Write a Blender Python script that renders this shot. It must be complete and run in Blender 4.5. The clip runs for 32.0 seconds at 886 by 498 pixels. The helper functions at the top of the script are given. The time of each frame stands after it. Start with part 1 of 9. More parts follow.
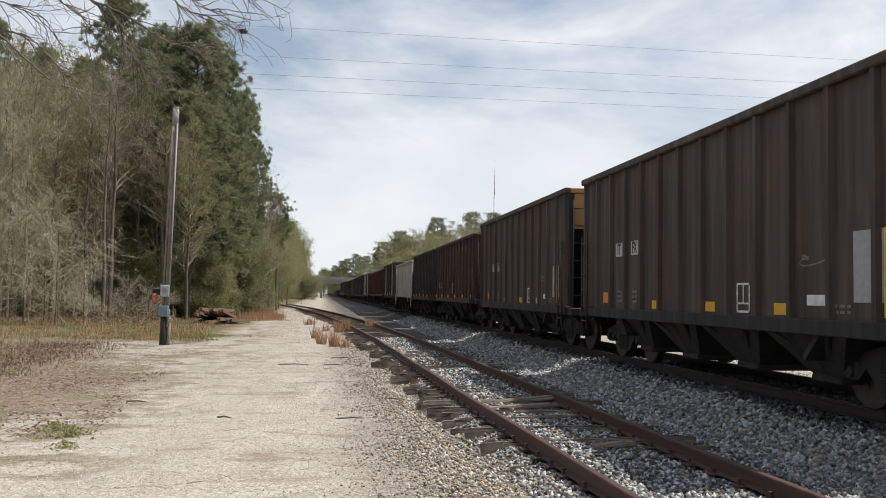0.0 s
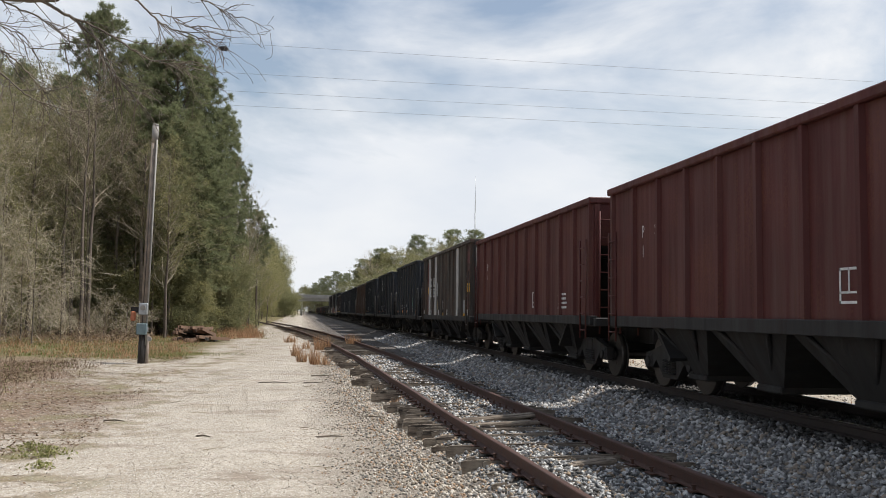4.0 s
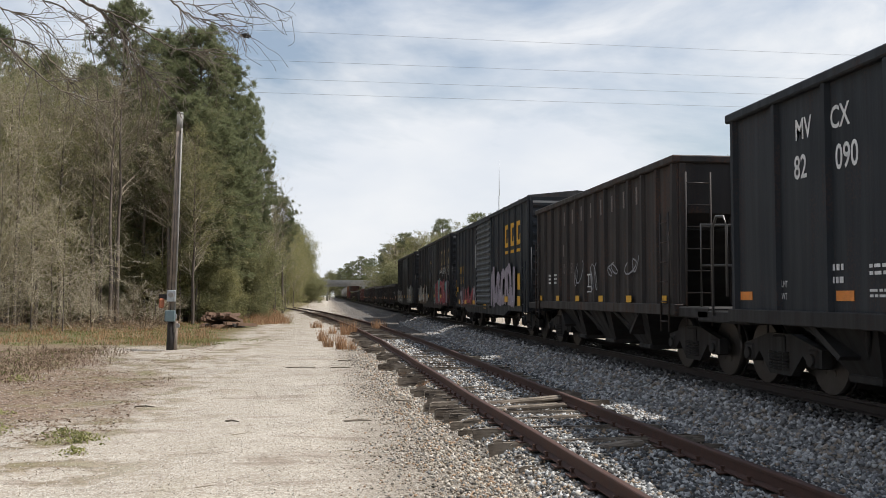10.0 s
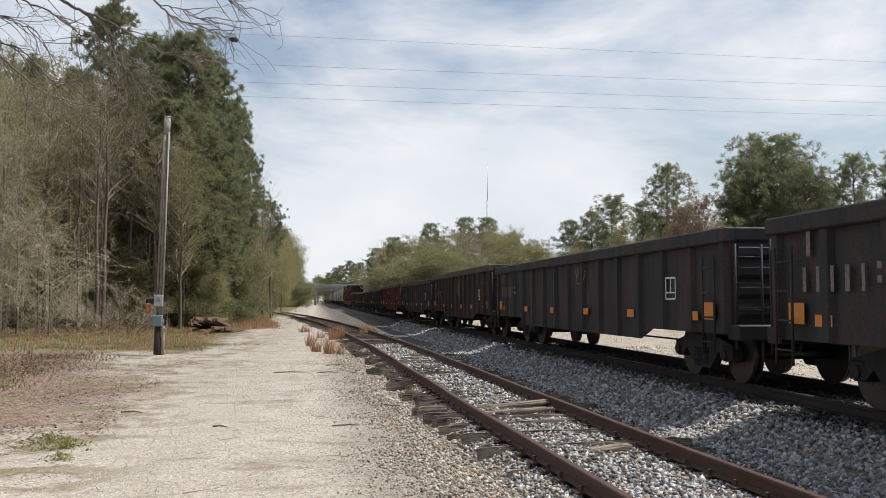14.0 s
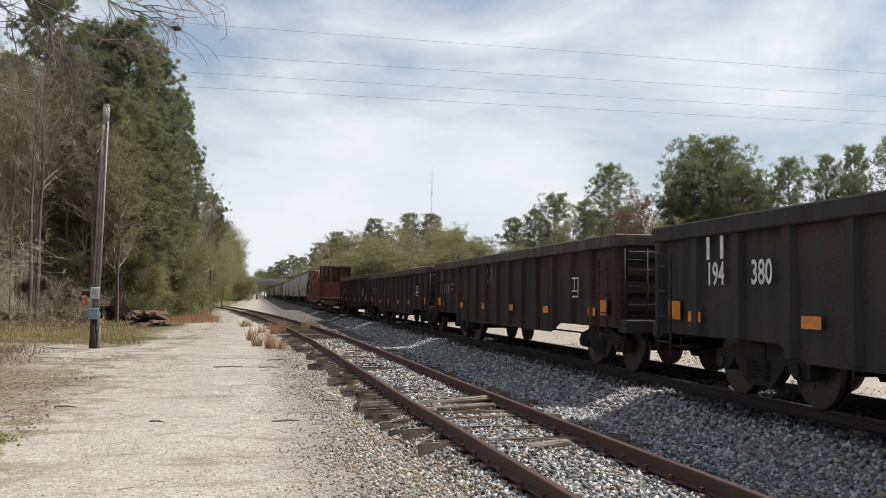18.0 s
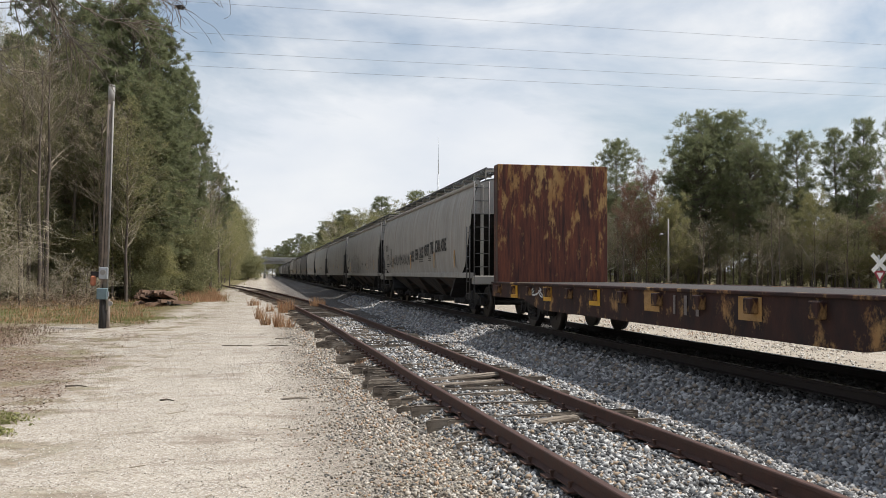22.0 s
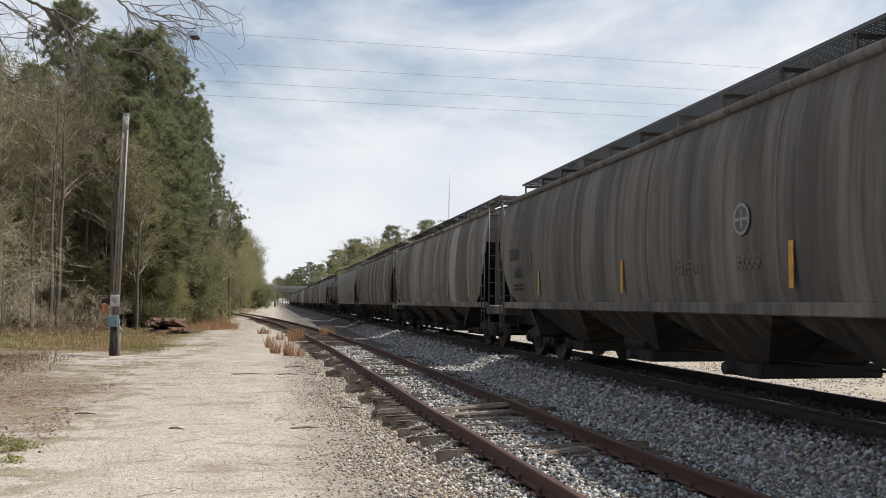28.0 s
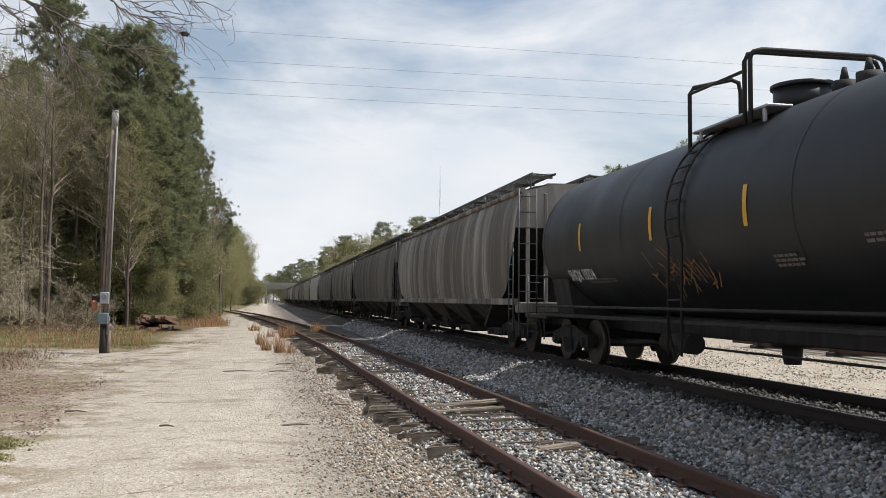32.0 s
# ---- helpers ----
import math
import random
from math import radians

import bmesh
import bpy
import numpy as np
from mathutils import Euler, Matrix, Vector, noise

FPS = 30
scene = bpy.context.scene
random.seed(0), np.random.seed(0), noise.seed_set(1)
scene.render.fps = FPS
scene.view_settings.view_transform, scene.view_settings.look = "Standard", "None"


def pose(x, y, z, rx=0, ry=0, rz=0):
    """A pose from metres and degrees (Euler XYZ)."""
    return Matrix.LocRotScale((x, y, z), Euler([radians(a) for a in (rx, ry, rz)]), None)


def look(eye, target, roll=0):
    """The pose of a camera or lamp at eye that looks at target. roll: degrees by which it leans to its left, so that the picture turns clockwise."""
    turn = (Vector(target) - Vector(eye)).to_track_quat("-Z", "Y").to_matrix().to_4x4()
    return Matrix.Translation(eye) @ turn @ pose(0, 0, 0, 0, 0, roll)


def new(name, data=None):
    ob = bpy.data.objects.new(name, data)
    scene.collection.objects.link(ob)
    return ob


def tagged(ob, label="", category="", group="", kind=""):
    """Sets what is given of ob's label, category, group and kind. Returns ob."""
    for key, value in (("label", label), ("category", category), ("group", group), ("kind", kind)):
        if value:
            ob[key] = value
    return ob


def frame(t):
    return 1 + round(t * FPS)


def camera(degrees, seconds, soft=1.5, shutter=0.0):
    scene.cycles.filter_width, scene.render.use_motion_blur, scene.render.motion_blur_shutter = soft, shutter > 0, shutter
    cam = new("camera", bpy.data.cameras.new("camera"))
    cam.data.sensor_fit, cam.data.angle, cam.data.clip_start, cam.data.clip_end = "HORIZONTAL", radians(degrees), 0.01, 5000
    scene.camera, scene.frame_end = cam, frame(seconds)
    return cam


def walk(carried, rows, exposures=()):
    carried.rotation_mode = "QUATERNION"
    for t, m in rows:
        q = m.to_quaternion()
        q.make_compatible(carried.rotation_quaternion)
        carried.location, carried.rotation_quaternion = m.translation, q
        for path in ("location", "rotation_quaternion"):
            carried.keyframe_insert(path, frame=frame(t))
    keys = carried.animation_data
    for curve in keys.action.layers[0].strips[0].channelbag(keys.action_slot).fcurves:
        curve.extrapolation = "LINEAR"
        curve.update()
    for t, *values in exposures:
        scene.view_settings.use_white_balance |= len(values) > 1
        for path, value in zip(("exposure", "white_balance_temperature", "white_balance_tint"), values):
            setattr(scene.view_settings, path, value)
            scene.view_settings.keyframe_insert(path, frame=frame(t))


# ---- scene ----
PATH = [
    (0, 92.891, -0.835, -7.648), (0.5, 92.753, -0.983, -7.846), (1, 92.310, -1.036, -8.145), (1.5, 92.347, -0.789, -8.284), (2, 92.689, -0.978, -8.313),
    (2.5, 93.193, -1.009, -8.592), (3, 93.722, -1.019, -8.865), (3.5, 94.008, -0.817, -9.077), (5.5, 93.880, -0.259, -7.689), (6, 93.804, -0.191, -8.142),
    (6.5, 93.098, -0.147, -8.432), (7, 91.529, -0.151, -8.444), (7.5, 89.915, -0.316, -8.175), (8, 89.963, -0.206, -7.556), (8.5, 91.396, 0.030, -6.573),
    (9, 92.630, -0.340, -6.194), (9.5, 92.844, -0.575, -6.694), (10, 92.973, -0.091, -7.266), (10.5, 93.278, 0.235, -7.598), (11, 93.746, 0.212, -7.696),
    (11.5, 93.907, 0.179, -7.639), (12, 93.725, -0.008, -7.621), (12.5, 93.506, -0.077, -7.656), (13, 93.362, -0.167, -7.824), (13.5, 93.260, -0.093, -7.907),
    (15.5, 93.223, 0.099, -8.555), (16, 92.841, -0.223, -9.216), (16.5, 92.468, -0.406, -10.212), (17, 92.424, -0.511, -10.887), (17.5, 92.759, -0.655, -11.405),
    (18, 93.001, -0.620, -11.596), (18.5, 93.318, -0.624, -11.541), (19, 93.625, -0.533, -11.236), (19.5, 93.743, -0.376, -10.782), (20, 93.755, -0.476, -10.422),
    (20.5, 93.599, -0.312, -10.383), (21, 93.183, -0.180, -10.653), (21.5, 92.479, -0.326, -10.996), (22, 91.573, -0.158, -11.134), (22.5, 91.307, -0.061, -11.182),
    (23, 92.035, -0.076, -11.269), (23.5, 92.536, 0.010, -11.046), (24, 92.657, -0.018, -10.913), (24.5, 92.714, -0.124, -10.712), (25, 92.880, -0.282, -10.516),
    (25.5, 93.028, -0.561, -10.542), (27.5, 93.510, -0.502, -10.768), (28, 93.413, -0.463, -10.486), (28.5, 93.078, -0.520, -10.517), (29, 92.762, -0.160, -11.023),
    (29.5, 92.826, -0.009, -11.428), (30, 93.001, -0.157, -11.409), (30.5, 93.110, -0.191, -11.355), (31, 93.183, -0.345, -11.208), (31.5, 93.134, -0.343, -11.107),
    (32, 93.204, -0.351, -11.051),
]
# heights are over the rail head of the side track; the tracks run along y
EYE = (0.0, 0.0, 1.575)
cam = camera(52.1, 32.0, soft=0.9)
walk(cam, [(t, pose(*EYE, rx, ry, rz)) for t, rx, ry, rz in PATH], exposures=((0.0, 0.0), (32.0, 0.0)))

# ---------------------------------------------------------------- sky and sun
SUN_AZ, SUN_EL = 91.0, 58.0
world = bpy.data.worlds.new("sky")
scene.world = world
world.use_nodes = True
wn, wl = world.node_tree.nodes, world.node_tree.links
wn.clear()
w_out, w_bg = wn.new("ShaderNodeOutputWorld"), wn.new("ShaderNodeBackground")
sky = wn.new("ShaderNodeTexSky")
sky.sky_type, sky.sun_disc = "NISHITA", False
sky.sun_elevation, sky.sun_rotation = radians(SUN_EL), radians(SUN_AZ)
sky.air_density, sky.dust_density, sky.ozone_density = 1.3, 1.0, 3.5
w_co, w_map = wn.new("ShaderNodeTexCoord"), wn.new("ShaderNodeMapping")
w_map.inputs["Scale"].default_value = (1.0, 1.0, 2.3)
w_map.inputs["Rotation"].default_value = (0.0, 0.15, 0.5)
wl.new(w_co.outputs["Generated"], w_map.inputs["Vector"])
w_n = wn.new("ShaderNodeTexNoise")
w_n.inputs["Scale"].default_value, w_n.inputs["Detail"].default_value, w_n.inputs["Roughness"].default_value = 2.6, 9.0, 0.56
w_n.inputs["Distortion"].default_value = 0.35
wl.new(w_map.outputs[0], w_n.inputs["Vector"])
w_r = wn.new("ShaderNodeValToRGB")
w_r.color_ramp.elements[0].position, w_r.color_ramp.elements[1].position = 0.36, 0.56
w_r.color_ramp.elements[0].color, w_r.color_ramp.elements[1].color = (0.2, 0.2, 0.2, 1), (0.96, 0.96, 0.96, 1)
w_sep, w_hi, w_add = wn.new("ShaderNodeSeparateXYZ"), wn.new("ShaderNodeMapRange"), wn.new("ShaderNodeMath")
wl.new(w_co.outputs["Generated"], w_sep.inputs[0])
w_hi.inputs["From Min"].default_value, w_hi.inputs["From Max"].default_value = 0.02, 0.4
w_hi.inputs["To Min"].default_value, w_hi.inputs["To Max"].default_value = 0.11, -0.12
wl.new(w_sep.outputs[2], w_hi.inputs["Value"])
wl.new(w_n.outputs[0], w_add.inputs[0])
wl.new(w_hi.outputs[0], w_add.inputs[1])
wl.new(w_add.outputs[0], w_r.inputs[0])
w_n2 = wn.new("ShaderNodeTexNoise")
w_n2.inputs["Scale"].default_value, w_n2.inputs["Detail"].default_value = 4.5, 7.0
wl.new(w_map.outputs[0], w_n2.inputs["Vector"])
w_c = wn.new("ShaderNodeValToRGB")
w_c.color_ramp.elements[0].position, w_c.color_ramp.elements[1].position = 0.3, 0.65
w_c.color_ramp.elements[0].color, w_c.color_ramp.elements[1].color = (7.5, 8.0, 8.8, 1), (9.2, 9.35, 9.6, 1)
wl.new(w_n2.outputs[0], w_c.inputs[0])
w_mix = wn.new("ShaderNodeMix")
w_mix.data_type = "RGBA"
wl.new(w_r.outputs[0], w_mix.inputs[0])
wl.new(sky.outputs[0], w_mix.inputs[6])
wl.new(w_c.outputs[0], w_mix.inputs[7])
wl.new(w_mix.outputs[2], w_bg.inputs["Color"])
w_bg.inputs["Strength"].default_value = 0.1
wl.new(w_bg.outputs[0], w_out.inputs[0])

sun = new("sun", bpy.data.lights.new("sun", "SUN"))
sun.data.energy, sun.data.angle, sun.data.color = 5.0, radians(1.0), (1.0, 0.965, 0.92)
_a, _e = radians(SUN_AZ), radians(SUN_EL)
sun.matrix_world = look((0, 0, 60), Vector((0, 0, 60)) - Vector((math.sin(_a) * math.cos(_e), math.cos(_a) * math.cos(_e), math.sin(_e))))


# ---------------------------------------------------------------- materials
def nodes_of(name):
    m = bpy.data.materials.new(name)
    m.use_nodes = True
    t = m.node_tree
    return m, t, t.nodes["Principled BSDF"]


def node(t, kind, ins=(), operation="", data_type="", blend_type=""):
    n = t.nodes.new("ShaderNode" + kind)
    if operation:
        n.operation = operation
    if data_type:
        n.data_type = data_type
    if blend_type:
        n.blend_type = blend_type
    for k, v in dict(ins).items():
        s = n.inputs[k]
        if isinstance(v, bpy.types.NodeSocket):
            t.links.new(v, s)
        else:
            s.default_value = v
    return n


def coords(t, scale=(1, 1, 1), shake=True):
    """Object coordinates, shifted for each object by its own random number."""
    co = node(t, "TexCoord").outputs["Object"]
    if shake:
        r = node(t, "ObjectInfo").outputs["Random"]
        k = node(t, "Math", {0: r, 1: 37.0}, operation="MULTIPLY").outputs[0]
        co = node(t, "VectorMath", {0: co, 1: node(t, "CombineXYZ", {"X": k, "Y": k, "Z": k}).outputs[0]}, operation="ADD").outputs[0]
    return node(t, "Mapping", {"Vector": co, "Scale": scale}).outputs[0]


def noise_of(t, co, scale, detail=4.0, rough=0.55):
    return node(t, "TexNoise", {"Vector": co, "Scale": scale, "Detail": detail, "Roughness": rough}).outputs[0]


def ramp(t, fac, stops, mode="LINEAR"):
    n = node(t, "ValToRGB", {0: fac})
    e = n.color_ramp.elements
    n.color_ramp.interpolation = mode
    while len(e) < len(stops):
        e.new(0.5)
    for el, (p, c) in zip(e, stops):
        el.position = p
        el.color = (*c, 1) if len(c) == 3 else c
    return n.outputs[0]


def g(v):
    return (v, v, v)


def mixc(t, fac, a, b, mode="MIX"):
    n = node(t, "Mix", {}, data_type="RGBA", blend_type=mode)
    for i, v in ((0, fac), (6, a), (7, b)):
        if isinstance(v, bpy.types.NodeSocket):
            t.links.new(v, n.inputs[i])
        else:
            n.inputs[i].default_value = (*v, 1) if isinstance(v, tuple) else v
    return n.outputs[2]


def bump(t, b, height, strength, dist):
    n = node(t, "Bump", {"Height": height, "Strength": strength, "Distance": dist})
    t.links.new(n.outputs[0], b.inputs["Normal"])


def scaled(c, k):
    return tuple(min(1, v * k) for v in c)


def simple(name, col, rough=0.6, metal=0.0, vary=0.25, scale=6.0, bumps=0.15):
    """A plain worn surface: grain at two scales."""
    m, t, b = nodes_of(name)
    co = coords(t)
    n1, n2 = noise_of(t, co, scale), noise_of(t, co, scale * 9, 3)
    c = mixc(t, ramp(t, n1, ((0.3, g(0)), (0.7, g(1)))), scaled(col, 1 - vary), scaled(col, 1 + vary))
    c = mixc(t, ramp(t, n2, ((0.35, g(0)), (0.75, g(0.5)))), c, scaled(col, 0.6))
    t.links.new(c, b.inputs["Base Color"])
    t.links.new(ramp(t, n1, ((0.2, g(max(0, rough - 0.12))), (0.8, g(min(1, rough + 0.12))))), b.inputs["Roughness"])
    b.inputs["Metallic"].default_value = metal
    bump(t, b, n2, bumps, 0.01)
    return m


def paint(name, col, rust=0.3, dust=0.25, streak=0.4, rough=0.55, rustcol=(0.14, 0.055, 0.025), dustcol=(0.3, 0.26, 0.21), seed=0.0, runs=None):
    """Weathered rolling-stock paint: patches, run-down streaks, rust and road dust."""
    m, t, b = nodes_of(name)
    co = coords(t)
    flow = node(t, "Mapping", {"Vector": co, "Scale": (1.0, 3.2, 0.16), "Location": (seed, seed * 2, seed)}).outputs[0]
    n_big, n_str, n_fin = noise_of(t, co, 0.8, 5), noise_of(t, flow, 1.7, 6, 0.62), noise_of(t, co, 30, 3)
    c = mixc(t, ramp(t, n_big, ((0.3, g(0)), (0.72, g(1)))), scaled(col, 0.82), scaled(col, 1.16))
    c = mixc(t, ramp(t, n_str, ((0.47, g(0)), (0.68, g(streak)))), c, scaled(col, 0.35))
    if runs:
        f3 = node(t, "Mapping", {"Vector": co, "Scale": (0.3, 0.55, 0.05), "Location": (seed, 5, 2)}).outputs[0]
        n3 = noise_of(t, f3, 1.5, 8, 0.68)
        c = mixc(t, ramp(t, n3, ((0.42, g(0)), (0.56, g(0.9)))), c, runs)
        f4 = node(t, "Mapping", {"Vector": co, "Scale": (0.3, 4.0, 0.07), "Location": (seed, 1, 7)}).outputs[0]
        c = mixc(t, ramp(t, noise_of(t, f4, 1.6, 6, 0.65), ((0.46, g(0)), (0.72, g(0.55)))), c, scaled(runs, 0.6))
    flow2 = node(t, "Mapping", {"Vector": co, "Scale": (1.0, 2.1, 0.12), "Location": (9 + seed, 3, 4)}).outputs[0]
    n_d = noise_of(t, flow2, 2.4, 5)
    c = mixc(t, ramp(t, n_d, ((0.45, g(0)), (0.75, g(dust)))), c, dustcol)
    n_r = node(t, "Math", {0: n_fin, 1: n_big}, operation="MULTIPLY").outputs[0]
    n_r2 = node(t, "Math", {0: n_r, 1: n_str}, operation="MULTIPLY").outputs[0]
    c = mixc(t, ramp(t, n_r2, ((0.15 - 0.05 * rust, g(0)), (0.21 - 0.05 * rust, g(rust)))), c, rustcol)
    t.links.new(c, b.inputs["Base Color"])
    t.links.new(ramp(t, n_str, ((0.3, g(rough - 0.1)), (0.7, g(rough + 0.2)))), b.inputs["Roughness"])
    b.inputs["Specular IOR Level"].default_value = 0.35
    bump(t, b, node(t, "Math", {0: n_fin, 1: n_big}, operation="ADD").outputs[0], 0.12, 0.012)
    return m


def rust_eaten(name, lo=0.415, foot=0.12, dark=1.0):
    """Ochre paint eaten away by rust that runs down and takes over towards the foot."""
    m, t, b = nodes_of(name)
    co = node(t, "TexCoord").outputs["Object"]
    z = node(t, "SeparateXYZ", {0: co}).outputs[2]
    flow = node(t, "Mapping", {"Vector": co, "Scale": (2.4, 1.0, 0.75)}).outputs[0]
    n1, n2, n3 = noise_of(t, flow, 2.2, 9, 0.7), noise_of(t, co, 1.4, 6, 0.6), noise_of(t, node(t, "Mapping", {"Vector": co, "Scale": (7, 1, 0.5)}).outputs[0], 2.0, 8, 0.7)
    low = node(t, "MapRange", {"Value": z, "From Min": 1.0, "From Max": 4.2, "To Min": foot, "To Max": -0.02 if foot else 0.0}).outputs[0]
    k = node(t, "Math", {0: n1, 1: low}, operation="ADD").outputs[0]
    paint_c = mixc(t, ramp(t, n2, ((0.35, g(0)), (0.65, g(1)))), (0.3, 0.15, 0.05), (0.42, 0.26, 0.1))
    rust_c = mixc(t, ramp(t, n3, ((0.35, g(0)), (0.62, g(1)))), (0.035, 0.013, 0.011), (0.155, 0.045, 0.022))
    c = mixc(t, ramp(t, k, ((lo, g(0)), (lo + 0.1, g(1)))), paint_c, scaled_node(t, rust_c, dark))
    c = mixc(t, ramp(t, n3, ((0.68, g(0)), (0.74, g(0.55)))), c, (0.4, 0.32, 0.25))
    t.links.new(c, b.inputs["Base Color"])
    b.inputs["Roughness"].default_value = 0.8
    bump(t, b, k, 0.3, 0.02)
    return m


def scaled_node(t, c, k):
    return mixc(t, 1.0, c, (k, k, k), "MULTIPLY")


def leafy(name, cols, rough=0.6, trans=0.25):
    """Leaves or needles, one tone for each, light coming through."""
    m, t, b = nodes_of(name)
    r = node(t, "NewGeometry").outputs["Random Per Island"]
    c = ramp(t, r, [(i / max(1, len(cols) - 1), c) for i, c in enumerate(cols)])
    o = node(t, "ObjectInfo").outputs["Random"]
    c = mixc(t, ramp(t, o, ((0.0, g(0.0)), (1.0, g(0.35)))), c, scaled(cols[0], 0.7))
    t.links.new(c, b.inputs["Base Color"])
    b.inputs["Roughness"].default_value = rough
    b.inputs["Specular IOR Level"].default_value = 0.12
    tr = node(t, "BsdfTranslucent", {"Color": c})
    mx = node(t, "MixShader", {0: trans, 1: b.outputs[0], 2: tr.outputs[0]})
    t.links.new(mx.outputs[0], t.nodes["Material Output"].inputs[0])
    return m


def stone_mat(name, cols, rough=0.85, grime=0.4):
    m, t, b = nodes_of(name)
    r = node(t, "NewGeometry").outputs["Random Per Island"]
    c = ramp(t, r, [(i / max(1, len(cols) - 1), c) for i, c in enumerate(cols)], "CONSTANT" if len(cols) > 3 else "LINEAR")
    co = node(t, "TexCoord").outputs["Object"]
    n = noise_of(t, co, 45, 4)
    c = mixc(t, ramp(t, n, ((0.45, g(0)), (0.75, g(grime)))), c, (0.13, 0.115, 0.1))
    t.links.new(c, b.inputs["Base Color"])
    b.inputs["Roughness"].default_value = rough
    bump(t, b, n, 0.4, 0.01)
    return m


def ground_mat():
    """Pale crushed-stone yard, ballast by the tracks, litter and thin grass towards the wood, sandy dirt beyond the line."""
    m, t, b = nodes_of("ground")
    co = node(t, "TexCoord").outputs["Object"]
    sx = node(t, "SeparateXYZ", {0: co})
    big, mid = noise_of(t, co, 0.16, 5, 0.6), noise_of(t, co, 1.1, 6, 0.62)
    fine, grit = noise_of(t, co, 9, 5, 0.7), noise_of(t, co, 70, 3, 0.7)
    vor = node(t, "TexVoronoi", {"Vector": co, "Scale": 62.0}).outputs["Color"]
    peb = node(t, "SeparateColor", {0: vor}).outputs[0]
    # crushed stone of the yard
    yard = mixc(t, ramp(t, mid, ((0.33, g(0)), (0.66, g(1)))), (0.375, 0.322, 0.256), (0.525, 0.467, 0.385))
    yard = mixc(t, ramp(t, peb, ((0.05, g(0.75)), (0.45, g(0)))), yard, (0.26, 0.22, 0.175))
    yard = mixc(t, ramp(t, peb, ((0.7, g(0)), (0.95, g(0.65)))), yard, (0.7, 0.66, 0.59))
    yard = mixc(t, ramp(t, fine, ((0.54, g(0)), (0.78, g(0.45)))), yard, (0.24, 0.2, 0.155))
    smear = noise_of(t, node(t, "Mapping", {"Vector": co, "Scale": (0.5, 1.6, 1.0)}).outputs[0], 1.3, 6, 0.65)
    yard = mixc(t, ramp(t, smear, ((0.55, g(0)), (0.65, g(0.7)))), yard, (0.23, 0.18, 0.135))
    spot = noise_of(t, co, 3.4, 7, 0.75)
    yard = mixc(t, ramp(t, spot, ((0.6, g(0)), (0.67, g(0.8)))), yard, (0.17, 0.13, 0.1))
    # ballast and cinders
    bal = mixc(t, ramp(t, peb, ((0.0, g(0)), (1.0, g(1)))), (0.05, 0.046, 0.042), (0.24, 0.225, 0.205))
    bal = mixc(t, ramp(t, mid, ((0.38, g(0)), (0.66, g(0.75)))), bal, (0.13, 0.1, 0.08))
    # leaf litter
    lit = mixc(t, ramp(t, fine, ((0.38, g(0)), (0.62, g(1)))), (0.1, 0.066, 0.045), (0.34, 0.25, 0.18))
    lit = mixc(t, ramp(t, mid, ((0.5, g(0)), (0.68, g(0.7)))), lit, (0.17, 0.165, 0.065))
    # sandy dirt beyond
    dirt = mixc(t, ramp(t, mid, ((0.3, g(0)), (0.7, g(1)))), (0.36, 0.305, 0.235), (0.5, 0.44, 0.355))
    dirt = mixc(t, ramp(t, fine, ((0.5, g(0)), (0.75, g(0.6)))), dirt, (0.2, 0.15, 0.09))
    grass = mixc(t, ramp(t, fine, ((0.3, g(0)), (0.7, g(1)))), (0.1, 0.085, 0.04), (0.27, 0.2, 0.115))
    grass = mixc(t, ramp(t, mid, ((0.5, g(0)), (0.62, g(0.8)))), grass, (0.13, 0.15, 0.045))

    back = node(t, "MapRange", {"Value": sx.outputs[1], "From Min": 19.0, "From Max": 30.0, "To Min": 0.0, "To Max": 4.0}).outputs[0]

    def band(edge, width, wob, src, shift=0.0):
        w = node(t, "Math", {0: src, 1: 0.5}, operation="SUBTRACT").outputs[0]
        x = node(t, "Math", {0: w, 1: wob, 2: sx.outputs[0]}, operation="MULTIPLY_ADD").outputs[0]
        x = node(t, "Math", {0: x, 1: shift}, operation="ADD").outputs[0]
        return node(t, "MapRange", {"Value": x, "From Min": edge - width / 2, "From Max": edge + width / 2}).outputs[0]

    edge = node(t, "Math", {0: big, 1: mid}, operation="ADD").outputs[0]
    edge = node(t, "Math", {0: edge, 1: 0.5}, operation="MULTIPLY").outputs[0]
    # the wood's edge comes nearer to the line further off
    far = node(t, "MapRange", {"Value": sx.outputs[1], "From Min": 31.5, "From Max": 34.5, "To Min": 0.0, "To Max": 1.0}).outputs[0]
    near = node(t, "MapRange", {"Value": sx.outputs[1], "From Min": 10.0, "From Max": 14.5, "To Min": 4.5, "To Max": 0.0}).outputs[0]
    sway = node(t, "Math", {0: back, 1: near}, operation="ADD").outputs[0]
    c = mixc(t, band(-3.6, 1.6, 10.0, edge, sway), lit, yard)
    patchy = node(t, "Math", {0: ramp(t, mid, ((0.5, g(0)), (0.58, g(0.9)))), 1: band(-1.8, -2.4, 3.0, edge)}, operation="MULTIPLY").outputs[0]
    c = mixc(t, patchy, c, lit)
    g1 = node(t, "Math", {0: far, 1: band(-4.2, -1.0, 2.0, edge)}, operation="MULTIPLY").outputs[0]
    c = mixc(t, g1, c, grass)
    shoulder = node(t, "Math", {0: band(0.5, 1.0, 3.0, edge), 1: 0.8}, operation="MULTIPLY").outputs[0]
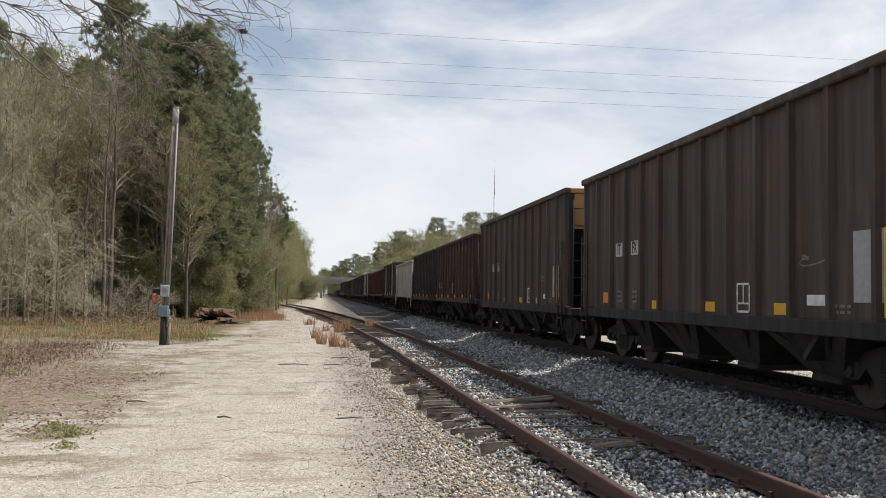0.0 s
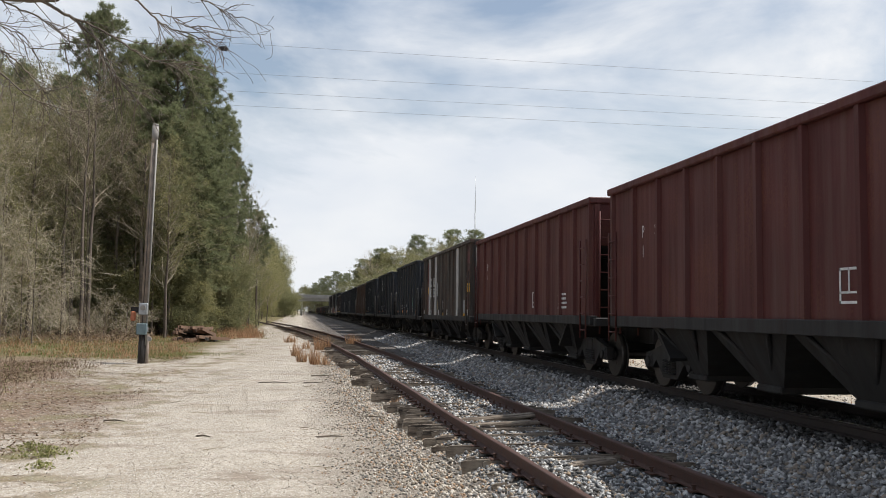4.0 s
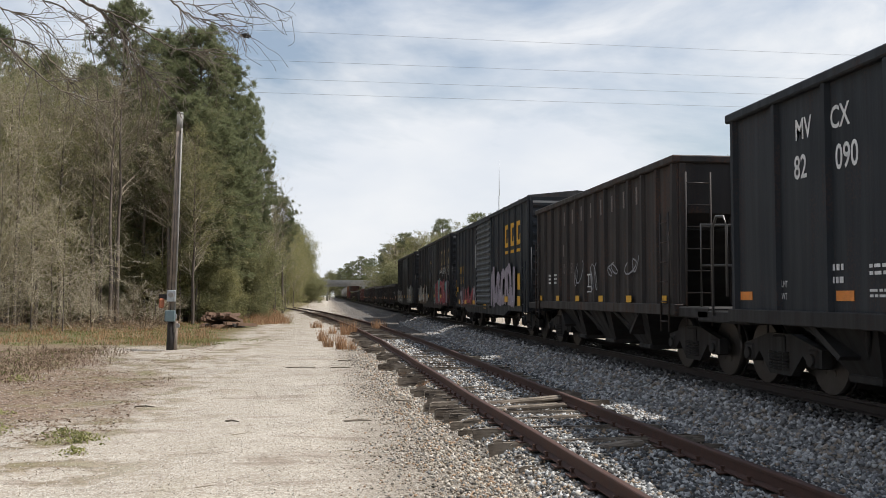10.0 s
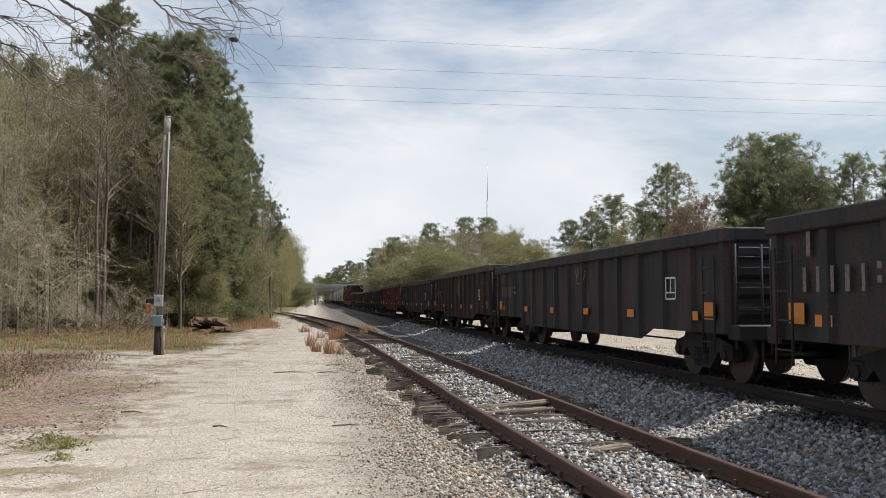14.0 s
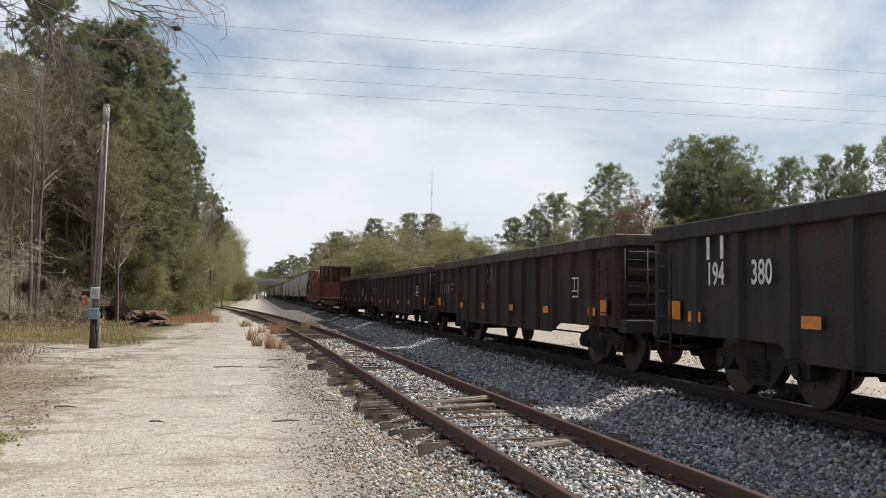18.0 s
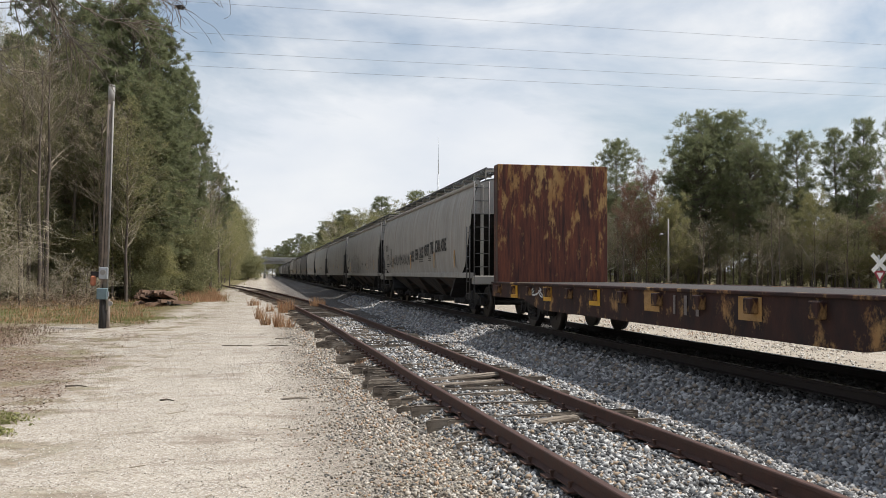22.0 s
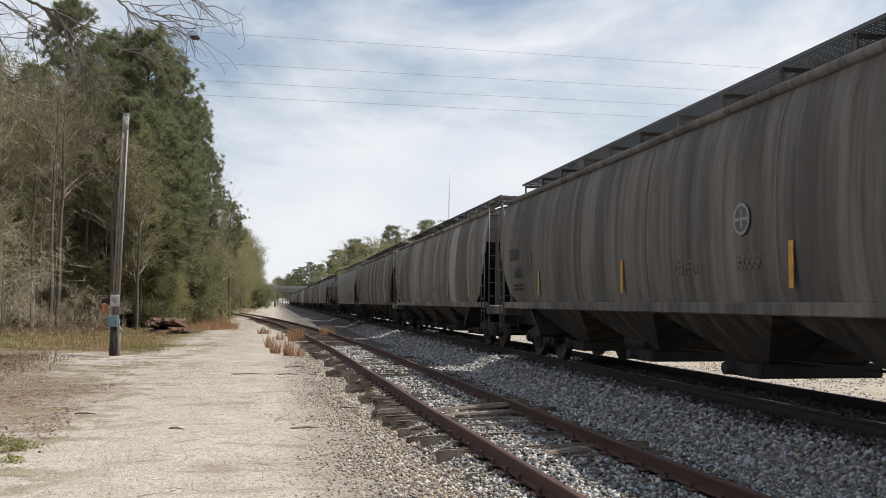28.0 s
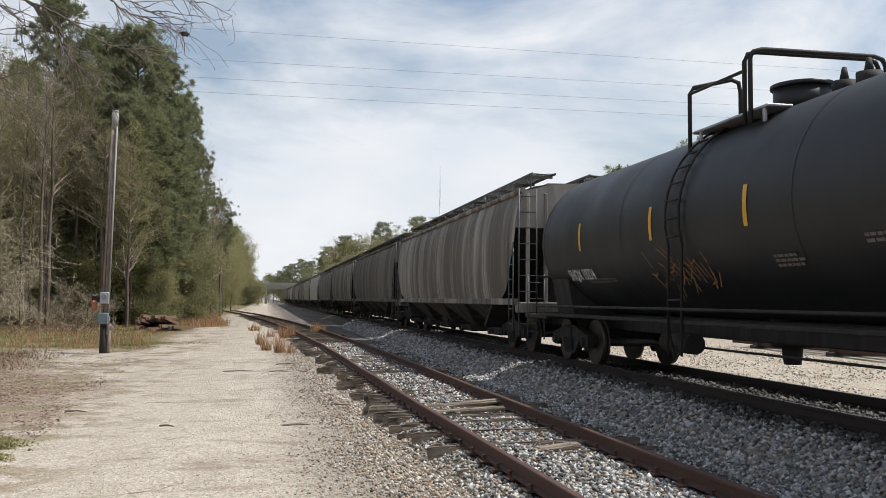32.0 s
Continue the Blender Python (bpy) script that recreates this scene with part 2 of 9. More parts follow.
    c = mixc(t, shoulder, c, mixc(t, ramp(t, peb, ((0.2, g(0)), (0.8, g(1)))), (0.13, 0.105, 0.08), (0.34, 0.295, 0.24)))
    c = mixc(t, band(1.7, 1.2, 1.6, edge), c, bal)
    # much darker bed under the main line, from x 6.0 to 8.9
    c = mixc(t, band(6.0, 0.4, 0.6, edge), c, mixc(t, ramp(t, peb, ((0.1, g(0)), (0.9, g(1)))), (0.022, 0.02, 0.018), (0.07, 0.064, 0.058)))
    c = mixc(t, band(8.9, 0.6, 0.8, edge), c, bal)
    c = mixc(t, band(10.0, 0.8, 1.5, edge), c, dirt)
    c = mixc(t, band(34.0, 6.0, 8.0, edge), c, grass)
    t.links.new(c, b.inputs["Base Color"])
    b.inputs["Roughness"].default_value = 0.95
    b.inputs["Specular IOR Level"].default_value = 0.2
    hgt = node(t, "Math", {0: fine, 1: peb}, operation="ADD").outputs[0]
    bump(t, b, hgt, 0.8, 0.03)
    return m


def old_wood(name):
    """Split grey-brown tie wood: grain along its length, dark cracks."""
    m, t, b = nodes_of(name)
    co = coords(t)
    n1 = noise_of(t, node(t, "Mapping", {"Vector": co, "Scale": (0.7, 16.0, 6.0)}).outputs[0], 3.0, 6, 0.7)
    n2 = noise_of(t, co, 2.2, 5)
    c = mixc(t, ramp(t, n2, ((0.35, g(0)), (0.68, g(1)))), (0.12, 0.09, 0.066), (0.36, 0.3, 0.23))
    c = mixc(t, ramp(t, n1, ((0.5, g(0)), (0.62, g(0.9)))), c, (0.03, 0.023, 0.018))
    t.links.new(c, b.inputs["Base Color"])
    b.inputs["Roughness"].default_value = 0.92
    bump(t, b, n1, 0.8, 0.02)
    return m


M_GROUND = ground_mat()
M_STONE = stone_mat("ballast_stone", [(0.07, 0.068, 0.066), (0.32, 0.315, 0.3), (0.13, 0.13, 0.128), (0.46, 0.455, 0.435), (0.32, 0.235, 0.155), (0.1, 0.105, 0.108), (0.6, 0.59, 0.56), (0.22, 0.22, 0.215), (0.05, 0.048, 0.045), (0.16, 0.18, 0.175)])
M_STONE_DARK = stone_mat("main_ballast_stone", [(0.16, 0.155, 0.15), (0.38, 0.37, 0.355), (0.25, 0.245, 0.235), (0.5, 0.485, 0.465), (0.31, 0.255, 0.2), (0.2, 0.197, 0.197), (0.6, 0.585, 0.56)])
M_STONE_TAN = stone_mat("yard_side_ballast_stone", [(0.22, 0.178, 0.13), (0.38, 0.33, 0.26), (0.11, 0.095, 0.077), (0.46, 0.41, 0.335), (0.36, 0.235, 0.14), (0.18, 0.175, 0.16), (0.58, 0.53, 0.455), (0.3, 0.26, 0.2), (0.07, 0.057, 0.047)])
M_PEBBLE = stone_mat("yard_pebble", [(0.42, 0.375, 0.31), (0.56, 0.52, 0.45), (0.33, 0.28, 0.225), (0.66, 0.62, 0.55), (0.3, 0.25, 0.2), (0.5, 0.45, 0.385)], grime=0.1)
M_TIE = old_wood("weathered_tie_wood")
M_TIE_RED = simple("red_brown_old_tie", (0.19, 0.115, 0.075), 0.9, 0, 0.4, 4, 0.6)
M_TIE_DARK = simple("creosoted_tie_wood", (0.045, 0.036, 0.03), 0.85, 0, 0.3, 5, 0.5)
M_RAIL = simple("rusted_rail", (0.085, 0.042, 0.03), 0.75, 0.15, 0.3, 8, 0.25)
M_RAILHEAD = simple("polished_rail", (0.3, 0.29, 0.28), 0.3, 0.9, 0.15, 10, 0.05)
# darker rail for the main line: the shade on its web is in the colour
M_RAIL_DARK = simple("greasy_main_rail", (0.035, 0.025, 0.021), 0.7, 0.3, 0.3, 8, 0.2)
M_PLATE = simple("rusted_plate", (0.09, 0.045, 0.03), 0.8, 0.2, 0.3, 12, 0.3)
M_STEEL = paint("dark_running_gear", (0.025, 0.0235, 0.0225), 0.25, 0.22, 0.2, 0.7, rustcol=(0.05, 0.026, 0.018), dustcol=(0.06, 0.053, 0.047))
M_WHEEL = simple("wheel_steel", (0.07, 0.062, 0.056), 0.45, 0.6, 0.3, 6, 0.1)
M_WHITE = simple("white_lettering", (0.74, 0.74, 0.72), 0.6, 0, 0.25, 9, 0.02)
M_YELLOW = simple("yellow_reflector", (0.75, 0.4, 0.03), 0.4, 0, 0.15, 12, 0.02)
M_ORANGE = simple("orange_reflector", (0.72, 0.24, 0.04), 0.4, 0, 0.15, 12, 0.02)
M_GREEN = simple("green_placard", (0.07, 0.24, 0.19), 0.5, 0, 0.15, 12, 0.02)
M_GREENLINE = simple("pale_green_print", (0.22, 0.38, 0.33), 0.5, 0, 0.15, 12, 0.02)
M_GREYSIGN = simple("grey_placard", (0.36, 0.36, 0.36), 0.5, 0, 0.15, 12, 0.02)
M_BLACKINK = simple("black_lettering", (0.015, 0.015, 0.016), 0.6, 0, 0.2, 12, 0.02)
M_GRAB = simple("worn_grab_iron", (0.11, 0.105, 0.1), 0.5, 0.4, 0.2, 10, 0.05)
M_COAL = stone_mat("coal", [(0.012, 0.012, 0.013), (0.022, 0.022, 0.024), (0.03, 0.03, 0.032)], 0.6)
M_BARK = simple("pine_bark", (0.145, 0.115, 0.092), 0.95, 0, 0.35, 4, 0.7)
M_LIMB = simple("dead_limb_bark", (0.16, 0.13, 0.1), 0.95, 0, 0.45, 2.5, 0.4)
M_BARK_GREY = simple("grey_bark", (0.15, 0.125, 0.098), 0.95, 0, 0.4, 3, 0.6)
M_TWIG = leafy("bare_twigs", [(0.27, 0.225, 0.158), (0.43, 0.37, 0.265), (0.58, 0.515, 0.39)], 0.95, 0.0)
# dimmer copy of the bare twigs, with shade put into the colour
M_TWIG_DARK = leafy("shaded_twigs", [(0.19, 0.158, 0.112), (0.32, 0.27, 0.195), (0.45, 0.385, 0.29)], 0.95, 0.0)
M_PINE = leafy("pine_needles", [(0.14, 0.162, 0.085), (0.225, 0.245, 0.128), (0.32, 0.325, 0.185)], 0.6, 0.55)
M_LEAF = leafy("spring_leaves", [(0.22, 0.22, 0.095), (0.34, 0.32, 0.15), (0.46, 0.4, 0.22)], 0.7, 0.55)
M_EVER = leafy("evergreen_leaves", [(0.15, 0.16, 0.08), (0.26, 0.255, 0.128), (0.38, 0.345, 0.19)], 0.75, 0.55)
M_BUD = leafy("reddish_buds", [(0.2, 0.11, 0.08), (0.26, 0.16, 0.11), (0.3, 0.2, 0.15)], 0.7, 0.3)
M_GRASS = leafy("green_grass", [(0.09, 0.12, 0.03), (0.16, 0.19, 0.05), (0.25, 0.24, 0.1)], 0.7, 0.4)
M_WEED = leafy("weed_leaves", [(0.22, 0.23, 0.085), (0.33, 0.33, 0.14), (0.42, 0.37, 0.19)], 0.7, 0.4)
M_STRAW = leafy("dry_grass", [(0.34, 0.2, 0.11), (0.52, 0.35, 0.21), (0.38, 0.185, 0.1)], 0.8, 0.35)
M_DEAD = leafy("dead_leaf", [(0.085, 0.052, 0.034), (0.18, 0.115, 0.075), (0.33, 0.23, 0.155)], 0.8, 0.1)
M_POLE = simple("grey_pole_wood", (0.26, 0.21, 0.168), 0.9, 0, 0.35, 3, 0.4)
M_POLE_DARK = simple("tarred_pole_wood", (0.035, 0.03, 0.027), 0.85, 0, 0.3, 3, 0.4)
M_GALV = simple("galvanised_steel", (0.42, 0.44, 0.45), 0.5, 0.6, 0.15, 9, 0.05)
M_BOXBLUE = simple("blue_grey_box_paint", (0.16, 0.22, 0.23), 0.5, 0.1, 0.15, 9, 0.05)
M_CONDUIT = simple("pale_conduit", (0.3, 0.28, 0.25), 0.6, 0, 0.15, 9, 0.05)
M_TERRA = simple("orange_plastic", (0.45, 0.15, 0.07), 0.5, 0, 0.2, 9, 0.05)
M_WIRE = simple("weathered_wire", (0.25, 0.25, 0.26), 0.6, 0.3, 0.1, 9, 0.0)
M_CONCRETE = simple("bridge_concrete", (0.34, 0.33, 0.31), 0.9, 0, 0.2, 1.2, 0.2)


# ---------------------------------------------------------------- mesh tools
class Shape:
    """Vertices and faces of one part, gathered piece by piece."""

    def __init__(self):
        self.v, self.f, self.s = [], [], []

    def add(self, vs, fs, smooth=False):
        o = len(self.v)
        self.v.extend(vs)
        self.f.extend([tuple(i + o for i in f) for f in fs])
        self.s.extend([smooth] * len(fs))
        return self

    def box(self, x0, x1, y0, y1, z0, z1):
        vs = [(x, y, z) for x in (x0, x1) for y in (y0, y1) for z in (z0, z1)]
        return self.add(vs, [(0, 1, 3, 2), (4, 6, 7, 5), (0, 4, 5, 1), (2, 3, 7, 6), (0, 2, 6, 4), (1, 5, 7, 3)])

    def cbox(self, x0, x1, y0, y1, z0, z1, c=0.01):
        """A box with chamfered edges."""
        bm = bmesh.new()
        bmesh.ops.create_cube(bm, size=1.0)
        for v in bm.verts:
            v.co = ((x0 + x1) / 2 + v.co.x * (x1 - x0), (y0 + y1) / 2 + v.co.y * (y1 - y0), (z0 + z1) / 2 + v.co.z * (z1 - z0))
        bmesh.ops.bevel(bm, geom=bm.edges[:], offset=c, segments=1, affect="EDGES")
        bm.verts.index_update()
        self.add([tuple(v.co) for v in bm.verts], [tuple(v.index for v in f.verts) for f in bm.faces])
        bm.free()
        return self

    def prism(self, poly, a0, a1, axis="y"):
        """A polygon of (u, w) pushed along an axis; along y it lies in (x, z), along x in (y, z), along z in (x, y)."""
        put = {"y": lambda u, w, a: (u, a, w), "x": lambda u, w, a: (a, u, w), "z": lambda u, w, a: (u, w, a)}[axis]
        n = len(poly)
        vs = [put(u, w, a0) for u, w in poly] + [put(u, w, a1) for u, w in poly]
        fs = [tuple(range(n - 1, -1, -1)), tuple(range(n, 2 * n))] + [(i, (i + 1) % n, n + (i + 1) % n, n + i) for i in range(n)]
        return self.add(vs, fs)

    def rod(self, p0, p1, r0, r1=None, n=8, caps=True, smooth=True):
        r1 = r0 if r1 is None else r1
        p0, p1 = Vector(p0), Vector(p1)
        d = (p1 - p0).normalized()
        u = d.orthogonal().normalized()
        w = d.cross(u)
        vs = []
        for p, r in ((p0, r0), (p1, r1)):
            for i in range(n):
                a = 2 * math.pi * i / n
                vs.append(tuple(p + (u * math.cos(a) + w * math.sin(a)) * r))
        o = len(self.f)
        self.add(vs, [(i, (i + 1) % n, n + (i + 1) % n, n + i) for i in range(n)], smooth)
        if caps:
            self.f.extend([tuple(len(self.v) - 2 * n + i for i in range(n - 1, -1, -1)), tuple(len(self.v) - n + i for i in range(n))])
            self.s.extend([False, False])
        return self

    def pipe(self, pts, r, n=6):
        pts = [Vector(p) for p in pts]
        vs = []
        for i, p in enumerate(pts):
            a, b = pts[max(0, i - 1)], pts[min(len(pts) - 1, i + 1)]
            d = (b - a).normalized()
            u = d.cross(Vector((0.31, 0.52, 0.8))).normalized()
            w = d.cross(u)
            k = 1.0
            if 0 < i < len(pts) - 1:
                k = min(1.6, 1 / max(0.3, math.sqrt(max(0.0, (1 + (p - a).normalized().dot((b - p).normalized())) / 2))))
            vs += [tuple(p + (u * math.cos(6.2832 * j / n) + w * math.sin(6.2832 * j / n)) * r * (k if k < 1.2 else 1.15)) for j in range(n)]
        m = len(pts)
        fs = [(i * n + j, i * n + (j + 1) % n, (i + 1) * n + (j + 1) % n, (i + 1) * n + j) for i in range(m - 1) for j in range(n)]
        fs += [tuple(range(n - 1, -1, -1)), tuple((m - 1) * n + j for j in range(n))]
        return self.add(vs, fs, True)

    def disc(self, c, r, w, axis="x", n=24):
        d = {"x": Vector((w / 2, 0, 0)), "y": Vector((0, w / 2, 0)), "z": Vector((0, 0, w / 2))}[axis]
        c = Vector(c)
        return self.rod(c - d, c + d, r, r, n)

    def mesh(self, name):
        me = bpy.data.meshes.new(name)
        me.from_pydata(self.v, [], self.f)
        me.polygons.foreach_set("use_smooth", self.s)
        me.materials.append(None)
        return me


CACHE = {}


def cached(key, make):
    """One mesh for each kind of piece; alike pieces share it."""
    if key not in CACHE:
        CACHE[key] = make().mesh(str(key if isinstance(key, str) else key[0]))
    return CACHE[key]


def arrays(name, verts, faces):
    me = bpy.data.meshes.new(name)
    verts, faces = np.asarray(verts, dtype=np.float32), np.asarray(faces, dtype=np.int32)
    k = faces.shape[1]
    me.vertices.add(len(verts))
    me.vertices.foreach_set("co", verts.ravel())
    me.loops.add(faces.size)
    me.loops.foreach_set("vertex_index", faces.ravel())
    me.polygons.add(len(faces))
    me.polygons.foreach_set("loop_start", np.arange(0, faces.size, k, dtype=np.int32))
    me.update(calc_edges=True)
    me.materials.append(None)
    return me


def dress(ob, mat):
    ob.material_slots[0].link = "OBJECT"
    ob.material_slots[0].material = mat
    return ob


def part(name, shape, mat, parent=None, label="", at=None):
    """Links one mesh object, under a thing or under a part."""
    me = shape.mesh(name) if isinstance(shape, Shape) else shape
    ob = dress(new(name, me), mat)
    ob.parent = parent
    if at is not None:
        ob.matrix_basis = at if isinstance(at, Matrix) else Matrix.Translation(at)
    if label:
        ob["label"] = label
    return ob


def thing(name, label, category, group="", at=None, kind=""):
    ob = new(name)
    ob.empty_display_size = 0.3
    if at is not None:
        ob.matrix_basis = at if isinstance(at, Matrix) else Matrix.Translation(at)
    return tagged(ob, label, category, group, kind)


MAIN_X, MAIN_Z = 7.45, 0.275


def side_x(y):
    """Centre line of the side track, which bends away from the line far off."""
    return float(np.interp(y, [-30, 7, 12.5, 23, 32, 49.5, 70, 96, 140], [3.7, 3.28, 3.11, 2.92, 2.74, 2.05, 0.75, -1.45, -6.5]))


def ground_z(x, y):
    c = np.interp(y, [-30, 7, 12.5, 23, 32, 49.5, 70, 96, 140], [3.7, 3.28, 3.11, 2.92, 2.74, 2.05, 0.75, -1.45, -6.5])
    z = -0.24 + 0.0 * x
    d = np.abs(x - c)
    z = np.maximum(z, np.where(d < 0.95, -0.2, -0.2 - (d - 0.95) * 0.2))
    z = z - 0.1 * np.exp(-(((x - c + 1.35) / 0.4) ** 2)) * np.clip((45 - y) / 20, 0, 1)
    e = np.abs(x - MAIN_X)
    z = np.maximum(z, np.where(e < 1.55, MAIN_Z - 0.19, MAIN_Z - 0.19 - (e - 1.55) * 0.42))
    z = np.where(x > MAIN_X + 2.6, np.maximum(z, -0.3), z)
    z = z + np.where(x < -4, (-(x + 4)) * 0.012, 0.0)
    z = z + 0.018 * np.sin(x * 1.7 + 0.6 * y) * np.cos(y * 0.9 - x * 0.4) + 0.012 * np.sin(3.1 * x - 1.3 * y)
    return z


# ---------------------------------------------------------------- ground
def ground_sheet():
    xs = np.concatenate([[-2500, -900, -350, -150, -80], np.arange(-50, -12, 2.0), np.arange(-12, 12, 0.16), np.arange(12, 50, 2.0), [60, 80, 150, 350, 900, 2500]])
    ys = np.concatenate([[-2500, -600, -150, -60, -30, -15], np.arange(-8, 3, 1.0), np.arange(3, 26, 0.16), np.arange(26, 60, 0.4), np.arange(60, 140, 2.0), [160, 200, 260, 350, 500, 800, 1400, 2600]])
    gx, gy = np.meshgrid(xs, ys)
    v = np.stack([gx, gy, ground_z(gx, gy)], -1).reshape(-1, 3)
    n, m = len(ys), len(xs)
    i = (np.arange(n - 1)[:, None] * m + np.arange(m - 1)[None]).ravel()
    me = arrays("ground", v, np.stack([i, i + 1, i + m + 1, i + m], -1))
    me.polygons.foreach_set("use_smooth", np.ones(len(me.polygons), bool))
    ob = dress(new("ground", me), M_GROUND)
    tagged(ob, "pale crushed-stone yard with leaf litter, ballast and dirt", "ground", kind="structure")


ground_sheet()


def stones(name, label, mat, x0, x1, y0, y1, count, size, seed, lift=0.0, near=1.0, keep=None, fine=None):
    """Loose broken stones, joined; more of them and smaller towards the near end."""
    r = np.random.default_rng(seed)
    base = np.array([(0, 0, 1), (1, 0, 0.1), (0.2, 1, -0.1), (-1, 0.15, 0.1), (-0.1, -1, -0.05), (0.1, 0, -0.7)], float)
    tri = np.array([(0, 1, 2), (0, 2, 3), (0, 3, 4), (0, 4, 1), (5, 2, 1), (5, 3, 2), (5, 4, 3), (5, 1, 4)])
    u = r.random(count)
    y = y0 * (y1 / y0) ** (u ** near)
    x = x0 + (x1 - x0) * r.random(count)
    if keep is not None:
        ok = keep(x, y)
        x, y = x[ok], y[ok]
    k = len(x)
    s = size * (0.55 + 0.9 * r.random(k)) * np.clip(0.75 + y / 45, 0.75, 2.2)
    if fine is not None:
        s = s * fine(x, y)
    p = base[None] * (1 + 0.5 * (r.random((k, 6, 3)) - 0.5)) + 0.25 * (r.random((k, 6, 3)) - 0.5)
    p = p * s[:, None, None] * np.stack([0.7 + 0.5 * r.random(k), 0.6 + 0.45 * r.random(k), 0.5 + 0.4 * r.random(k)], -1)[:, None]
    b = r.normal(0, 0.5, k)[:, None]
    p = np.stack([p[..., 0] * np.cos(b) - p[..., 2] * np.sin(b), p[..., 1], p[..., 0] * np.sin(b) + p[..., 2] * np.cos(b)], -1)
    a = r.random(k) * 6.28
    px = p[..., 0] * np.cos(a)[:, None] - p[..., 1] * np.sin(a)[:, None]
    py = p[..., 0] * np.sin(a)[:, None] + p[..., 1] * np.cos(a)[:, None]
    v = np.stack([px + x[:, None], py + y[:, None], p[..., 2] + (ground_z(x, y) + lift + s * (0.75 * r.random(k) ** 2 - 0.1))[:, None]], -1).reshape(-1, 3)
    f = (tri[None] + (np.arange(k) * 6)[:, None, None]).reshape(-1, 3)
    ob = dress(new(name, arrays(name, v, f)), mat)
    return tagged(ob, label, "stones", kind="stuff")


def off_rails(x, y):
    return np.abs(np.abs(x - np.interp(y, [-30, 7, 12.5, 23, 32, 49.5, 70, 96, 140], [3.7, 3.28, 3.11, 2.92, 2.74, 2.05, 0.75, -1.45, -6.5])) - 0.7525) > 0.09


def side_ties():
    """Where each tie of the side track lies: x, y, depth, tilts and turn."""
    r = random.Random(3)
    y, rows = -14.0, []
    while y < 95:
        sl = math.degrees(math.atan2(side_x(y + 1) - side_x(y - 1), 2))
        rows.append((side_x(y) + r.uniform(-0.3, 0.2), y, r.random() * 0.04 + (0.13 if y < 9.4 else -0.03) + (0.07 if r.random() < 0.2 else 0.0), r.uniform(-1.5, 1.5), r.uniform(-1.0, 1.0), -sl + r.uniform(-7, 7)))
        y += 0.535 + r.uniform(-0.06, 0.06)
    return rows


SIDE_TIES = side_ties()


def off_ties(x, y):
    ok = off_rails(x, y)
    r = np.random.default_rng(4)
    for tx, ty, _, _, _, turn in SIDE_TIES:
        a = radians(turn)
        u, v = (x - tx) * math.cos(a) + (y - ty) * math.sin(a), -(x - tx) * math.sin(a) + (y - ty) * math.cos(a)
        on = (np.abs(v) < 0.125) & (np.abs(u) < 1.4)
        # the ends stand free on the yard side where the stone has washed out; the middles are buried
        bare = 0.8 * float(np.interp(ty, [7.5, 9.5, 17, 24, 34], [0.05, 1, 1, 0.7, 0.5]))
        ok &= ~(on & (r.random(len(x)) < np.where(u < -0.75, bare, float(np.interp(ty, [10.5, 13, 40], [0.25, 0.62, 0.7])))))
    return ok


def edge_mix(x, y):
    """The stone thins out into the yard."""
    r = np.random.default_rng(8)
    patch = 0.25 * np.sin(y * 1.9) + 0.2 * np.sin(y * 0.7 + 2)
    return off_ties(x, y) & (r.random(len(x)) < np.interp(x + patch, [-0.9, 0.4, 1.0, 1.6], [0.0, 0.1, 0.55, 1.0]))


def edge_size(x, y):
    return np.interp(x, [-1.5, 0.3, 1.2, 2.2], [0.3, 0.42, 0.8, 1.0])


stones("side_track_ballast", "loose blue-grey broken-stone ballast between the rails", M_STONE, 2.0, 5.3, 4.8, 36, 74000, 0.031, 11, 0.0, 1.0, off_ties)
stones("track_edge_ballast", "tan-grey broken stone beside the rotten tie ends", M_STONE_TAN, -1.4, 2.5, 4.5, 36, 68000, 0.028, 15, 0.0, 1.0, edge_mix, edge_size)
def clean_ballast(x, y):
    r = np.random.default_rng(21)
    return r.random(len(x)) < np.interp(x, [5.55, 5.85, 6.05, 6.4], [1.0, 0.8, 0.25, 0.05])


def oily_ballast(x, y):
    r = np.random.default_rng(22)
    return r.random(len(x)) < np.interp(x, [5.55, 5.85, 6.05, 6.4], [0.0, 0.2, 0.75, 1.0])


# near-black stones, more of them towards the main rails
M_STONE_BLACK = stone_mat("oily_ballast_stone", [(0.045, 0.041, 0.038), (0.09, 0.082, 0.075), (0.065, 0.06, 0.055), (0.13, 0.12, 0.11), (0.05, 0.048, 0.046)])
stones("main_line_ballast", "dark grey ballast shoulder beside the main line", M_STONE_DARK, 4.7, 6.5, 6.0, 60, 30000, 0.038, 12, 0.0, 1.0, clean_ballast)
stones("oily_ballast", "ballast blackened by oil and brake dust along the main rails", M_STONE_BLACK, 5.5, 8.4, 6.0, 70, 22000, 0.04, 17, 0.0, 1.0, oily_ballast)
stones("far_ballast", "ballast beyond the main line", M_STONE_DARK, 8.4, 9.9, 8, 60, 5000, 0.05, 13, 0.0)
stones("far_side_gravel", "pale gravel and dirt beyond the main line", M_PEBBLE, 9.8, 18.0, 8, 34, 7000, 0.028, 16, 0.0)
stones("yard_gravel", "pale crushed limestone gravel of the yard", M_PEBBLE, -6.5, 1.6, 3.8, 28, 42000, 0.0085, 14, 0.0)


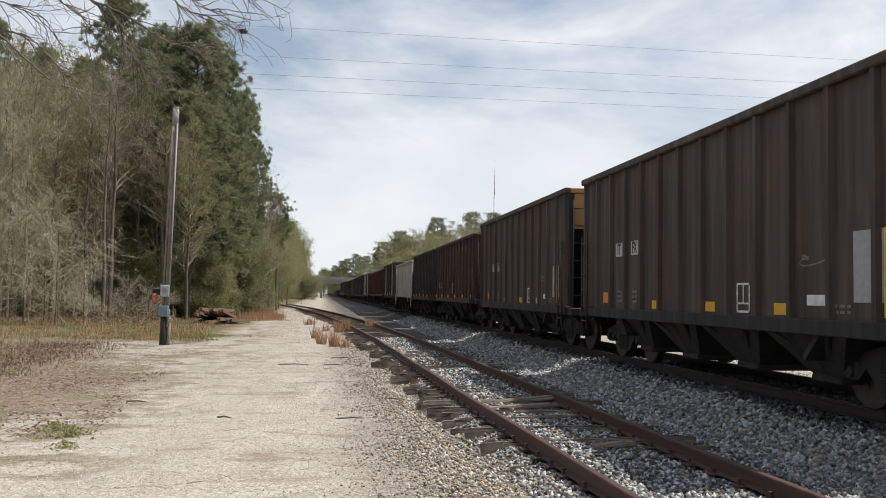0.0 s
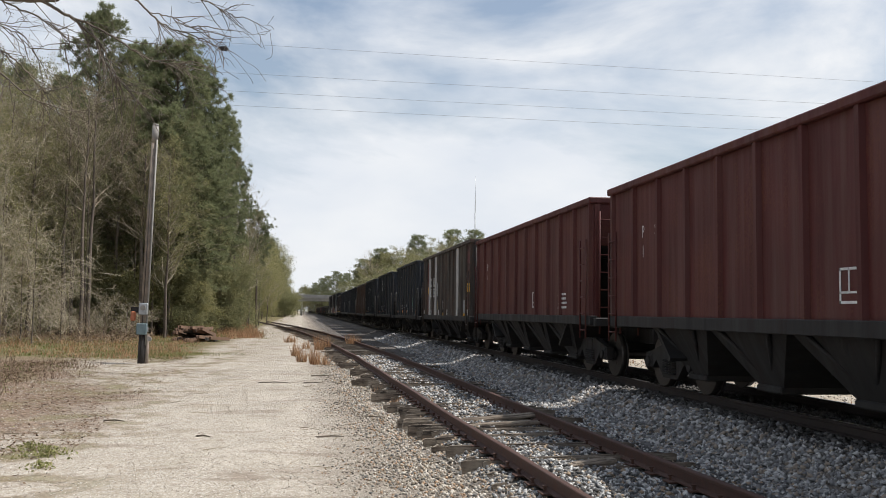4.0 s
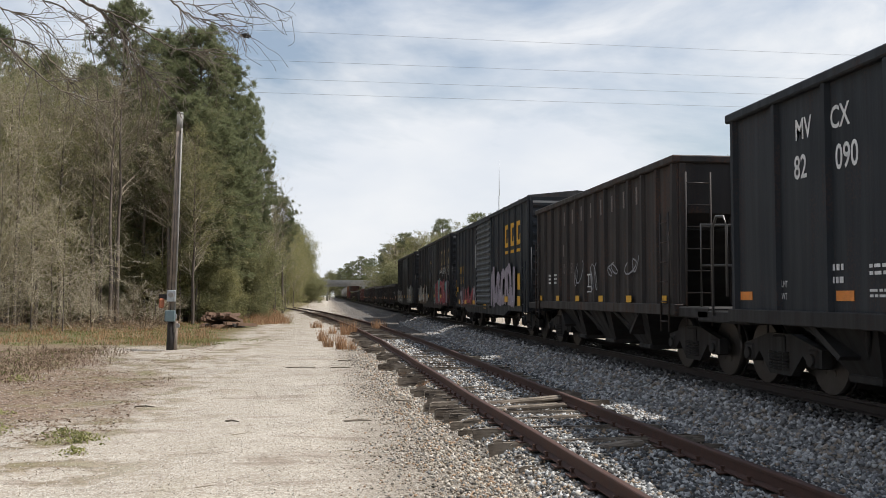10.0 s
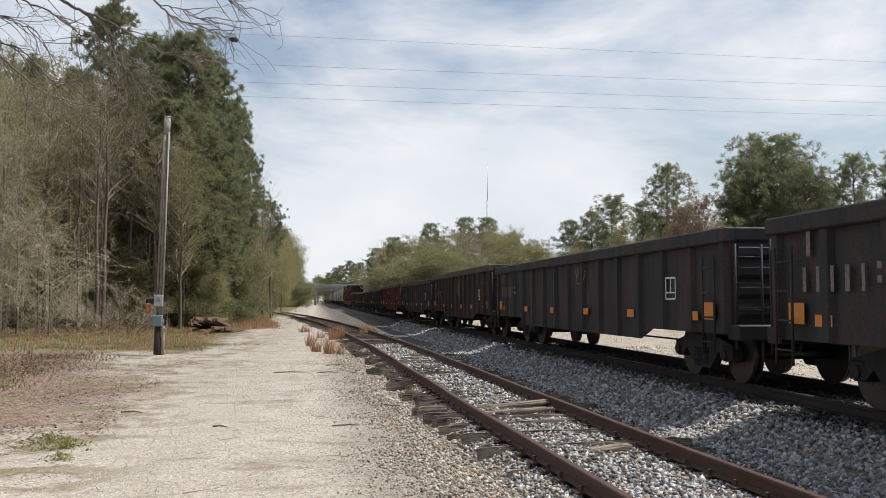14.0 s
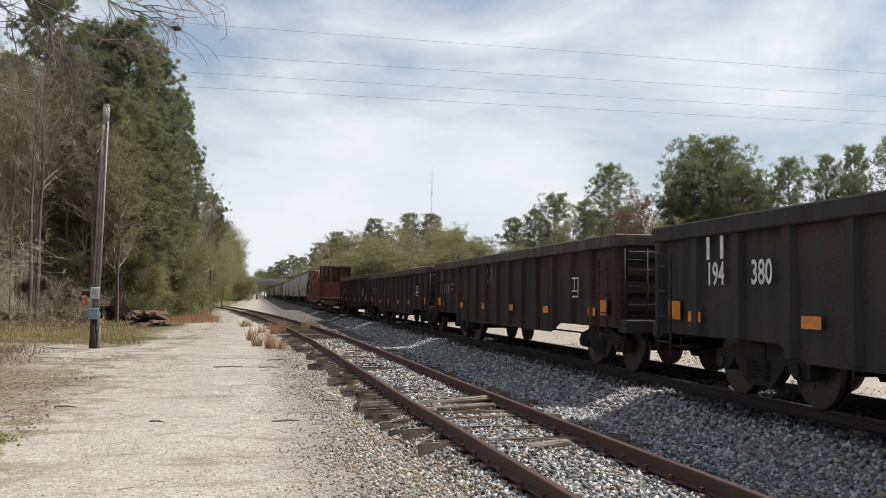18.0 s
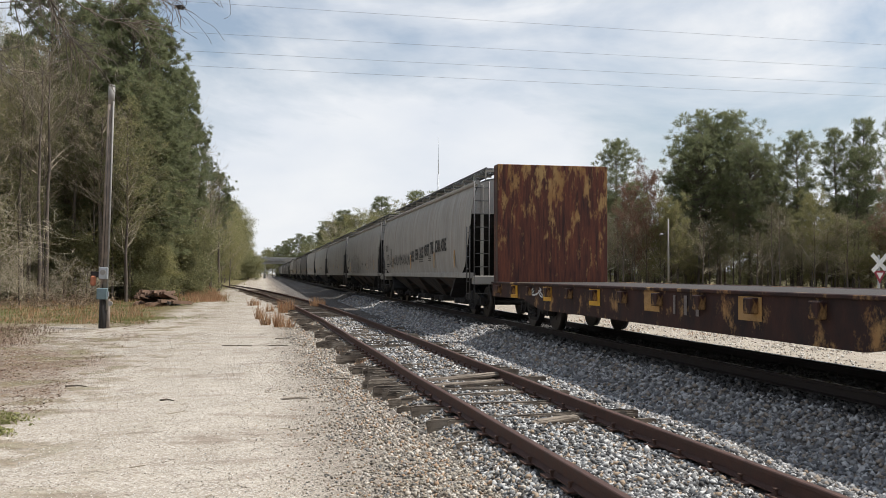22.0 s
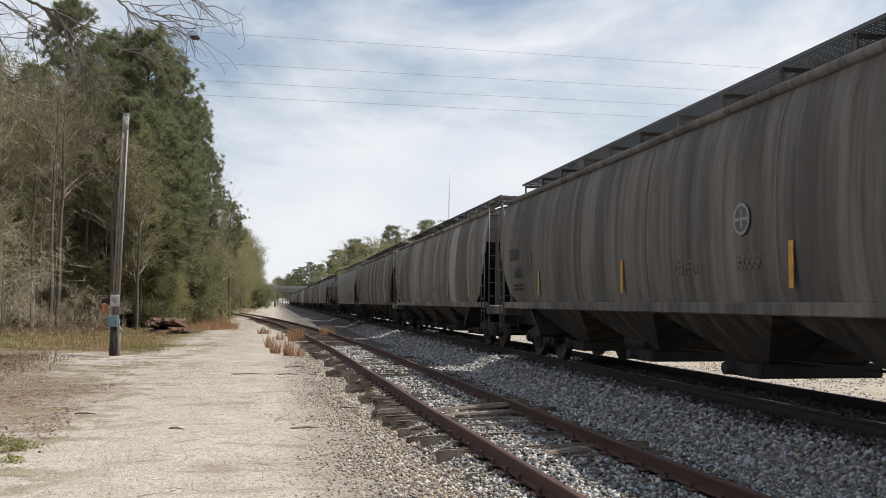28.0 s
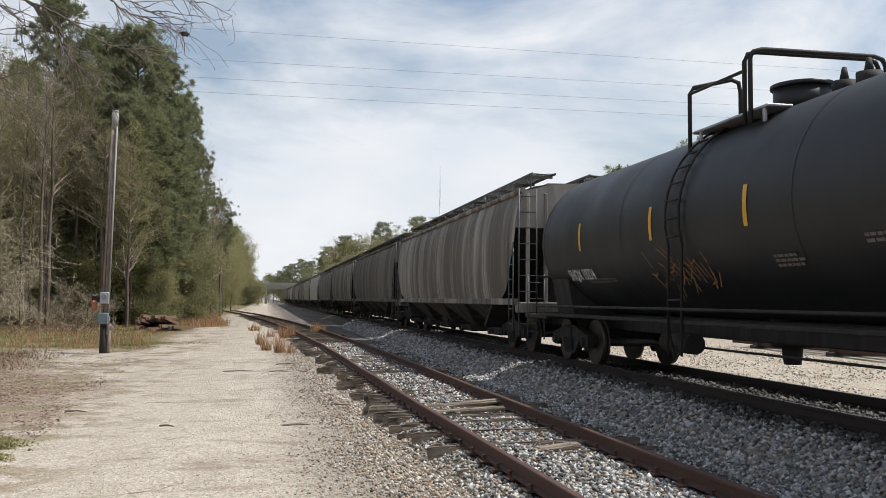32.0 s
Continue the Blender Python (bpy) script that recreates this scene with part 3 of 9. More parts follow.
# ---------------------------------------------------------------- tracks
RAIL_POLY = [(-0.07, 0.0), (0.07, 0.0), (0.07, 0.012), (0.012, 0.03), (0.012, 0.115), (0.036, 0.125), (0.036, 0.15), (0.028, 0.158), (-0.028, 0.158), (-0.036, 0.15), (-0.036, 0.125), (-0.012, 0.115), (-0.012, 0.03), (-0.07, 0.012)]


def rail(path, off, top):
    """A flat-bottomed rail swept along points of its track."""
    s, n = Shape(), len(RAIL_POLY)
    vs = []
    for i, (x, y) in enumerate(path):
        a, b = path[max(0, i - 1)], path[min(len(path) - 1, i + 1)]
        d = Vector((b[0] - a[0], b[1] - a[1])).normalized()
        wob = 0.012 * math.sin(y * 0.9 + off * 3)
        for u, w in RAIL_POLY:
            q = off + u + wob
            vs.append((x + d.y * q, y - d.x * q, top - 0.158 + w))
    fs = [tuple(range(n))]
    for i in range(len(path) - 1):
        fs += [(i * n + j, i * n + (j + 1) % n, (i + 1) * n + (j + 1) % n, (i + 1) * n + j) for j in range(n)]
    return s.add(vs, fs)


def tie_mesh(k, rot):
    """A wooden tie with split, sunken ends."""
    def make():
        r = random.Random(k)
        s = Shape()
        w, a = [], -0.125
        while a < 0.1:
            w.append(a)
            a += r.uniform(0.035, 0.075)
        w.append(0.125)
        for a, b in zip(w, w[1:]):
            l0, l1 = -1.12 - r.uniform(-0.4, 0.4) * rot * 0.5, 1.28 + r.uniform(-0.2, 0.4) * rot * 0.4
            za, zb = -r.random() * 0.035 * (0.4 + rot), -r.random() * 0.035 * (0.3 + rot)
            zm = -r.random() * 0.03
            ga, gb = r.uniform(0.002, 0.009), r.uniform(0.002, 0.009)
            ins = 0.012 * r.random()
            # a strand of the split timber: rough ends, uneven top
            prof = [(l0, -0.18), (l1, -0.18), (l1 - r.uniform(-0.03, 0.03), zb - 0.012), (l1 - r.uniform(0.03, 0.06), zb), (0.0, zm), (l0 + r.uniform(0.03, 0.06), za), (l0 + r.uniform(-0.03, 0.03), za - 0.015)]
            n = len(prof)
            vs = [(u, a + ga, z) for u, z in prof] + [(u, b - gb, z - ins) for u, z in prof]
            s.add(vs, [tuple(range(n)), tuple(range(2 * n - 1, n - 1, -1))] + [(i, n + i, n + (i + 1) % n, (i + 1) % n) for i in range(n)])
        return s
    return cached(("tie", k, rot), make)


def side_track():
    ys = list(np.arange(-45, 60, 1.5)) + list(np.arange(60, 135, 3.0))
    path = [(side_x(y), y) for y in ys]
    tr = thing("side_track", "rusty little-used side track with rotten wooden ties", "railway track", kind="structure")
    for off in (-0.7525, 0.7525):
        part("rail", rail(path, off, 0.0), M_RAIL, tr, "rust-brown steel rail")
    r = random.Random(6)
    plate = cached("tie_plate", lambda: Shape().cbox(-0.09, 0.09, -0.15, 0.15, -0.008, 0.012, 0.004))
    spike = cached("spike", lambda: Shape().cbox(-0.014, 0.014, -0.014, 0.014, -0.01, 0.05, 0.004).cbox(-0.024, 0.024, -0.018, 0.018, 0.04, 0.058, 0.005))
    for i, (x, y, sink, rx, ry, rz) in enumerate(SIDE_TIES):
        part("tie", tie_mesh(i % 13, 1.0), M_TIE, tr, at=pose(x, y, -0.155 - sink, rx, ry, rz))
        if 4 < y < 22:
            for o in (-0.7525, 0.7525):
                part("tie_plate", plate, M_PLATE, tr, at=pose(side_x(y) + o, y, -0.166, 0, 0, 90))
                for q in (-0.085, 0.085):
                    part("spike", spike, M_PLATE, tr, at=pose(side_x(y) + o + q, y + r.uniform(-0.05, 0.05), -0.155))


side_track()


def main_track():
    tr = thing("main_track", "main-line track on dark ballast under the train", "railway track", kind="structure")
    path = [(MAIN_X, y) for y in (-60, 0, 60, 140, 300, 700)]
    for off in (-0.7525, 0.7525):
        part("rail", rail(path, off, MAIN_Z), M_RAIL_DARK, tr)
        part("railhead", Shape().box(MAIN_X + off - 0.03, MAIN_X + off + 0.03, -60, 700, MAIN_Z + 0.001, MAIN_Z + 0.004), M_RAILHEAD, tr, "polished running surface")
    for i in range(190):
        part("tie", tie_mesh(i % 5, 0.2), M_TIE_DARK, tr, at=pose(MAIN_X, 4 + i * 0.52, MAIN_Z - 0.175))


main_track()


# ---------------------------------------------------------------- the train
SPEED, GAIN = 20.61, 0.0241
TRAIN = []
WHEELSETS = []


def run(t):
    """Metres that the train has gone at t seconds."""
    return SPEED * t + GAIN * t * t / 2


def wheelset_mesh():
    s = Shape()
    for x in (-0.7525, 0.7525):
        sg = 1 if x > 0 else -1
        s.disc((x + 0.02 * sg, 0, 0), 0.455, 0.12, "x", 28)
        s.disc((x - 0.05 * sg, 0, 0), 0.485, 0.03, "x", 28)
        s.disc((x + 0.09 * sg, 0, 0), 0.13, 0.1, "x", 12)
        for i in range(5):
            a = i * 1.2566
            s.rod((x + 0.081 * sg, 0.2 * math.cos(a), 0.2 * math.sin(a)), (x + 0.086 * sg, 0.2 * math.cos(a), 0.2 * math.sin(a)), 0.045, 0.04, 8)
    s.rod((-1.05, 0, 0), (1.05, 0, 0), 0.08, 0.08, 10)
    return s


def frame_mesh(sg):
    """Cast side frame of a freight truck with its window, spring nest and journal boxes."""
    s = Shape()
    x0, x1 = (0.93, 1.07) if sg > 0 else (-1.07, -0.93)
    outer = [(-1.1, 0.36), (-1.1, 0.6), (-0.72, 0.68), (-0.32, 0.78), (0.32, 0.78), (0.72, 0.68), (1.1, 0.6), (1.1, 0.36), (0.78, 0.36), (0.62, 0.5), (0.3, 0.2), (-0.3, 0.2), (-0.62, 0.5), (-0.78, 0.36)]
    s.prism(outer, x0, x1, "x")
    for y in (-0.9, 0.9):
        s.cbox(x0 - 0.03, x1 + 0.03, y - 0.13, y + 0.13, 0.34, 0.6, 0.03)
        s.disc(((x1 if sg > 0 else x0) + 0.04 * sg, y, 0.457), 0.085, 0.06, "x", 12)
    for y in (-0.2, -0.07, 0.07, 0.2):
        for k in range(6):
            s.disc(((x1 if sg > 0 else x0) + 0.012 * sg, y, 0.29 + k * 0.045), 0.055, 0.03, "z", 10)
    return s


def bolster_mesh():
    return Shape().cbox(-1.12, 1.12, -0.17, 0.17, 0.5, 0.76, 0.03).disc((0, 0, 0.8), 0.2, 0.12, "z", 16).cbox(-0.8, 0.8, -0.62, -0.52, 0.35, 0.5, 0.02).cbox(-0.8, 0.8, 0.52, 0.62, 0.35, 0.5, 0.02)


def truck(car, y):
    """One truck under its car: bolster, two side frames, two wheelsets that turn."""
    tk = part("truck", cached("bolster", bolster_mesh), M_STEEL, car, at=(0, y, 0))
    for sg in (-1, 1):
        part("side_frame", cached(("side_frame", sg), lambda: frame_mesh(sg)), M_STEEL, tk)
    for d in (-0.89, 0.89):
        w = part("wheelset", cached("wheelset", wheelset_mesh), M_WHEEL, tk)
        w.matrix_parent_inverse = Matrix.Translation((0, d, 0.457))
        WHEELSETS.append(w)
    return tk


def coupler_mesh(sg):
    s = Shape()
    s.cbox(-0.09, 0.09, *sorted((sg * -0.5, sg * 0.42)), 0.72, 0.92, 0.02)
    s.cbox(-0.17, 0.15, *sorted((sg * 0.4, sg * 0.66)), 0.66, 0.98, 0.05)
    s.pipe([(0.3, sg * 0.0, 0.75), (0.33, sg * 0.3, 0.42), (0.2, sg * 0.62, 0.36)], 0.022, 6)
    return s


def ladder_shape(x0, x1, y, z0, z1, axis="y", rungs=7, r=0.014):
    """Two stiles and rungs. axis y: it lies in a plane y = const; axis x: in x = const, x0..x1 being its reach in y."""
    s = Shape()
    p = (lambda u, z: (u, y, z)) if axis == "y" else (lambda u, z: (y, u, z))
    for u in (x0, x1):
        s.rod(p(u, z0), p(u, z1), r * 1.3, r * 1.3, 6)
    for i in range(rungs):
        z = z0 + (z1 - z0) * (i + 0.5) / rungs
        s.rod(p(x0, z), p(x1, z), r, r, 6)
    return s


def text_mesh(words, size, bold=0.0):
    key = ("lettering", words, size, bold)
    if key not in CACHE:
        cu = bpy.data.curves.new("lettering", "FONT")
        cu.body, cu.size, cu.align_x, cu.align_y, cu.offset, cu.resolution_u = words, size, "CENTER", "CENTER", bold, 3
        ob = new("lettering", cu)
        dg = bpy.context.evaluated_depsgraph_get()
        me = bpy.data.meshes.new_from_object(ob.evaluated_get(dg))
        bpy.data.objects.remove(ob)
        me.materials.clear()
        me.materials.append(None)
        CACHE[key] = me
    return CACHE[key]


def sign_pose(x, y, z):
    """Stands on the side that faces the yard: text runs towards -y."""
    return pose(x, y, z, 90, 0, -90)


def lettering(car, words, size, y, z, x, mat=None, bold=0.0, narrow=0.75):
    part("lettering", text_mesh(words, size, bold), mat or M_WHITE, car, at=sign_pose(x, y, z) @ Matrix.Diagonal((narrow, 1, 1, 1)))


def panel(car, name, w, h, y, z, x, mat, label=""):
    """A thin plate or painted patch on the side."""
    me = cached(("patch", round(w, 3), round(h, 3)), lambda: Shape().box(-w / 2, w / 2, -h / 2, h / 2, 0, 0.006))
    return part(name, me, mat, car, label, at=sign_pose(x, y, z))


def bars(car, y, z, x, w, h, rows, mat=None, seed=0):
    """Small stencilled lines that cannot be read."""
    r = random.Random(seed)
    s = Shape()
    lh = h / rows
    for i in range(rows):
        u = -w / 2
        while u < w / 2 - 0.05:
            l = min(r.uniform(0.05, 0.16), w / 2 - u)
            s.box(u, u + l * 0.85, h / 2 - (i + 0.75) * lh, h / 2 - (i + 0.25) * lh, 0, 0.005)
            u += l + 0.02
    part("stencil", s, mat or M_WHITE, car, at=sign_pose(x, y, z))["kind"] = "stuff"


def frame_sign(car, w, h, y, z, x):
    """A consolidated stencil: white frame round dark boxes."""
    s = Shape()
    for a, b, c, d in ((-w / 2, w / 2, h / 2 - 0.03, h / 2), (-w / 2, w / 2, -h / 2, -h / 2 + 0.03), (-w / 2, -w / 2 + 0.03, -h / 2, h / 2), (w / 2 - 0.03, w / 2, -h / 2, h / 2), (-w / 2, w / 2, -h * 0.22, -h * 0.22 + 0.025), (-0.012, 0.012, -h * 0.2, h / 2)):
        s.box(a, b, c, d, 0, 0.006)
    part("stencil_frame", s, M_WHITE, car, at=sign_pose(x, y, z))


def stroke(s, a, b, c, d, w, z):
    q = Vector((c - a, d - b, 0))
    n = Vector((-q.y, q.x, 0)).normalized() * w / 2
    e = q.normalized() * w * 0.32
    a, b, c, d = a - e.x, b - e.y, c + e.x, d + e.y
    s.add([(a + n.x, b + n.y, z), (a - n.x, b - n.y, z), (c - n.x, d - n.y, z), (c + n.x, d + n.y, z)], [(0, 1, 2, 3)])


def ribbon(s, pts, w, z, rise=0.0016):
    """One band of paint along points; it climbs a little so that it never lies in its own plane."""
    n = len(pts)
    vs = []
    for i, (a, b) in enumerate(pts):
        p, q = pts[max(0, i - 1)], pts[min(n - 1, i + 1)]
        d = Vector((q[0] - p[0], q[1] - p[1]))
        d = d.normalized() if d.length > 1e-6 else Vector((1, 0))
        e = w * 0.3 * (-1 if i == 0 else 1 if i == n - 1 else 0)
        k = 0.8 if i in (0, n - 1) else 1.0
        a, b, h = a + d.x * e, b + d.y * e, z + rise * i / n
        vs += [(a - d.y * w / 2 * k, b + d.x * w / 2 * k, h), (a + d.y * w / 2 * k, b - d.x * w / 2 * k, h)]
    s.add(vs, [(2 * i, 2 * i + 1, 2 * i + 3, 2 * i + 2) for i in range(n - 1)])


LOOPS = (((0.12, 0.0), (0.08, 0.9), (0.45, 0.55), (0.85, 0.95), (0.88, 0.02)),
         ((0.1, 0.95), (0.12, 0.25), (0.4, 0.02), (0.78, 0.18), (0.86, 1.0)),
         ((0.85, 0.82), (0.42, 1.0), (0.12, 0.72), (0.8, 0.36), (0.55, 0.02), (0.1, 0.12)),
         ((0.06, 0.0), (0.42, 1.0), (0.62, 0.9), (0.92, 0.0)),
         ((0.84, 0.86), (0.34, 1.0), (0.1, 0.5), (0.34, 0.02), (0.86, 0.16)),
         ((0.15, 1.0), (0.12, 0.0), (0.5, 0.1), (0.85, 0.05), (0.8, 0.4)))


def graffiti(car, y0, y1, z0, z1, x, mats, seed, haze=True, edge_mat=None, spiky=False):
    """A sprayed piece, abstract: fat looping strokes with a rim, on a ragged under-coat, with loose highlights and runs of paint."""
    r = random.Random(seed)
    under, edge, fill, shine = Shape(), Shape(), [Shape() for _ in mats[1:]], Shape()
    H = z1 - z0
    if haze:
        y, t0 = y0 - 0.15, z0 + H * 0.3
        while y < y1 + 0.1:
            w = r.uniform(0.05, 0.14)
            t1 = z0 + H * (r.uniform(0.25, 0.6) if r.random() < 0.8 else r.uniform(0.7, 1.0))
            foot = z0 - r.uniform(0.02, 0.16)
            if r.random() < 0.86:
                under.add([(-y, foot, 0.0), (-y, t0, 0.0), (-y - w, t1, 0.0), (-y - w, foot, 0.0)], [(0, 1, 2, 3)])
            y, t0 = y + w, t1

    y, lay = y1, 0
    while y > y0 + 0.2:
        w = r.uniform(0.5, 0.85)
        za, zb = z0 + H * r.uniform(0.0, 0.12), z0 + H * r.uniform(0.8, 1.0)
        lean = r.uniform(-0.12, 0.12)
        mirror = r.random() < 0.4
        pts = []
        for u, v in r.choice(LOOPS):
            u = 1 - u if mirror else u
            pts.append((-y + w * u + lean * (v - 0.5) + r.uniform(-0.04, 0.04), za + (zb - za) * v + r.uniform(-0.04, 0.04)))
        if spiky:
            pts = [(a, b + r.uniform(-0.08, 0.1)) for a, b in pts]
        # round the corners off
        for _ in range(2):
            pts = [pts[0]] + [q for (a, b), (c, d) in zip(pts, pts[1:]) for q in ((a * 0.75 + c * 0.25, b * 0.75 + d * 0.25), (a * 0.25 + c * 0.75, b * 0.25 + d * 0.75))] + [pts[-1]]
        k, lay = r.randrange(len(fill)), lay + 1
        thick = H * r.uniform(0.2, 0.27) * (0.75 if spiky else 1.0)
        ribbon(edge, pts, thick + 0.05, 0.001 + 0.006 * (lay % 3))
        ribbon(fill[k], pts, thick, 0.004 + 0.006 * (lay % 3))
        n = len(pts)
        for q in range(2):
            i = r.randrange(0, n - 3)
            a, b, c, d = pts[i][0] - thick * 0.28, pts[i][1], pts[i + 2][0] - thick * 0.28, pts[i + 2][1]
            if (a - c) ** 2 + (b - d) ** 2 > 0.001:
                stroke(shine, a, b, c, d, 0.02, 0.0215 + 0.0004 * q)
        for q in range(r.randrange(0, 3)):
            a, b = r.choice(pts)
            stroke(shine if r.random() < 0.3 else edge, a, b, a + 0.004, b - r.uniform(0.1, 0.4), 0.014, 0.0225 + 0.0003 * q)
        y -= w * r.uniform(0.72, 0.92)
    edge_mat = edge_mat or SP["grey"]
    for s, m in [(under, mats[0]), (edge, edge_mat), (shine, edge_mat if mats[0] is P_HOP else SP["white"])] + list(zip(fill, mats[1:])):
        if s.f:
            part("graffiti", s, m, car, at=sign_pose(x, 0, 0))["kind"] = "stuff"


def tag(car, y0, y1, z0, z1, x, mat, seed, fat=0.03):
    """A hand-written scrawl, illegible: looping strokes of even width."""
    r = random.Random(seed)
    s = Shape()
    n = max(2, int((y1 - y0) / 0.34))
    mid, amp, line = (z0 + z1) / 2, (z1 - z0) / 2, []
    for i in range(n * 9):
        q, u = 6.2832 * i / 9, i / (n * 9)
        if i % 9 == 0:
            kx, kz, off = r.choice((-1, 1, 1)) * r.uniform(0.03, 0.3), r.uniform(0.2, 1.0), r.uniform(-0.35, 0.35)
            if r.random() < 0.4 and len(line) > 2:
                ribbon(s, line, fat, 0.003)
                line = []
        line.append((-(y0 + (y1 - y0) * u) + kx * math.sin(q + 0.6), mid + amp * (kz * math.cos(q) + off)))
    if len(line) > 2:
        ribbon(s, line, fat, 0.003)
    part("graffiti", s, mat, car, at=sign_pose(x, 0, 0))["kind"] = "stuff"


def start_car(name, label, category, near, far):
    """Empty at rail height in the middle of the car; near and far are the ends of its body along the line at 0 s."""
    car = thing(name, label, category, "cars of the freight train", at=(MAIN_X, (near + far) / 2, MAIN_Z))
    TRAIN.append((car, (near + far) / 2))
    return car


def running_gear(car, half, reach, sill=0.9):
    """Trucks, centre sill and couplers. half: half the length over the strikers; reach: truck centre from the middle."""
    for y in (-reach, reach):
        truck(car, y)
    part("center_sill", cached(("center_sill", round(half, 2)), lambda: Shape().cbox(-0.32, 0.32, -half, half, 0.7, 1.02, 0.02)), M_STEEL, car)
    for sg in (-1, 1):
        part("coupler", cached(("coupler", sg), lambda: coupler_mesh(sg)), M_STEEL, car, at=(0, sg * half, 0))
    part("air_reservoir", cached("air_reservoir", lambda: Shape().rod((-0.75, -0.5, 0.62), (-0.75, 0.5, 0.62), 0.17, 0.17, 14)), M_STEEL, car, at=(0, reach * 0.28, 0))
    part("brake_rod", cached(("brake_rod", round(reach, 1)), lambda: Shape().rod((-0.5, -reach + 1, 0.55), (-0.5, reach - 1, 0.55), 0.02, 0.02, 6)), M_STEEL, car)


W = 1.6  # half width of a car over its posts


def open_hopper(near, far, top, paintm, label, posts=11, post_mat=None, white_posts=(), sill=1.05, pitch=13.4, end="slope", bays=3, load=False, end_mat=None, red_end=None, chord_mat=None, posts_w=0.13, cage=0.0):
    """Open-top coal hopper: ribbed sides, sloped end sheets, bottom chutes."""
    car = start_car("hopper_car", label, "freight car", near, far)
    L = (far - near) / 2
    post_mat = post_mat or paintm
    half = pitch / 2 - 0.35
    Lo, L = L, L - cage
    running_gear(car, half, pitch / 2 - 2.1)
    k = (round(L, 2), round(top, 2), round(sill, 2), cage)
    for sg, nm in ((-1, "side_sheet"), (1, "side_sheet")):
        part(nm, cached(("side_sheet", sg) + k, lambda: Shape().cbox(*sorted((sg * (W - 0.1), sg * (W - 0.07))), -L, L, sill, top - 0.05, 0.006)), paintm, car)
        part("side_sill", cached(("side_sill", sg) + k, lambda: Shape().cbox(*sorted((sg * (W - 0.14), sg * (W + 0.02))), -Lo - 0.05, Lo + 0.05, sill - 0.17, sill + 0.02, 0.012)), M_STEEL if end == "rail" or bays == 4 else paintm, car)
        part("top_chord", cached(("top_chord", sg) + k, lambda: Shape().cbox(*sorted((sg * (W - 0.13), sg * (W + 0.03))), -Lo - 0.06, Lo + 0.06, top - 0.13, top, 0.02)), chord_mat or paintm, car)
        pm = cached(("side_post", sg, posts_w) + k[1:], lambda: Shape().prism([(sg * (W - 0.07), -posts_w / 2), (sg * (W - 0.07), posts_w / 2), (sg * W, posts_w * 0.32), (sg * W, -posts_w * 0.32)], sill + 0.02, top - 0.13, "z"))
        for i in range(posts):
            y = -L + 0.1 + (2 * L - 0.2) * i / (posts - 1)
            part("side_post", pm, M_WHITEPOST if (sg < 0 and i in white_posts) else post_mat, car, at=(0, y, 0))
    # ends
    em = end_mat or paintm
    for sg in (-1, 1):
        zt = top - (1.0 if end == "slope" else 0.35)
        part("end_sheet", cached(("end_sheet", sg, end) + k, lambda: Shape().cbox(-W + 0.1, W - 0.1, *sorted((sg * (L - 0.04), sg * L)), zt if end == "slope" else sill + 0.9, top - 0.06, 0.006)), em, car)
        part("end_chord", cached(("end_chord", sg) + k, lambda: Shape().cbox(-W + 0.1, W - 0.1, *sorted((sg * (L - 0.08), sg * (L + 0.06))), top - 0.13, top, 0.02)), em, car)
        part("slope_sheet", cached(("slope_sheet", sg, end) + k, lambda: Shape().prism([(sg * (L - 0.03), (zt if end == "slope" else sill + 0.95)), (sg * (L - 2.6), 0.55), (sg * (L - 2.66), 0.6), (sg * (L - 0.07), zt + 0.06 if end == "slope" else sill + 1.0)], -W + 0.11, W - 0.11, "x")), M_STEEL, car)
        for x in (-W + 0.16, W - 0.16, -0.5, 0.5):
            part("end_post", cached(("end_post", sg, round(x, 2), end) + k, lambda: Shape().cbox(x - 0.06, x + 0.06, *sorted((sg * (L - 0.12 if end == "slope" else L), sg * (L + (0.03 if end == "slope" else 0.1)))), sill, top - 0.13, 0.012)), M_STEEL if end_mat is P_YELLOWEND else em if abs(x) > 1 else paintm, car)
        part("end_platform", cached(("end_platform", sg, round(half, 2)) + k, lambda: Shape().cbox(-W + 0.05, W - 0.05, *sorted((sg * (L - 0.5), sg * half)), sill - 0.2, sill - 0.02, 0.02)), M_STEEL, car)
        part("end_ladder", cached(("end_ladder", sg) + k, lambda: ladder_shape(-W + 0.18, -W + 0.62, sg * (L + 0.1), sill - 0.35, top - 0.3)), em if end != "rail" and end_mat is not P_YELLOWEND else M_STEEL, car)
        if end != "rail":
            part("side_ladder", cached(("side_ladder", sg) + k, lambda: ladder_shape(*sorted((sg * (L - 0.12), sg * (L - 0.5))), -W - 0.05, sill - 0.45, sill + 1.6, "x", 6)), paintm, car)
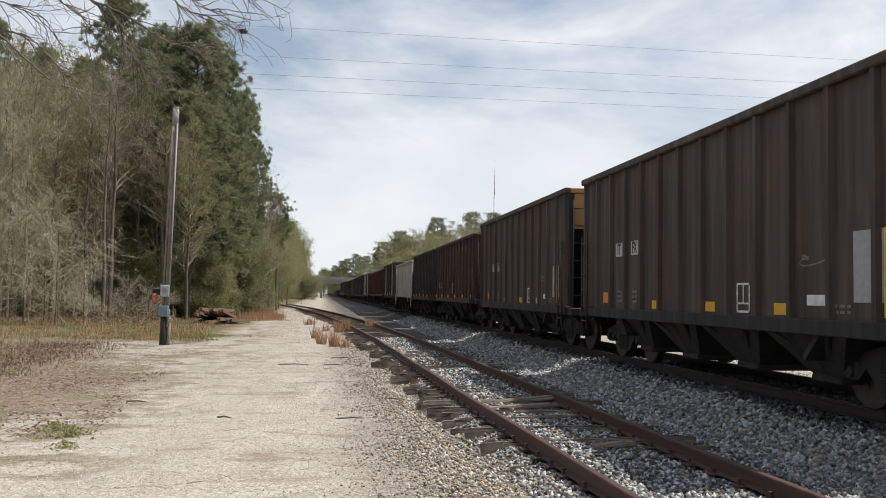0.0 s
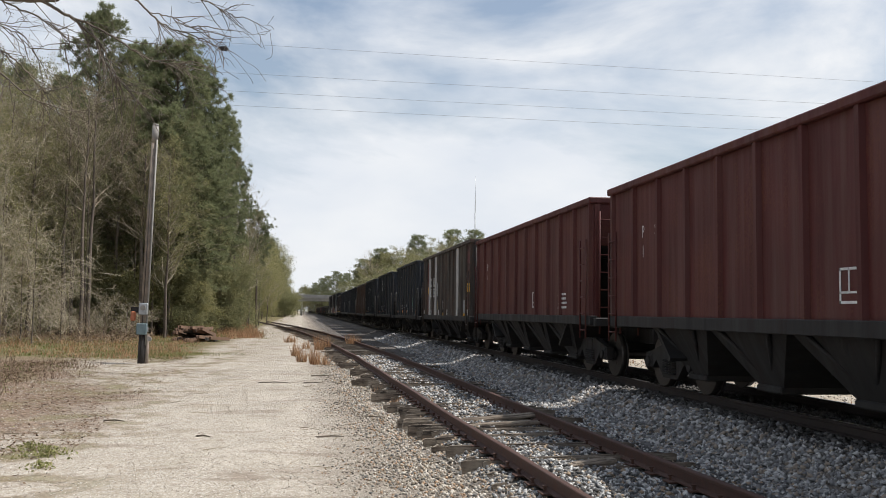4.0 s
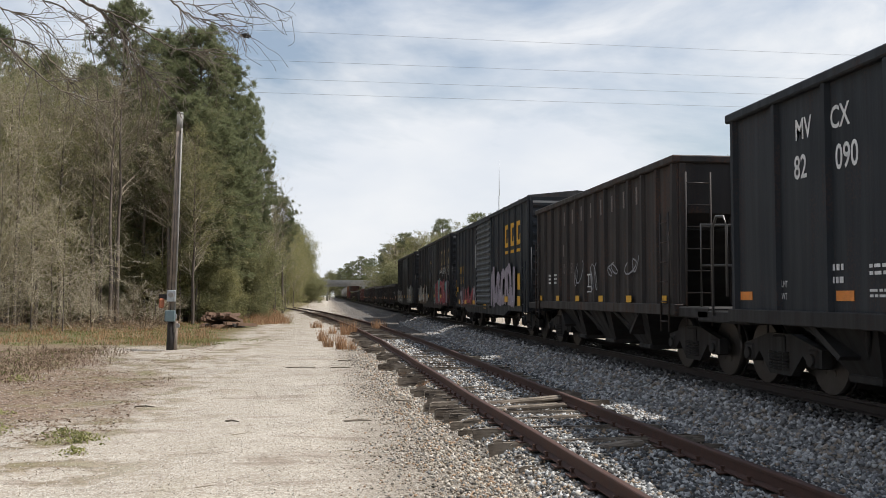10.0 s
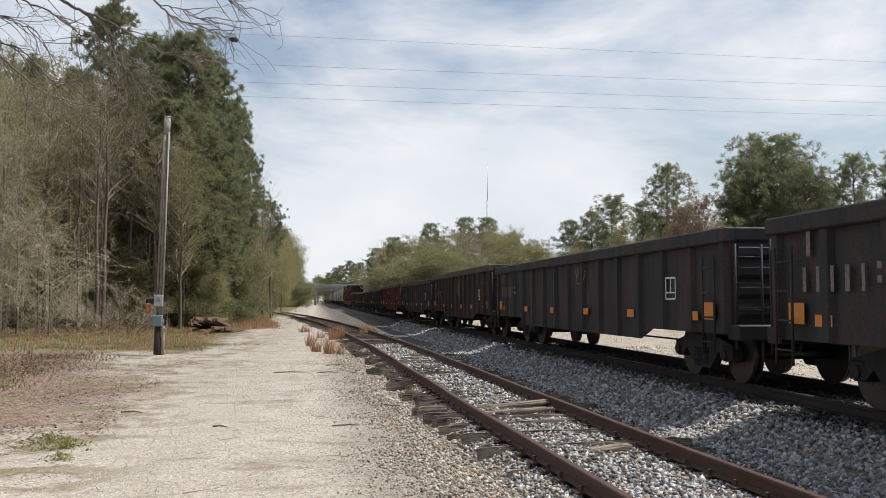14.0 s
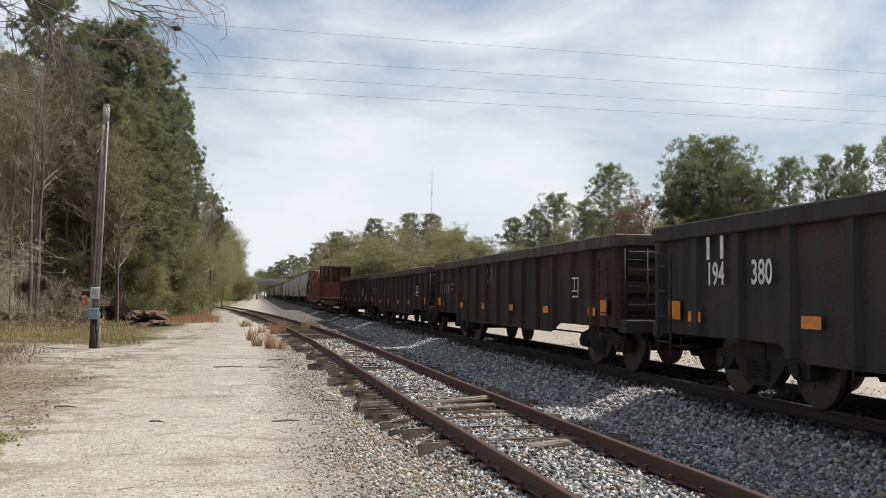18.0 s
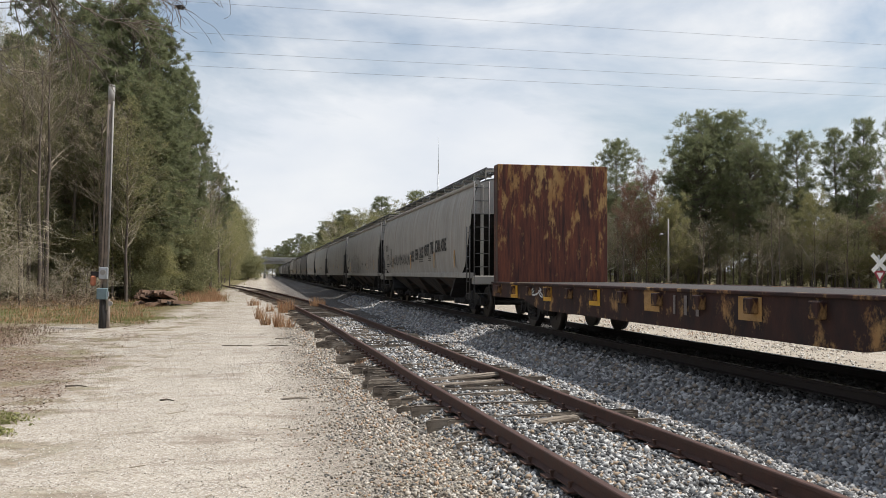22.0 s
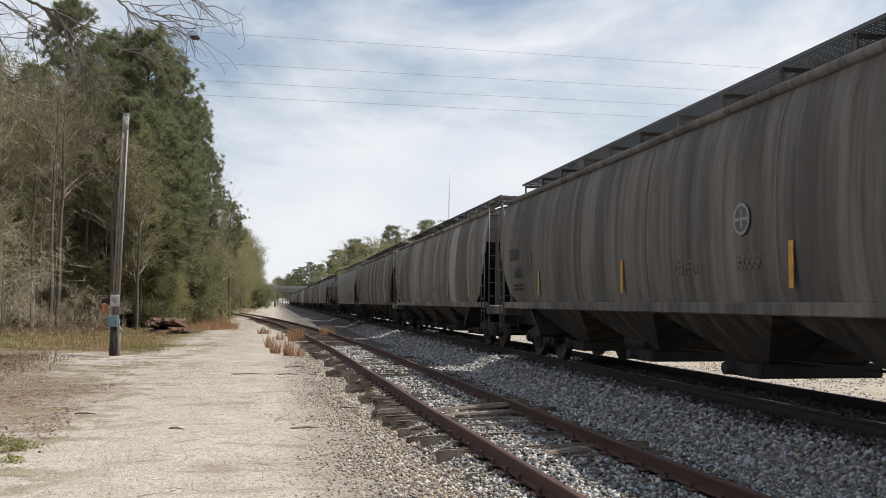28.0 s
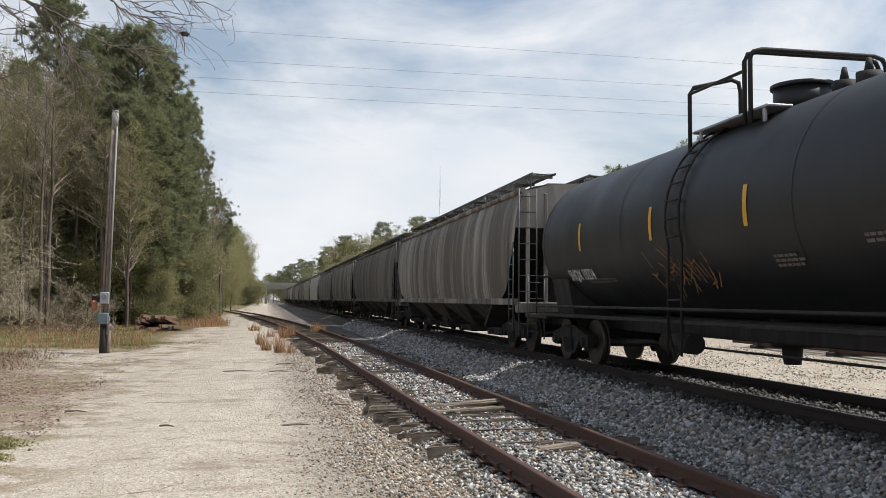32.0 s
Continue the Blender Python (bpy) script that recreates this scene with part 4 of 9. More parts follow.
        if end == "rail":
            y0, y1 = sg * (L + 0.15), sg * (half - 0.06)
            part("handrail", cached(("handrail", sg, round(half, 2)) + k, lambda: Shape().pipe([(-W + 0.1, y1, sill - 0.1), (-W + 0.1, y1, sill + 1.35), (W - 0.1, y1, sill + 1.35), (W - 0.1, y1, sill - 0.1)], 0.022).pipe([(-W + 0.1, y1, sill + 0.7), (W - 0.1, y1, sill + 0.7)], 0.018).pipe([(-W + 0.02, y0, sill + 0.2), (-W + 0.02, y0, sill + 1.25), (-W + 0.02, y0 + sg * 0.1, sill + 1.4), (-W + 0.02, y0 + sg * 0.35, sill + 1.42), (-W + 0.02, y0 + sg * 0.5, sill + 1.25), (-W + 0.02, y0 + sg * 0.5, sill - 0.1)], 0.02)), M_GRAB, car)
            part("brake_gear", cached(("brake_gear", sg), lambda: Shape().rod((-0.6, 0, 1.35), (0.1, 0, 1.35), 0.17, 0.17, 14).cbox(0.2, 0.7, -0.15, 0.15, 1.2, 1.55, 0.03)), M_STEEL, car, at=(0, sg * (L + 0.55), sill - 1.05))
        if cage:
            for x in (-W + 0.1, W - 0.1, 0.55 - W, W - 0.55):
                part("cage_post", cached(("cage_post", sg, round(x, 2)) + k, lambda: Shape().cbox(x - 0.05, x + 0.05, *sorted((sg * (Lo - 0.45), sg * (Lo - 0.33))), sill, top - 0.1, 0.012)), em, car)
            part("cage_ladder", cached(("cage_ladder", sg) + k, lambda: ladder_shape(*sorted((sg * (Lo - 0.02), sg * (Lo - 0.42))), -W + 0.05, sill - 0.1, top - 0.1, "x", 5, 0.02)), em, car)
            part("cage_chord", cached(("cage_chord", sg) + k, lambda: Shape().cbox(-W + 0.1, W - 0.1, *sorted((sg * (Lo - 0.12), sg * Lo)), top - 0.13, top, 0.02)), em, car)
            part("step_stirrup", cached(("step_stirrup", sg) + k, lambda: Shape().pipe([(-W + 0.02, sg * (Lo - 0.05), sill - 0.1), (-W + 0.02, sg * (Lo - 0.1), sill - 0.75), (-W + 0.02, sg * (Lo - 0.4), sill - 0.75), (-W + 0.02, sg * (Lo - 0.45), sill - 0.1)], 0.018)), em, car)
    # chutes
    step = (2 * L - 3.4) / bays
    for i in range(bays):
        y = -(2 * L - 3.4) / 2 + step * (i + 0.5)
        part("hopper_bay", cached(("hopper_bay", round(step, 2), round(sill, 2)), lambda: Shape().add(
            [(-W + 0.12, -step * 0.5, sill - 0.1), (W - 0.12, -step * 0.5, sill - 0.1), (W - 0.12, step * 0.5, sill - 0.1), (-W + 0.12, step * 0.5, sill - 0.1), (-1.05, -0.28, 0.3), (1.05, -0.28, 0.3), (1.05, 0.28, 0.3), (-1.05, 0.28, 0.3)],
            [(4, 5, 6, 7)[::-1], (0, 1, 5, 4)[::-1], (1, 2, 6, 5)[::-1], (2, 3, 7, 6)[::-1], (3, 0, 4, 7)[::-1]]).cbox(-1.12, 1.12, -0.33, 0.33, 0.26, 0.36, 0.02)), M_STEEL, car, at=(0, y, 0))
        part("bay_strut", cached(("bay_strut", round(sill, 2)), lambda: Shape().rod((-W + 0.06, -0.75, sill - 0.1), (-1.05, -0.05, 0.42), 0.035, 0.035, 6).rod((-W + 0.06, 0.75, sill - 0.1), (-1.05, 0.05, 0.42), 0.035, 0.035, 6)), M_STEEL, car, at=(0, y, 0))
    for sg in (-1, 1):
        part("inner_floor", cached(("inner_floor", sg) + k, lambda: Shape().prism([(sg * 0.02, sill + 0.2), (sg * (L - 0.3), top - 1.2), (sg * (L - 0.3), top - 1.26), (sg * 0.02, sill + 0.1)], -W + 0.12, W - 0.12, "x")), M_STEEL, car)
    if load:
        def heap():
            r = np.random.default_rng(5)
            s = Shape()
            n, m = 34, 10
            vs = [(-W + 0.12 + (2 * W - 0.24) * j / m, -L + 0.1 + (2 * L - 0.2) * i / n, top - 0.16 + (0.1 + 0.17 * r.random() + 0.1 * math.sin(i * 1.1)) * math.sin(math.pi * (0.12 + 0.76 * j / m)) * min(1, 5 * (0.5 - abs(i / n - 0.5)) + 0.25)) for i in range(n + 1) for j in range(m + 1)]
            return s.add(vs, [(i * (m + 1) + j, i * (m + 1) + j + 1, (i + 1) * (m + 1) + j + 1, (i + 1) * (m + 1) + j) for i in range(n) for j in range(m)])
        part("coal_load", cached(("coal_load",) + k, heap), M_COAL, car, "dull black heaped coal")
    return car, Lo


def reflectors(car, L, z, n, mat, x=-W - 0.004, h=0.13, w=0.3, first=0.5):
    for i in range(n):
        panel(car, "reflector", w, h, -L + first + (2 * L - 2 * first) * i / (n - 1), z, x, mat, "safety reflector strip")


def boxcar(near, far, top, paintm, label, doors="slide", posts=17, sill=0.85, door_mat=None, roof_mat=None):
    """Box car with ribbed sides, corrugated ends, door and roof."""
    car = start_car("box_car", label, "freight car", near, far)
    L = (far - near) / 2
    running_gear(car, L + 0.45, L - 1.75)
    k = (round(L, 2), round(top, 2))
    B = W - 0.06
    dw = 1.55 if doors == "slide" else 2.3
    for sg in (-1, 1):
        part("side_wall", cached(("side_wall", sg) + k, lambda: Shape().cbox(*sorted((sg * (B - 0.08), sg * (B - 0.05))), -L, L, sill, top - 0.04, 0.006)), paintm, car)
        part("top_chord", cached(("box_chord", sg) + k, lambda: Shape().cbox(*sorted((sg * (B - 0.1), sg * (B + 0.01))), -L - 0.02, L + 0.02, top - 0.14, top, 0.015)), paintm, car)
        deep = [(-L, sill - 0.02), (-L + 2.9, sill - 0.02), (-L + 3.6, sill - 0.2), (L - 3.6, sill - 0.2), (L - 2.9, sill - 0.02), (L, sill - 0.02), (L, sill + 0.14), (-L, sill + 0.14)]
        part("side_sill", cached(("box_sill", sg) + k, lambda: Shape().prism(deep, *sorted((sg * (B - 0.1), sg * (B + 0.01))), "x")), paintm, car)
        pm = cached(("box_post", sg) + k[1:], lambda: Shape().prism([(sg * (B - 0.05), -0.06), (sg * (B - 0.05), 0.06), (sg * B, 0.04), (sg * B, -0.04)], sill + 0.14, top - 0.14, "z"))
        for i in range(posts):
            y = -L + 0.08 + (2 * L - 0.16) * i / (posts - 1)
            if abs(y) > dw * (1.02 if doors == "slide" else 1.02):
                part("side_post", pm, paintm, car, at=(0, y, 0))
        if doors == "slide":
            def leaf():
                s = Shape().cbox(*sorted((sg * (B - 0.04), sg * (B + 0.01))), -1.5, 1.5, sill + 0.1, top - 0.2, 0.01)
                n = 15
                for i in range(n):
                    z = sill + 0.24 + (top - sill - 0.58) * i / (n - 1)
                    s.prism([(sg * (B + 0.01), z - 0.08), (sg * (B + 0.06), z - 0.035), (sg * (B + 0.06), z + 0.005), (sg * (B + 0.01), z + 0.05)], -1.44, 1.44, "y")
                return s
            part("sliding_door", cached(("sliding_door", sg) + k, leaf), door_mat or paintm, car, "corrugated sliding door")
            part("door_track", cached(("door_track", sg) + k, lambda: Shape().cbox(*sorted((sg * B, sg * (B + 0.07))), -1.6, 3.2, sill + 0.02, sill + 0.1, 0.01).cbox(*sorted((sg * B, sg * (B + 0.07))), -1.6, 3.2, top - 0.22, top - 0.15, 0.01)), paintm, car)
        else:
            for j, (a, b) in enumerate(((-2.2, -0.01), (0.01, 2.2))):
                part("plug_door", cached(("plug_door", sg, j) + k, lambda: Shape().cbox(*sorted((sg * (B - 0.05), sg * (B - 0.01))), a, b, sill + 0.1, top - 0.2, 0.02).cbox(*sorted((sg * (B - 0.02), sg * (B + 0.015))), a + 0.2, b - 0.2, sill + 1.0, sill + 1.06, 0.01).cbox(*sorted((sg * (B - 0.02), sg * (B + 0.015))), a + 0.2, b - 0.2, sill + 2.2, sill + 2.26, 0.01)), door_mat or paintm, car)
                part("lock_bar", cached(("lock_bar", sg, j) + k, lambda: Shape().rod((sg * (B + 0.03), (a + b) / 2 - 0.5, sill + 0.1), (sg * (B + 0.03), (a + b) / 2 - 0.5, top - 0.25), 0.022, 0.022, 6).rod((sg * (B + 0.03), (a + b) / 2 + 0.5, sill + 0.1), (sg * (B + 0.03), (a + b) / 2 + 0.5, top - 0.25), 0.022, 0.022, 6)), M_GRAB, car)
    part("roof", cached(("box_roof",) + k, lambda: Shape().prism([(-B + 0.02, top - 0.03), (B - 0.02, top - 0.03), (B - 0.02, top), (0, top + 0.16), (-B + 0.02, top)], -L, L, "y")), roof_mat or M_ROOF, car)
    rib = cached(("roof_rib",) + k[1:], lambda: Shape().prism([(-B + 0.02, top + 0.002), (0, top + 0.165), (B - 0.02, top + 0.002), (B - 0.02, top + 0.03), (0, top + 0.195), (-B + 0.02, top + 0.03)], -0.04, 0.04, "y"))
    for i in range(13):
        part("roof_rib", rib, roof_mat or M_ROOF, car, at=(0, -L + 0.1 + (2 * L - 0.2) * i / 12, 0))
    for sg in (-1, 1):
        def endwall():
            s = Shape().cbox(-B + 0.05, B - 0.05, *sorted((sg * (L - 0.05), sg * L)), sill, top - 0.02, 0.006)
            n = 11
            for i in range(n):
                z = sill + 0.25 + (top - sill - 0.5) * i / (n - 1)
                s.prism([(sg * L, z - 0.11), (sg * (L + 0.06), z - 0.04), (sg * (L + 0.06), z + 0.04), (sg * L, z + 0.11)], -B + 0.16, B - 0.16, "x")
            return s
        part("end_wall", cached(("end_wall", sg) + k, endwall), paintm, car, "horizontally corrugated end")
        part("end_ladder", cached(("box_ladder", sg) + k, lambda: ladder_shape(-B + 0.08, -B + 0.5, sg * (L + 0.11), sill - 0.3, sill + 1.9, "y", 5)), paintm, car)
        part("side_ladder", cached(("box_sladder", sg) + k, lambda: ladder_shape(*sorted((sg * (L - 0.1), sg * (L - 0.5))), -B - 0.06, sill - 0.35, sill + 1.5, "x", 5)), paintm, car)
    return car, L


def gondola(near, far, top, paintm, label, posts=15, chord_mat=None, sill=0.95):
    """Mill gondola: ribbed sides that drop lower between the trucks, heavy top chord."""
    car = start_car("gondola_car", label, "freight car", near, far)
    L = (far - near) / 2
    running_gear(car, L + 0.42, L - 2.0)
    k = (round(L, 2), round(top, 2))
    low = 0.6
    for sg in (-1, 1):
        prof = [(-L, sill - 0.15), (-L + 3.1, sill - 0.15), (-L + 3.7, low), (L - 3.7, low), (L - 3.1, sill - 0.15), (L, sill - 0.15), (L, top - 0.05), (-L, top - 0.05)]
        part("side_sheet", cached(("gon_side", sg) + k, lambda: Shape().prism(prof, *sorted((sg * (W - 0.12), sg * (W - 0.09))), "x")), paintm, car)
        part("top_chord", cached(("gon_chord", sg) + k, lambda: Shape().cbox(*sorted((sg * (W - 0.16), sg * (W + 0.03))), -L - 0.05, L + 0.05, top - 0.22, top, 0.02)), chord_mat or paintm, car)
        for i in range(posts):
            y = -L + 0.12 + (2 * L - 0.24) * i / (posts - 1)
            z0 = (sill - 0.12) if abs(y) > L - 3.3 else low + 0.04
            part("side_post", cached(("gon_post", sg, round(z0, 2)) + k[1:], lambda: Shape().prism([(sg * (W - 0.09), -0.11), (sg * (W - 0.09), 0.11), (sg * (W - 0.01), 0.07), (sg * (W - 0.01), -0.07)], z0, top - 0.22, "z")), paintm, car, at=(0, y, 0))
        ew = part("end_wall", cached(("gon_end", sg) + k, lambda: Shape().cbox(-W + 0.12, W - 0.12, *sorted((sg * (L - 0.06), sg * L)), sill, top - 0.1, 0.006)), paintm, car)
        for i in range(4):
            part("end_rib", cached(("gon_rib", sg) + k, lambda: gon_rib(sg, L)), paintm, ew, at=(0, 0, sill + 0.2 + (top - sill - 0.55) * i / 3))
        part("end_chord", cached(("gon_echord", sg) + k, lambda: Shape().cbox(-W + 0.14, W - 0.14, *sorted((sg * (L - 0.1), sg * (L + 0.06))), top - 0.2, top, 0.02)), chord_mat or paintm, car)
        part("end_ladder", cached(("gon_ladder", sg) + k, lambda: ladder_shape(-W + 0.1, -W + 0.5, sg * (L + 0.14), sill - 0.35, top - 0.25, "y", 4)), paintm, car)
        part("side_grab", cached(("gon_grab", sg) + k, lambda: ladder_shape(*sorted((sg * (L - 0.25), sg * (L - 0.65))), -W - 0.05, sill - 0.45, top - 0.4, "x", 4)), paintm, car)
        part("end_sill", cached(("gon_sill", sg) + k, lambda: Shape().cbox(-W + 0.08, W - 0.08, *sorted((sg * (L - 0.1), sg * (L + 0.25))), sill - 0.22, sill, 0.02)), M_STEEL, car)
    part("floor_plate", cached(("gon_floor",) + k, lambda: Shape().cbox(-W + 0.13, W - 0.13, -L + 0.05, L - 0.05, sill - 0.05, sill + 0.03, 0.01)), M_STEEL, car)
    return car, L


def gon_rib(sg, L):
    return Shape().prism([(sg * L, -0.12), (sg * (L + 0.07), -0.05), (sg * (L + 0.07), 0.05), (sg * L, 0.12)], -W + 0.2, W - 0.2, "x")


def bulkhead_flat(near, far, deck_mat, label, near_top, far_top, near_mat, far_mat, ribs_out=True):
    """Flat car with an upright bulkhead at each end."""
    car = start_car("bulkhead_flat_car", label, "freight car", near, far)
    L = (far - near) / 2
    running_gear(car, L + 0.35, L - 2.2)
    k = (round(L, 2),)
    for sg in (-1, 1):
        prof = [(-L, 0.72), (-L + 2.9, 0.72), (-L + 4.2, 0.52), (L - 4.2, 0.52), (L - 2.9, 0.72), (L, 0.72), (L, 1.08), (-L, 1.08)]
        part("side_sill", cached(("flat_sill", sg) + k, lambda: Shape().prism(prof, *sorted((sg * (W - 0.16), sg * (W - 0.06))), "x").cbox(*sorted((sg * (W - 0.2), sg * (W - 0.02))), -L, L, 1.05, 1.1, 0.01)), deck_mat, car)
        pk = cached("stake_pocket", lambda: Shape().cbox(-0.07, 0.05, -0.1, 0.1, 0.82, 1.02, 0.015))
        for i in range(14):
            part("stake_pocket", pk, deck_mat, car, at=(sg * (W - 0.02), -L + 0.8 + (2 * L - 1.6) * i / 13, 0))
    part("deck", cached(("flat_deck",) + k, lambda: Shape().box(-W + 0.2, W - 0.2, -L, L, 1.03, 1.09)), M_TIE_DARK, car, "dark worn plank deck")
    for sg, top, m in ((-1, near_top, near_mat), (1, far_top, far_mat)):
        y_in, y_out = sg * (L - 0.42), sg * (L - 0.05)
        bh = part("bulkhead", cached(("bulkhead", sg, top) + k, lambda: Shape().cbox(-W + 0.1, W - 0.1, *sorted((y_in, y_in + sg * 0.05)), 1.09, top, 0.01)), m, car)
        xs = (-W + 0.16, -0.55, 0.55, W - 0.16) if top > 3 else (-W + 0.16, W - 0.16)
        for x in xs:
            part("bulkhead_post", cached(("bulkhead_post", sg, top, round(x, 2)) + k, lambda: Shape().cbox(x - 0.08, x + 0.08, *sorted((y_in + sg * 0.05, y_out)), 1.0, top, 0.015)), m if top < 3 else M_BULKBACK, bh)
        n = 4 if top > 3 else 2
        for i in range(n):
            z = 1.3 + (top - 1.4) * i / (n - 1)
            part("bulkhead_beam", cached(("bulkhead_beam", sg, round(z, 2)) + k, lambda: Shape().cbox(-W + 0.12, W - 0.12, *sorted((y_in + sg * 0.06, y_out - sg * 0.03)), z - 0.06, z + 0.06, 0.012)), m if top < 3 else M_BULKBACK, bh)
        part("bulkhead_ladder", cached(("bulkhead_ladder", sg, top) + k, lambda: ladder_shape(-W + 0.3, -W + 0.75, y_out + sg * 0.06, 0.7, top - 0.1, "y", 7 if top > 3 else 4)), M_GRAB, bh)
    return car, L


SHELL = [(1.5, 1.3), (1.56, 1.6), (1.6, 2.1), (1.6, 2.6), (1.57, 3.1), (1.51, 3.5), (1.42, 3.8), (1.34, 3.95)]


def covered_hopper(near, far, paintm, label, dark=False, notch=True, ends_mat=None):
    """Curved-sided covered hopper with roof walk, sloped ends and four chutes."""
    car = start_car("covered_hopper_car", label, "freight car", near, far)
    L = (far - near) / 2
    running_gear(car, L + 0.42, L - 2.0)
    k = (round(L, 1),)
    ys = [-L, -L + 0.35, -L + 0.9, -L + 1.6] + list(np.linspace(-L + 2.3, L - 2.3, 15)) + [L - 1.6, L - 0.9, L - 0.35, L]

    def side(sg):
        s = Shape()
        vs = []
        n = len(SHELL)
        for y in ys:
            e = L - abs(y)
            # the lower corner of the sheet is cut back over the truck
            lo = 1.3 if e > 1.55 else (1.55 + 0.0 * e if e > 0.85 else 2.15 if e > 0.3 else 2.75)
            for x, z in SHELL:
                zz = max(z, lo) if z < 3.0 else z
                xx = float(np.interp(zz, [q[1] for q in SHELL], [q[0] for q in SHELL]))
                vs.append((sg * xx, y, zz))
        fs = [(i * n + j, (i + 1) * n + j, (i + 1) * n + j + 1, i * n + j + 1) for i in range(len(ys) - 1) for j in range(n - 1)]
        return s.add(vs, fs if sg < 0 else [f[::-1] for f in fs], True)

    for sg in (-1, 1):
        part("side_shell", cached(("side_shell", sg) + k, lambda: side(sg)), paintm, car)
        part("eave_flange", cached(("eave_flange", sg) + k, lambda: Shape().rod((sg * 1.37, -L, 3.97), (sg * 1.37, L, 3.97), 0.07, 0.07, 8)), paintm, car)
        part("side_sill", cached(("hop_sill", sg) + k, lambda: Shape().cbox(*sorted((sg * 1.42, sg * 1.57)), -L + 0.1, L - 0.1, 1.18, 1.34, 0.015)), paintm, car)
        for i in range(9):
            y = -L + 2.0 + (2 * L - 4.0) * i / 8
            if i % 2 == 0:
                part("weld_seam", cached(("weld_seam", sg), lambda: seam(sg)), paintm, car, at=(0, y, 0))
        edge = lambda x: Shape().box(*sorted((sg * (x - 0.015), sg * (x + 0.015))), -L + 0.3, L - 0.3, 4.4, 4.45)
        rw = part("roof_walk", cached(("walk_edge", sg) + k, lambda: edge(1.05)), M_GRATE, car, "steel running board")
        part("inner_angle", cached(("walk_inner", sg) + k, lambda: edge(0.45)), M_GRATE, rw)
        part("grating", cached(("walk_grating", sg) + k, lambda: walk_grid(sg, L)), M_GRATE, rw, "expanded-metal grating")["kind"] = "stuff"
        pm = cached(("walk_post", sg), lambda: Shape().cbox(*sorted((sg * 1.0, sg * 1.03)), -0.035, 0.035, 4.0, 4.4, 0.008).cbox(*sorted((sg * 0.45, sg * 1.03)), -0.03, 0.03, 4.34, 4.4, 0.006))
        for i in range(13):
            part("walk_post", pm, paintm, rw, at=(0, -L + 0.5 + (2 * L - 1.0) * i / 12, 0))
    part("roof", cached(("hop_roof",) + k, lambda: hop_roof(L)), paintm, car)
    for i in range(4):
        part("roof_hatch", cached("roof_hatch", lambda: Shape().cbox(-0.3, 0.3, -1.6, 1.6, 4.2, 4.36, 0.04)), paintm, car, at=(0, -L + 3.0 + (2 * L - 6.0) * i / 3, 0))
    for sg in (-1, 1):
        part("end_cap", cached(("end_cap", sg) + k, lambda: Shape().prism([(-1.57, 3.05), (1.57, 3.05), (1.5, 3.5), (1.34, 3.95), (0.7, 4.12), (0, 4.17), (-0.7, 4.12), (-1.34, 3.95), (-1.5, 3.5)], *sorted((sg * (L - 0.06), sg * L)), "y")), ends_mat or paintm, car)
        part("slope_sheet", cached(("hop_slope", sg) + k, lambda: Shape().prism([(sg * L, 3.05), (sg * (L - 0.05), 3.1), (sg * (L - 3.4), 0.62), (sg * (L - 3.3), 0.55)], -1.5, 1.5, "x")), M_STEEL, car)
        part("end_sill", cached(("hop_esill", sg) + k, lambda: Shape().cbox(-1.5, 1.5, *sorted((sg * (L - 0.25), sg * (L + 0.15))), 1.0, 1.25, 0.02)), paintm, car)
        part("end_bin", cached(("hop_bin", sg) + k, lambda: Shape().cbox(-0.5, 0.5, *sorted((sg * (L - 1.5), sg * (L - 0.3))), 1.2, 2.6, 0.03)), M_STEEL, car)
        for x in (-1.25, -0.8, 0.8, 1.25):
            part("end_post", cached(("hop_post", sg, x) + k, lambda: Shape().cbox(x - 0.04, x + 0.04, *sorted((sg * (L - 0.05), sg * (L + 0.04))), 1.1, 3.9, 0.01)), paintm, car)
        part("end_ladder", cached(("hop_ladder", sg) + k, lambda: ladder_shape(-1.5, -1.06, sg * (L + 0.1), 0.55, 4.0, "y", 9)), M_GRAB if not dark else paintm, car)
        part("side_ladder", cached(("hop_sladder", sg) + k, lambda: ladder_shape(*sorted((sg * (L - 0.05), sg * (L - 0.45))), -1.6, 0.55, 2.7, "x", 6)), M_GRAB if not dark else paintm, car)
    step = (2 * L - 5.0) / 4
    for i in range(4):
        y = -(2 * L - 5.0) / 2 + step * (i + 0.5)
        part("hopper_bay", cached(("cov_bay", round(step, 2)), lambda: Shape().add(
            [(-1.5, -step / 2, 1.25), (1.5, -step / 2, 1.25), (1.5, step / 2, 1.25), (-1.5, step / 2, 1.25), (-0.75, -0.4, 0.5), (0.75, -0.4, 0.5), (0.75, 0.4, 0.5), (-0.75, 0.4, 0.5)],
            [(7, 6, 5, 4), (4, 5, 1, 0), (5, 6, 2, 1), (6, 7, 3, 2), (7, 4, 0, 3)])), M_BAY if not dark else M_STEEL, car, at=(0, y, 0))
        part("outlet_gate", cached("outlet_gate", lambda: Shape().cbox(-0.95, 0.95, -0.5, 0.5, 0.3, 0.5, 0.03).rod((-1.1, 0.2, 0.4), (1.1, 0.2, 0.4), 0.09, 0.09, 10)), M_STEEL, car, at=(0, y, 0))
    return car, L


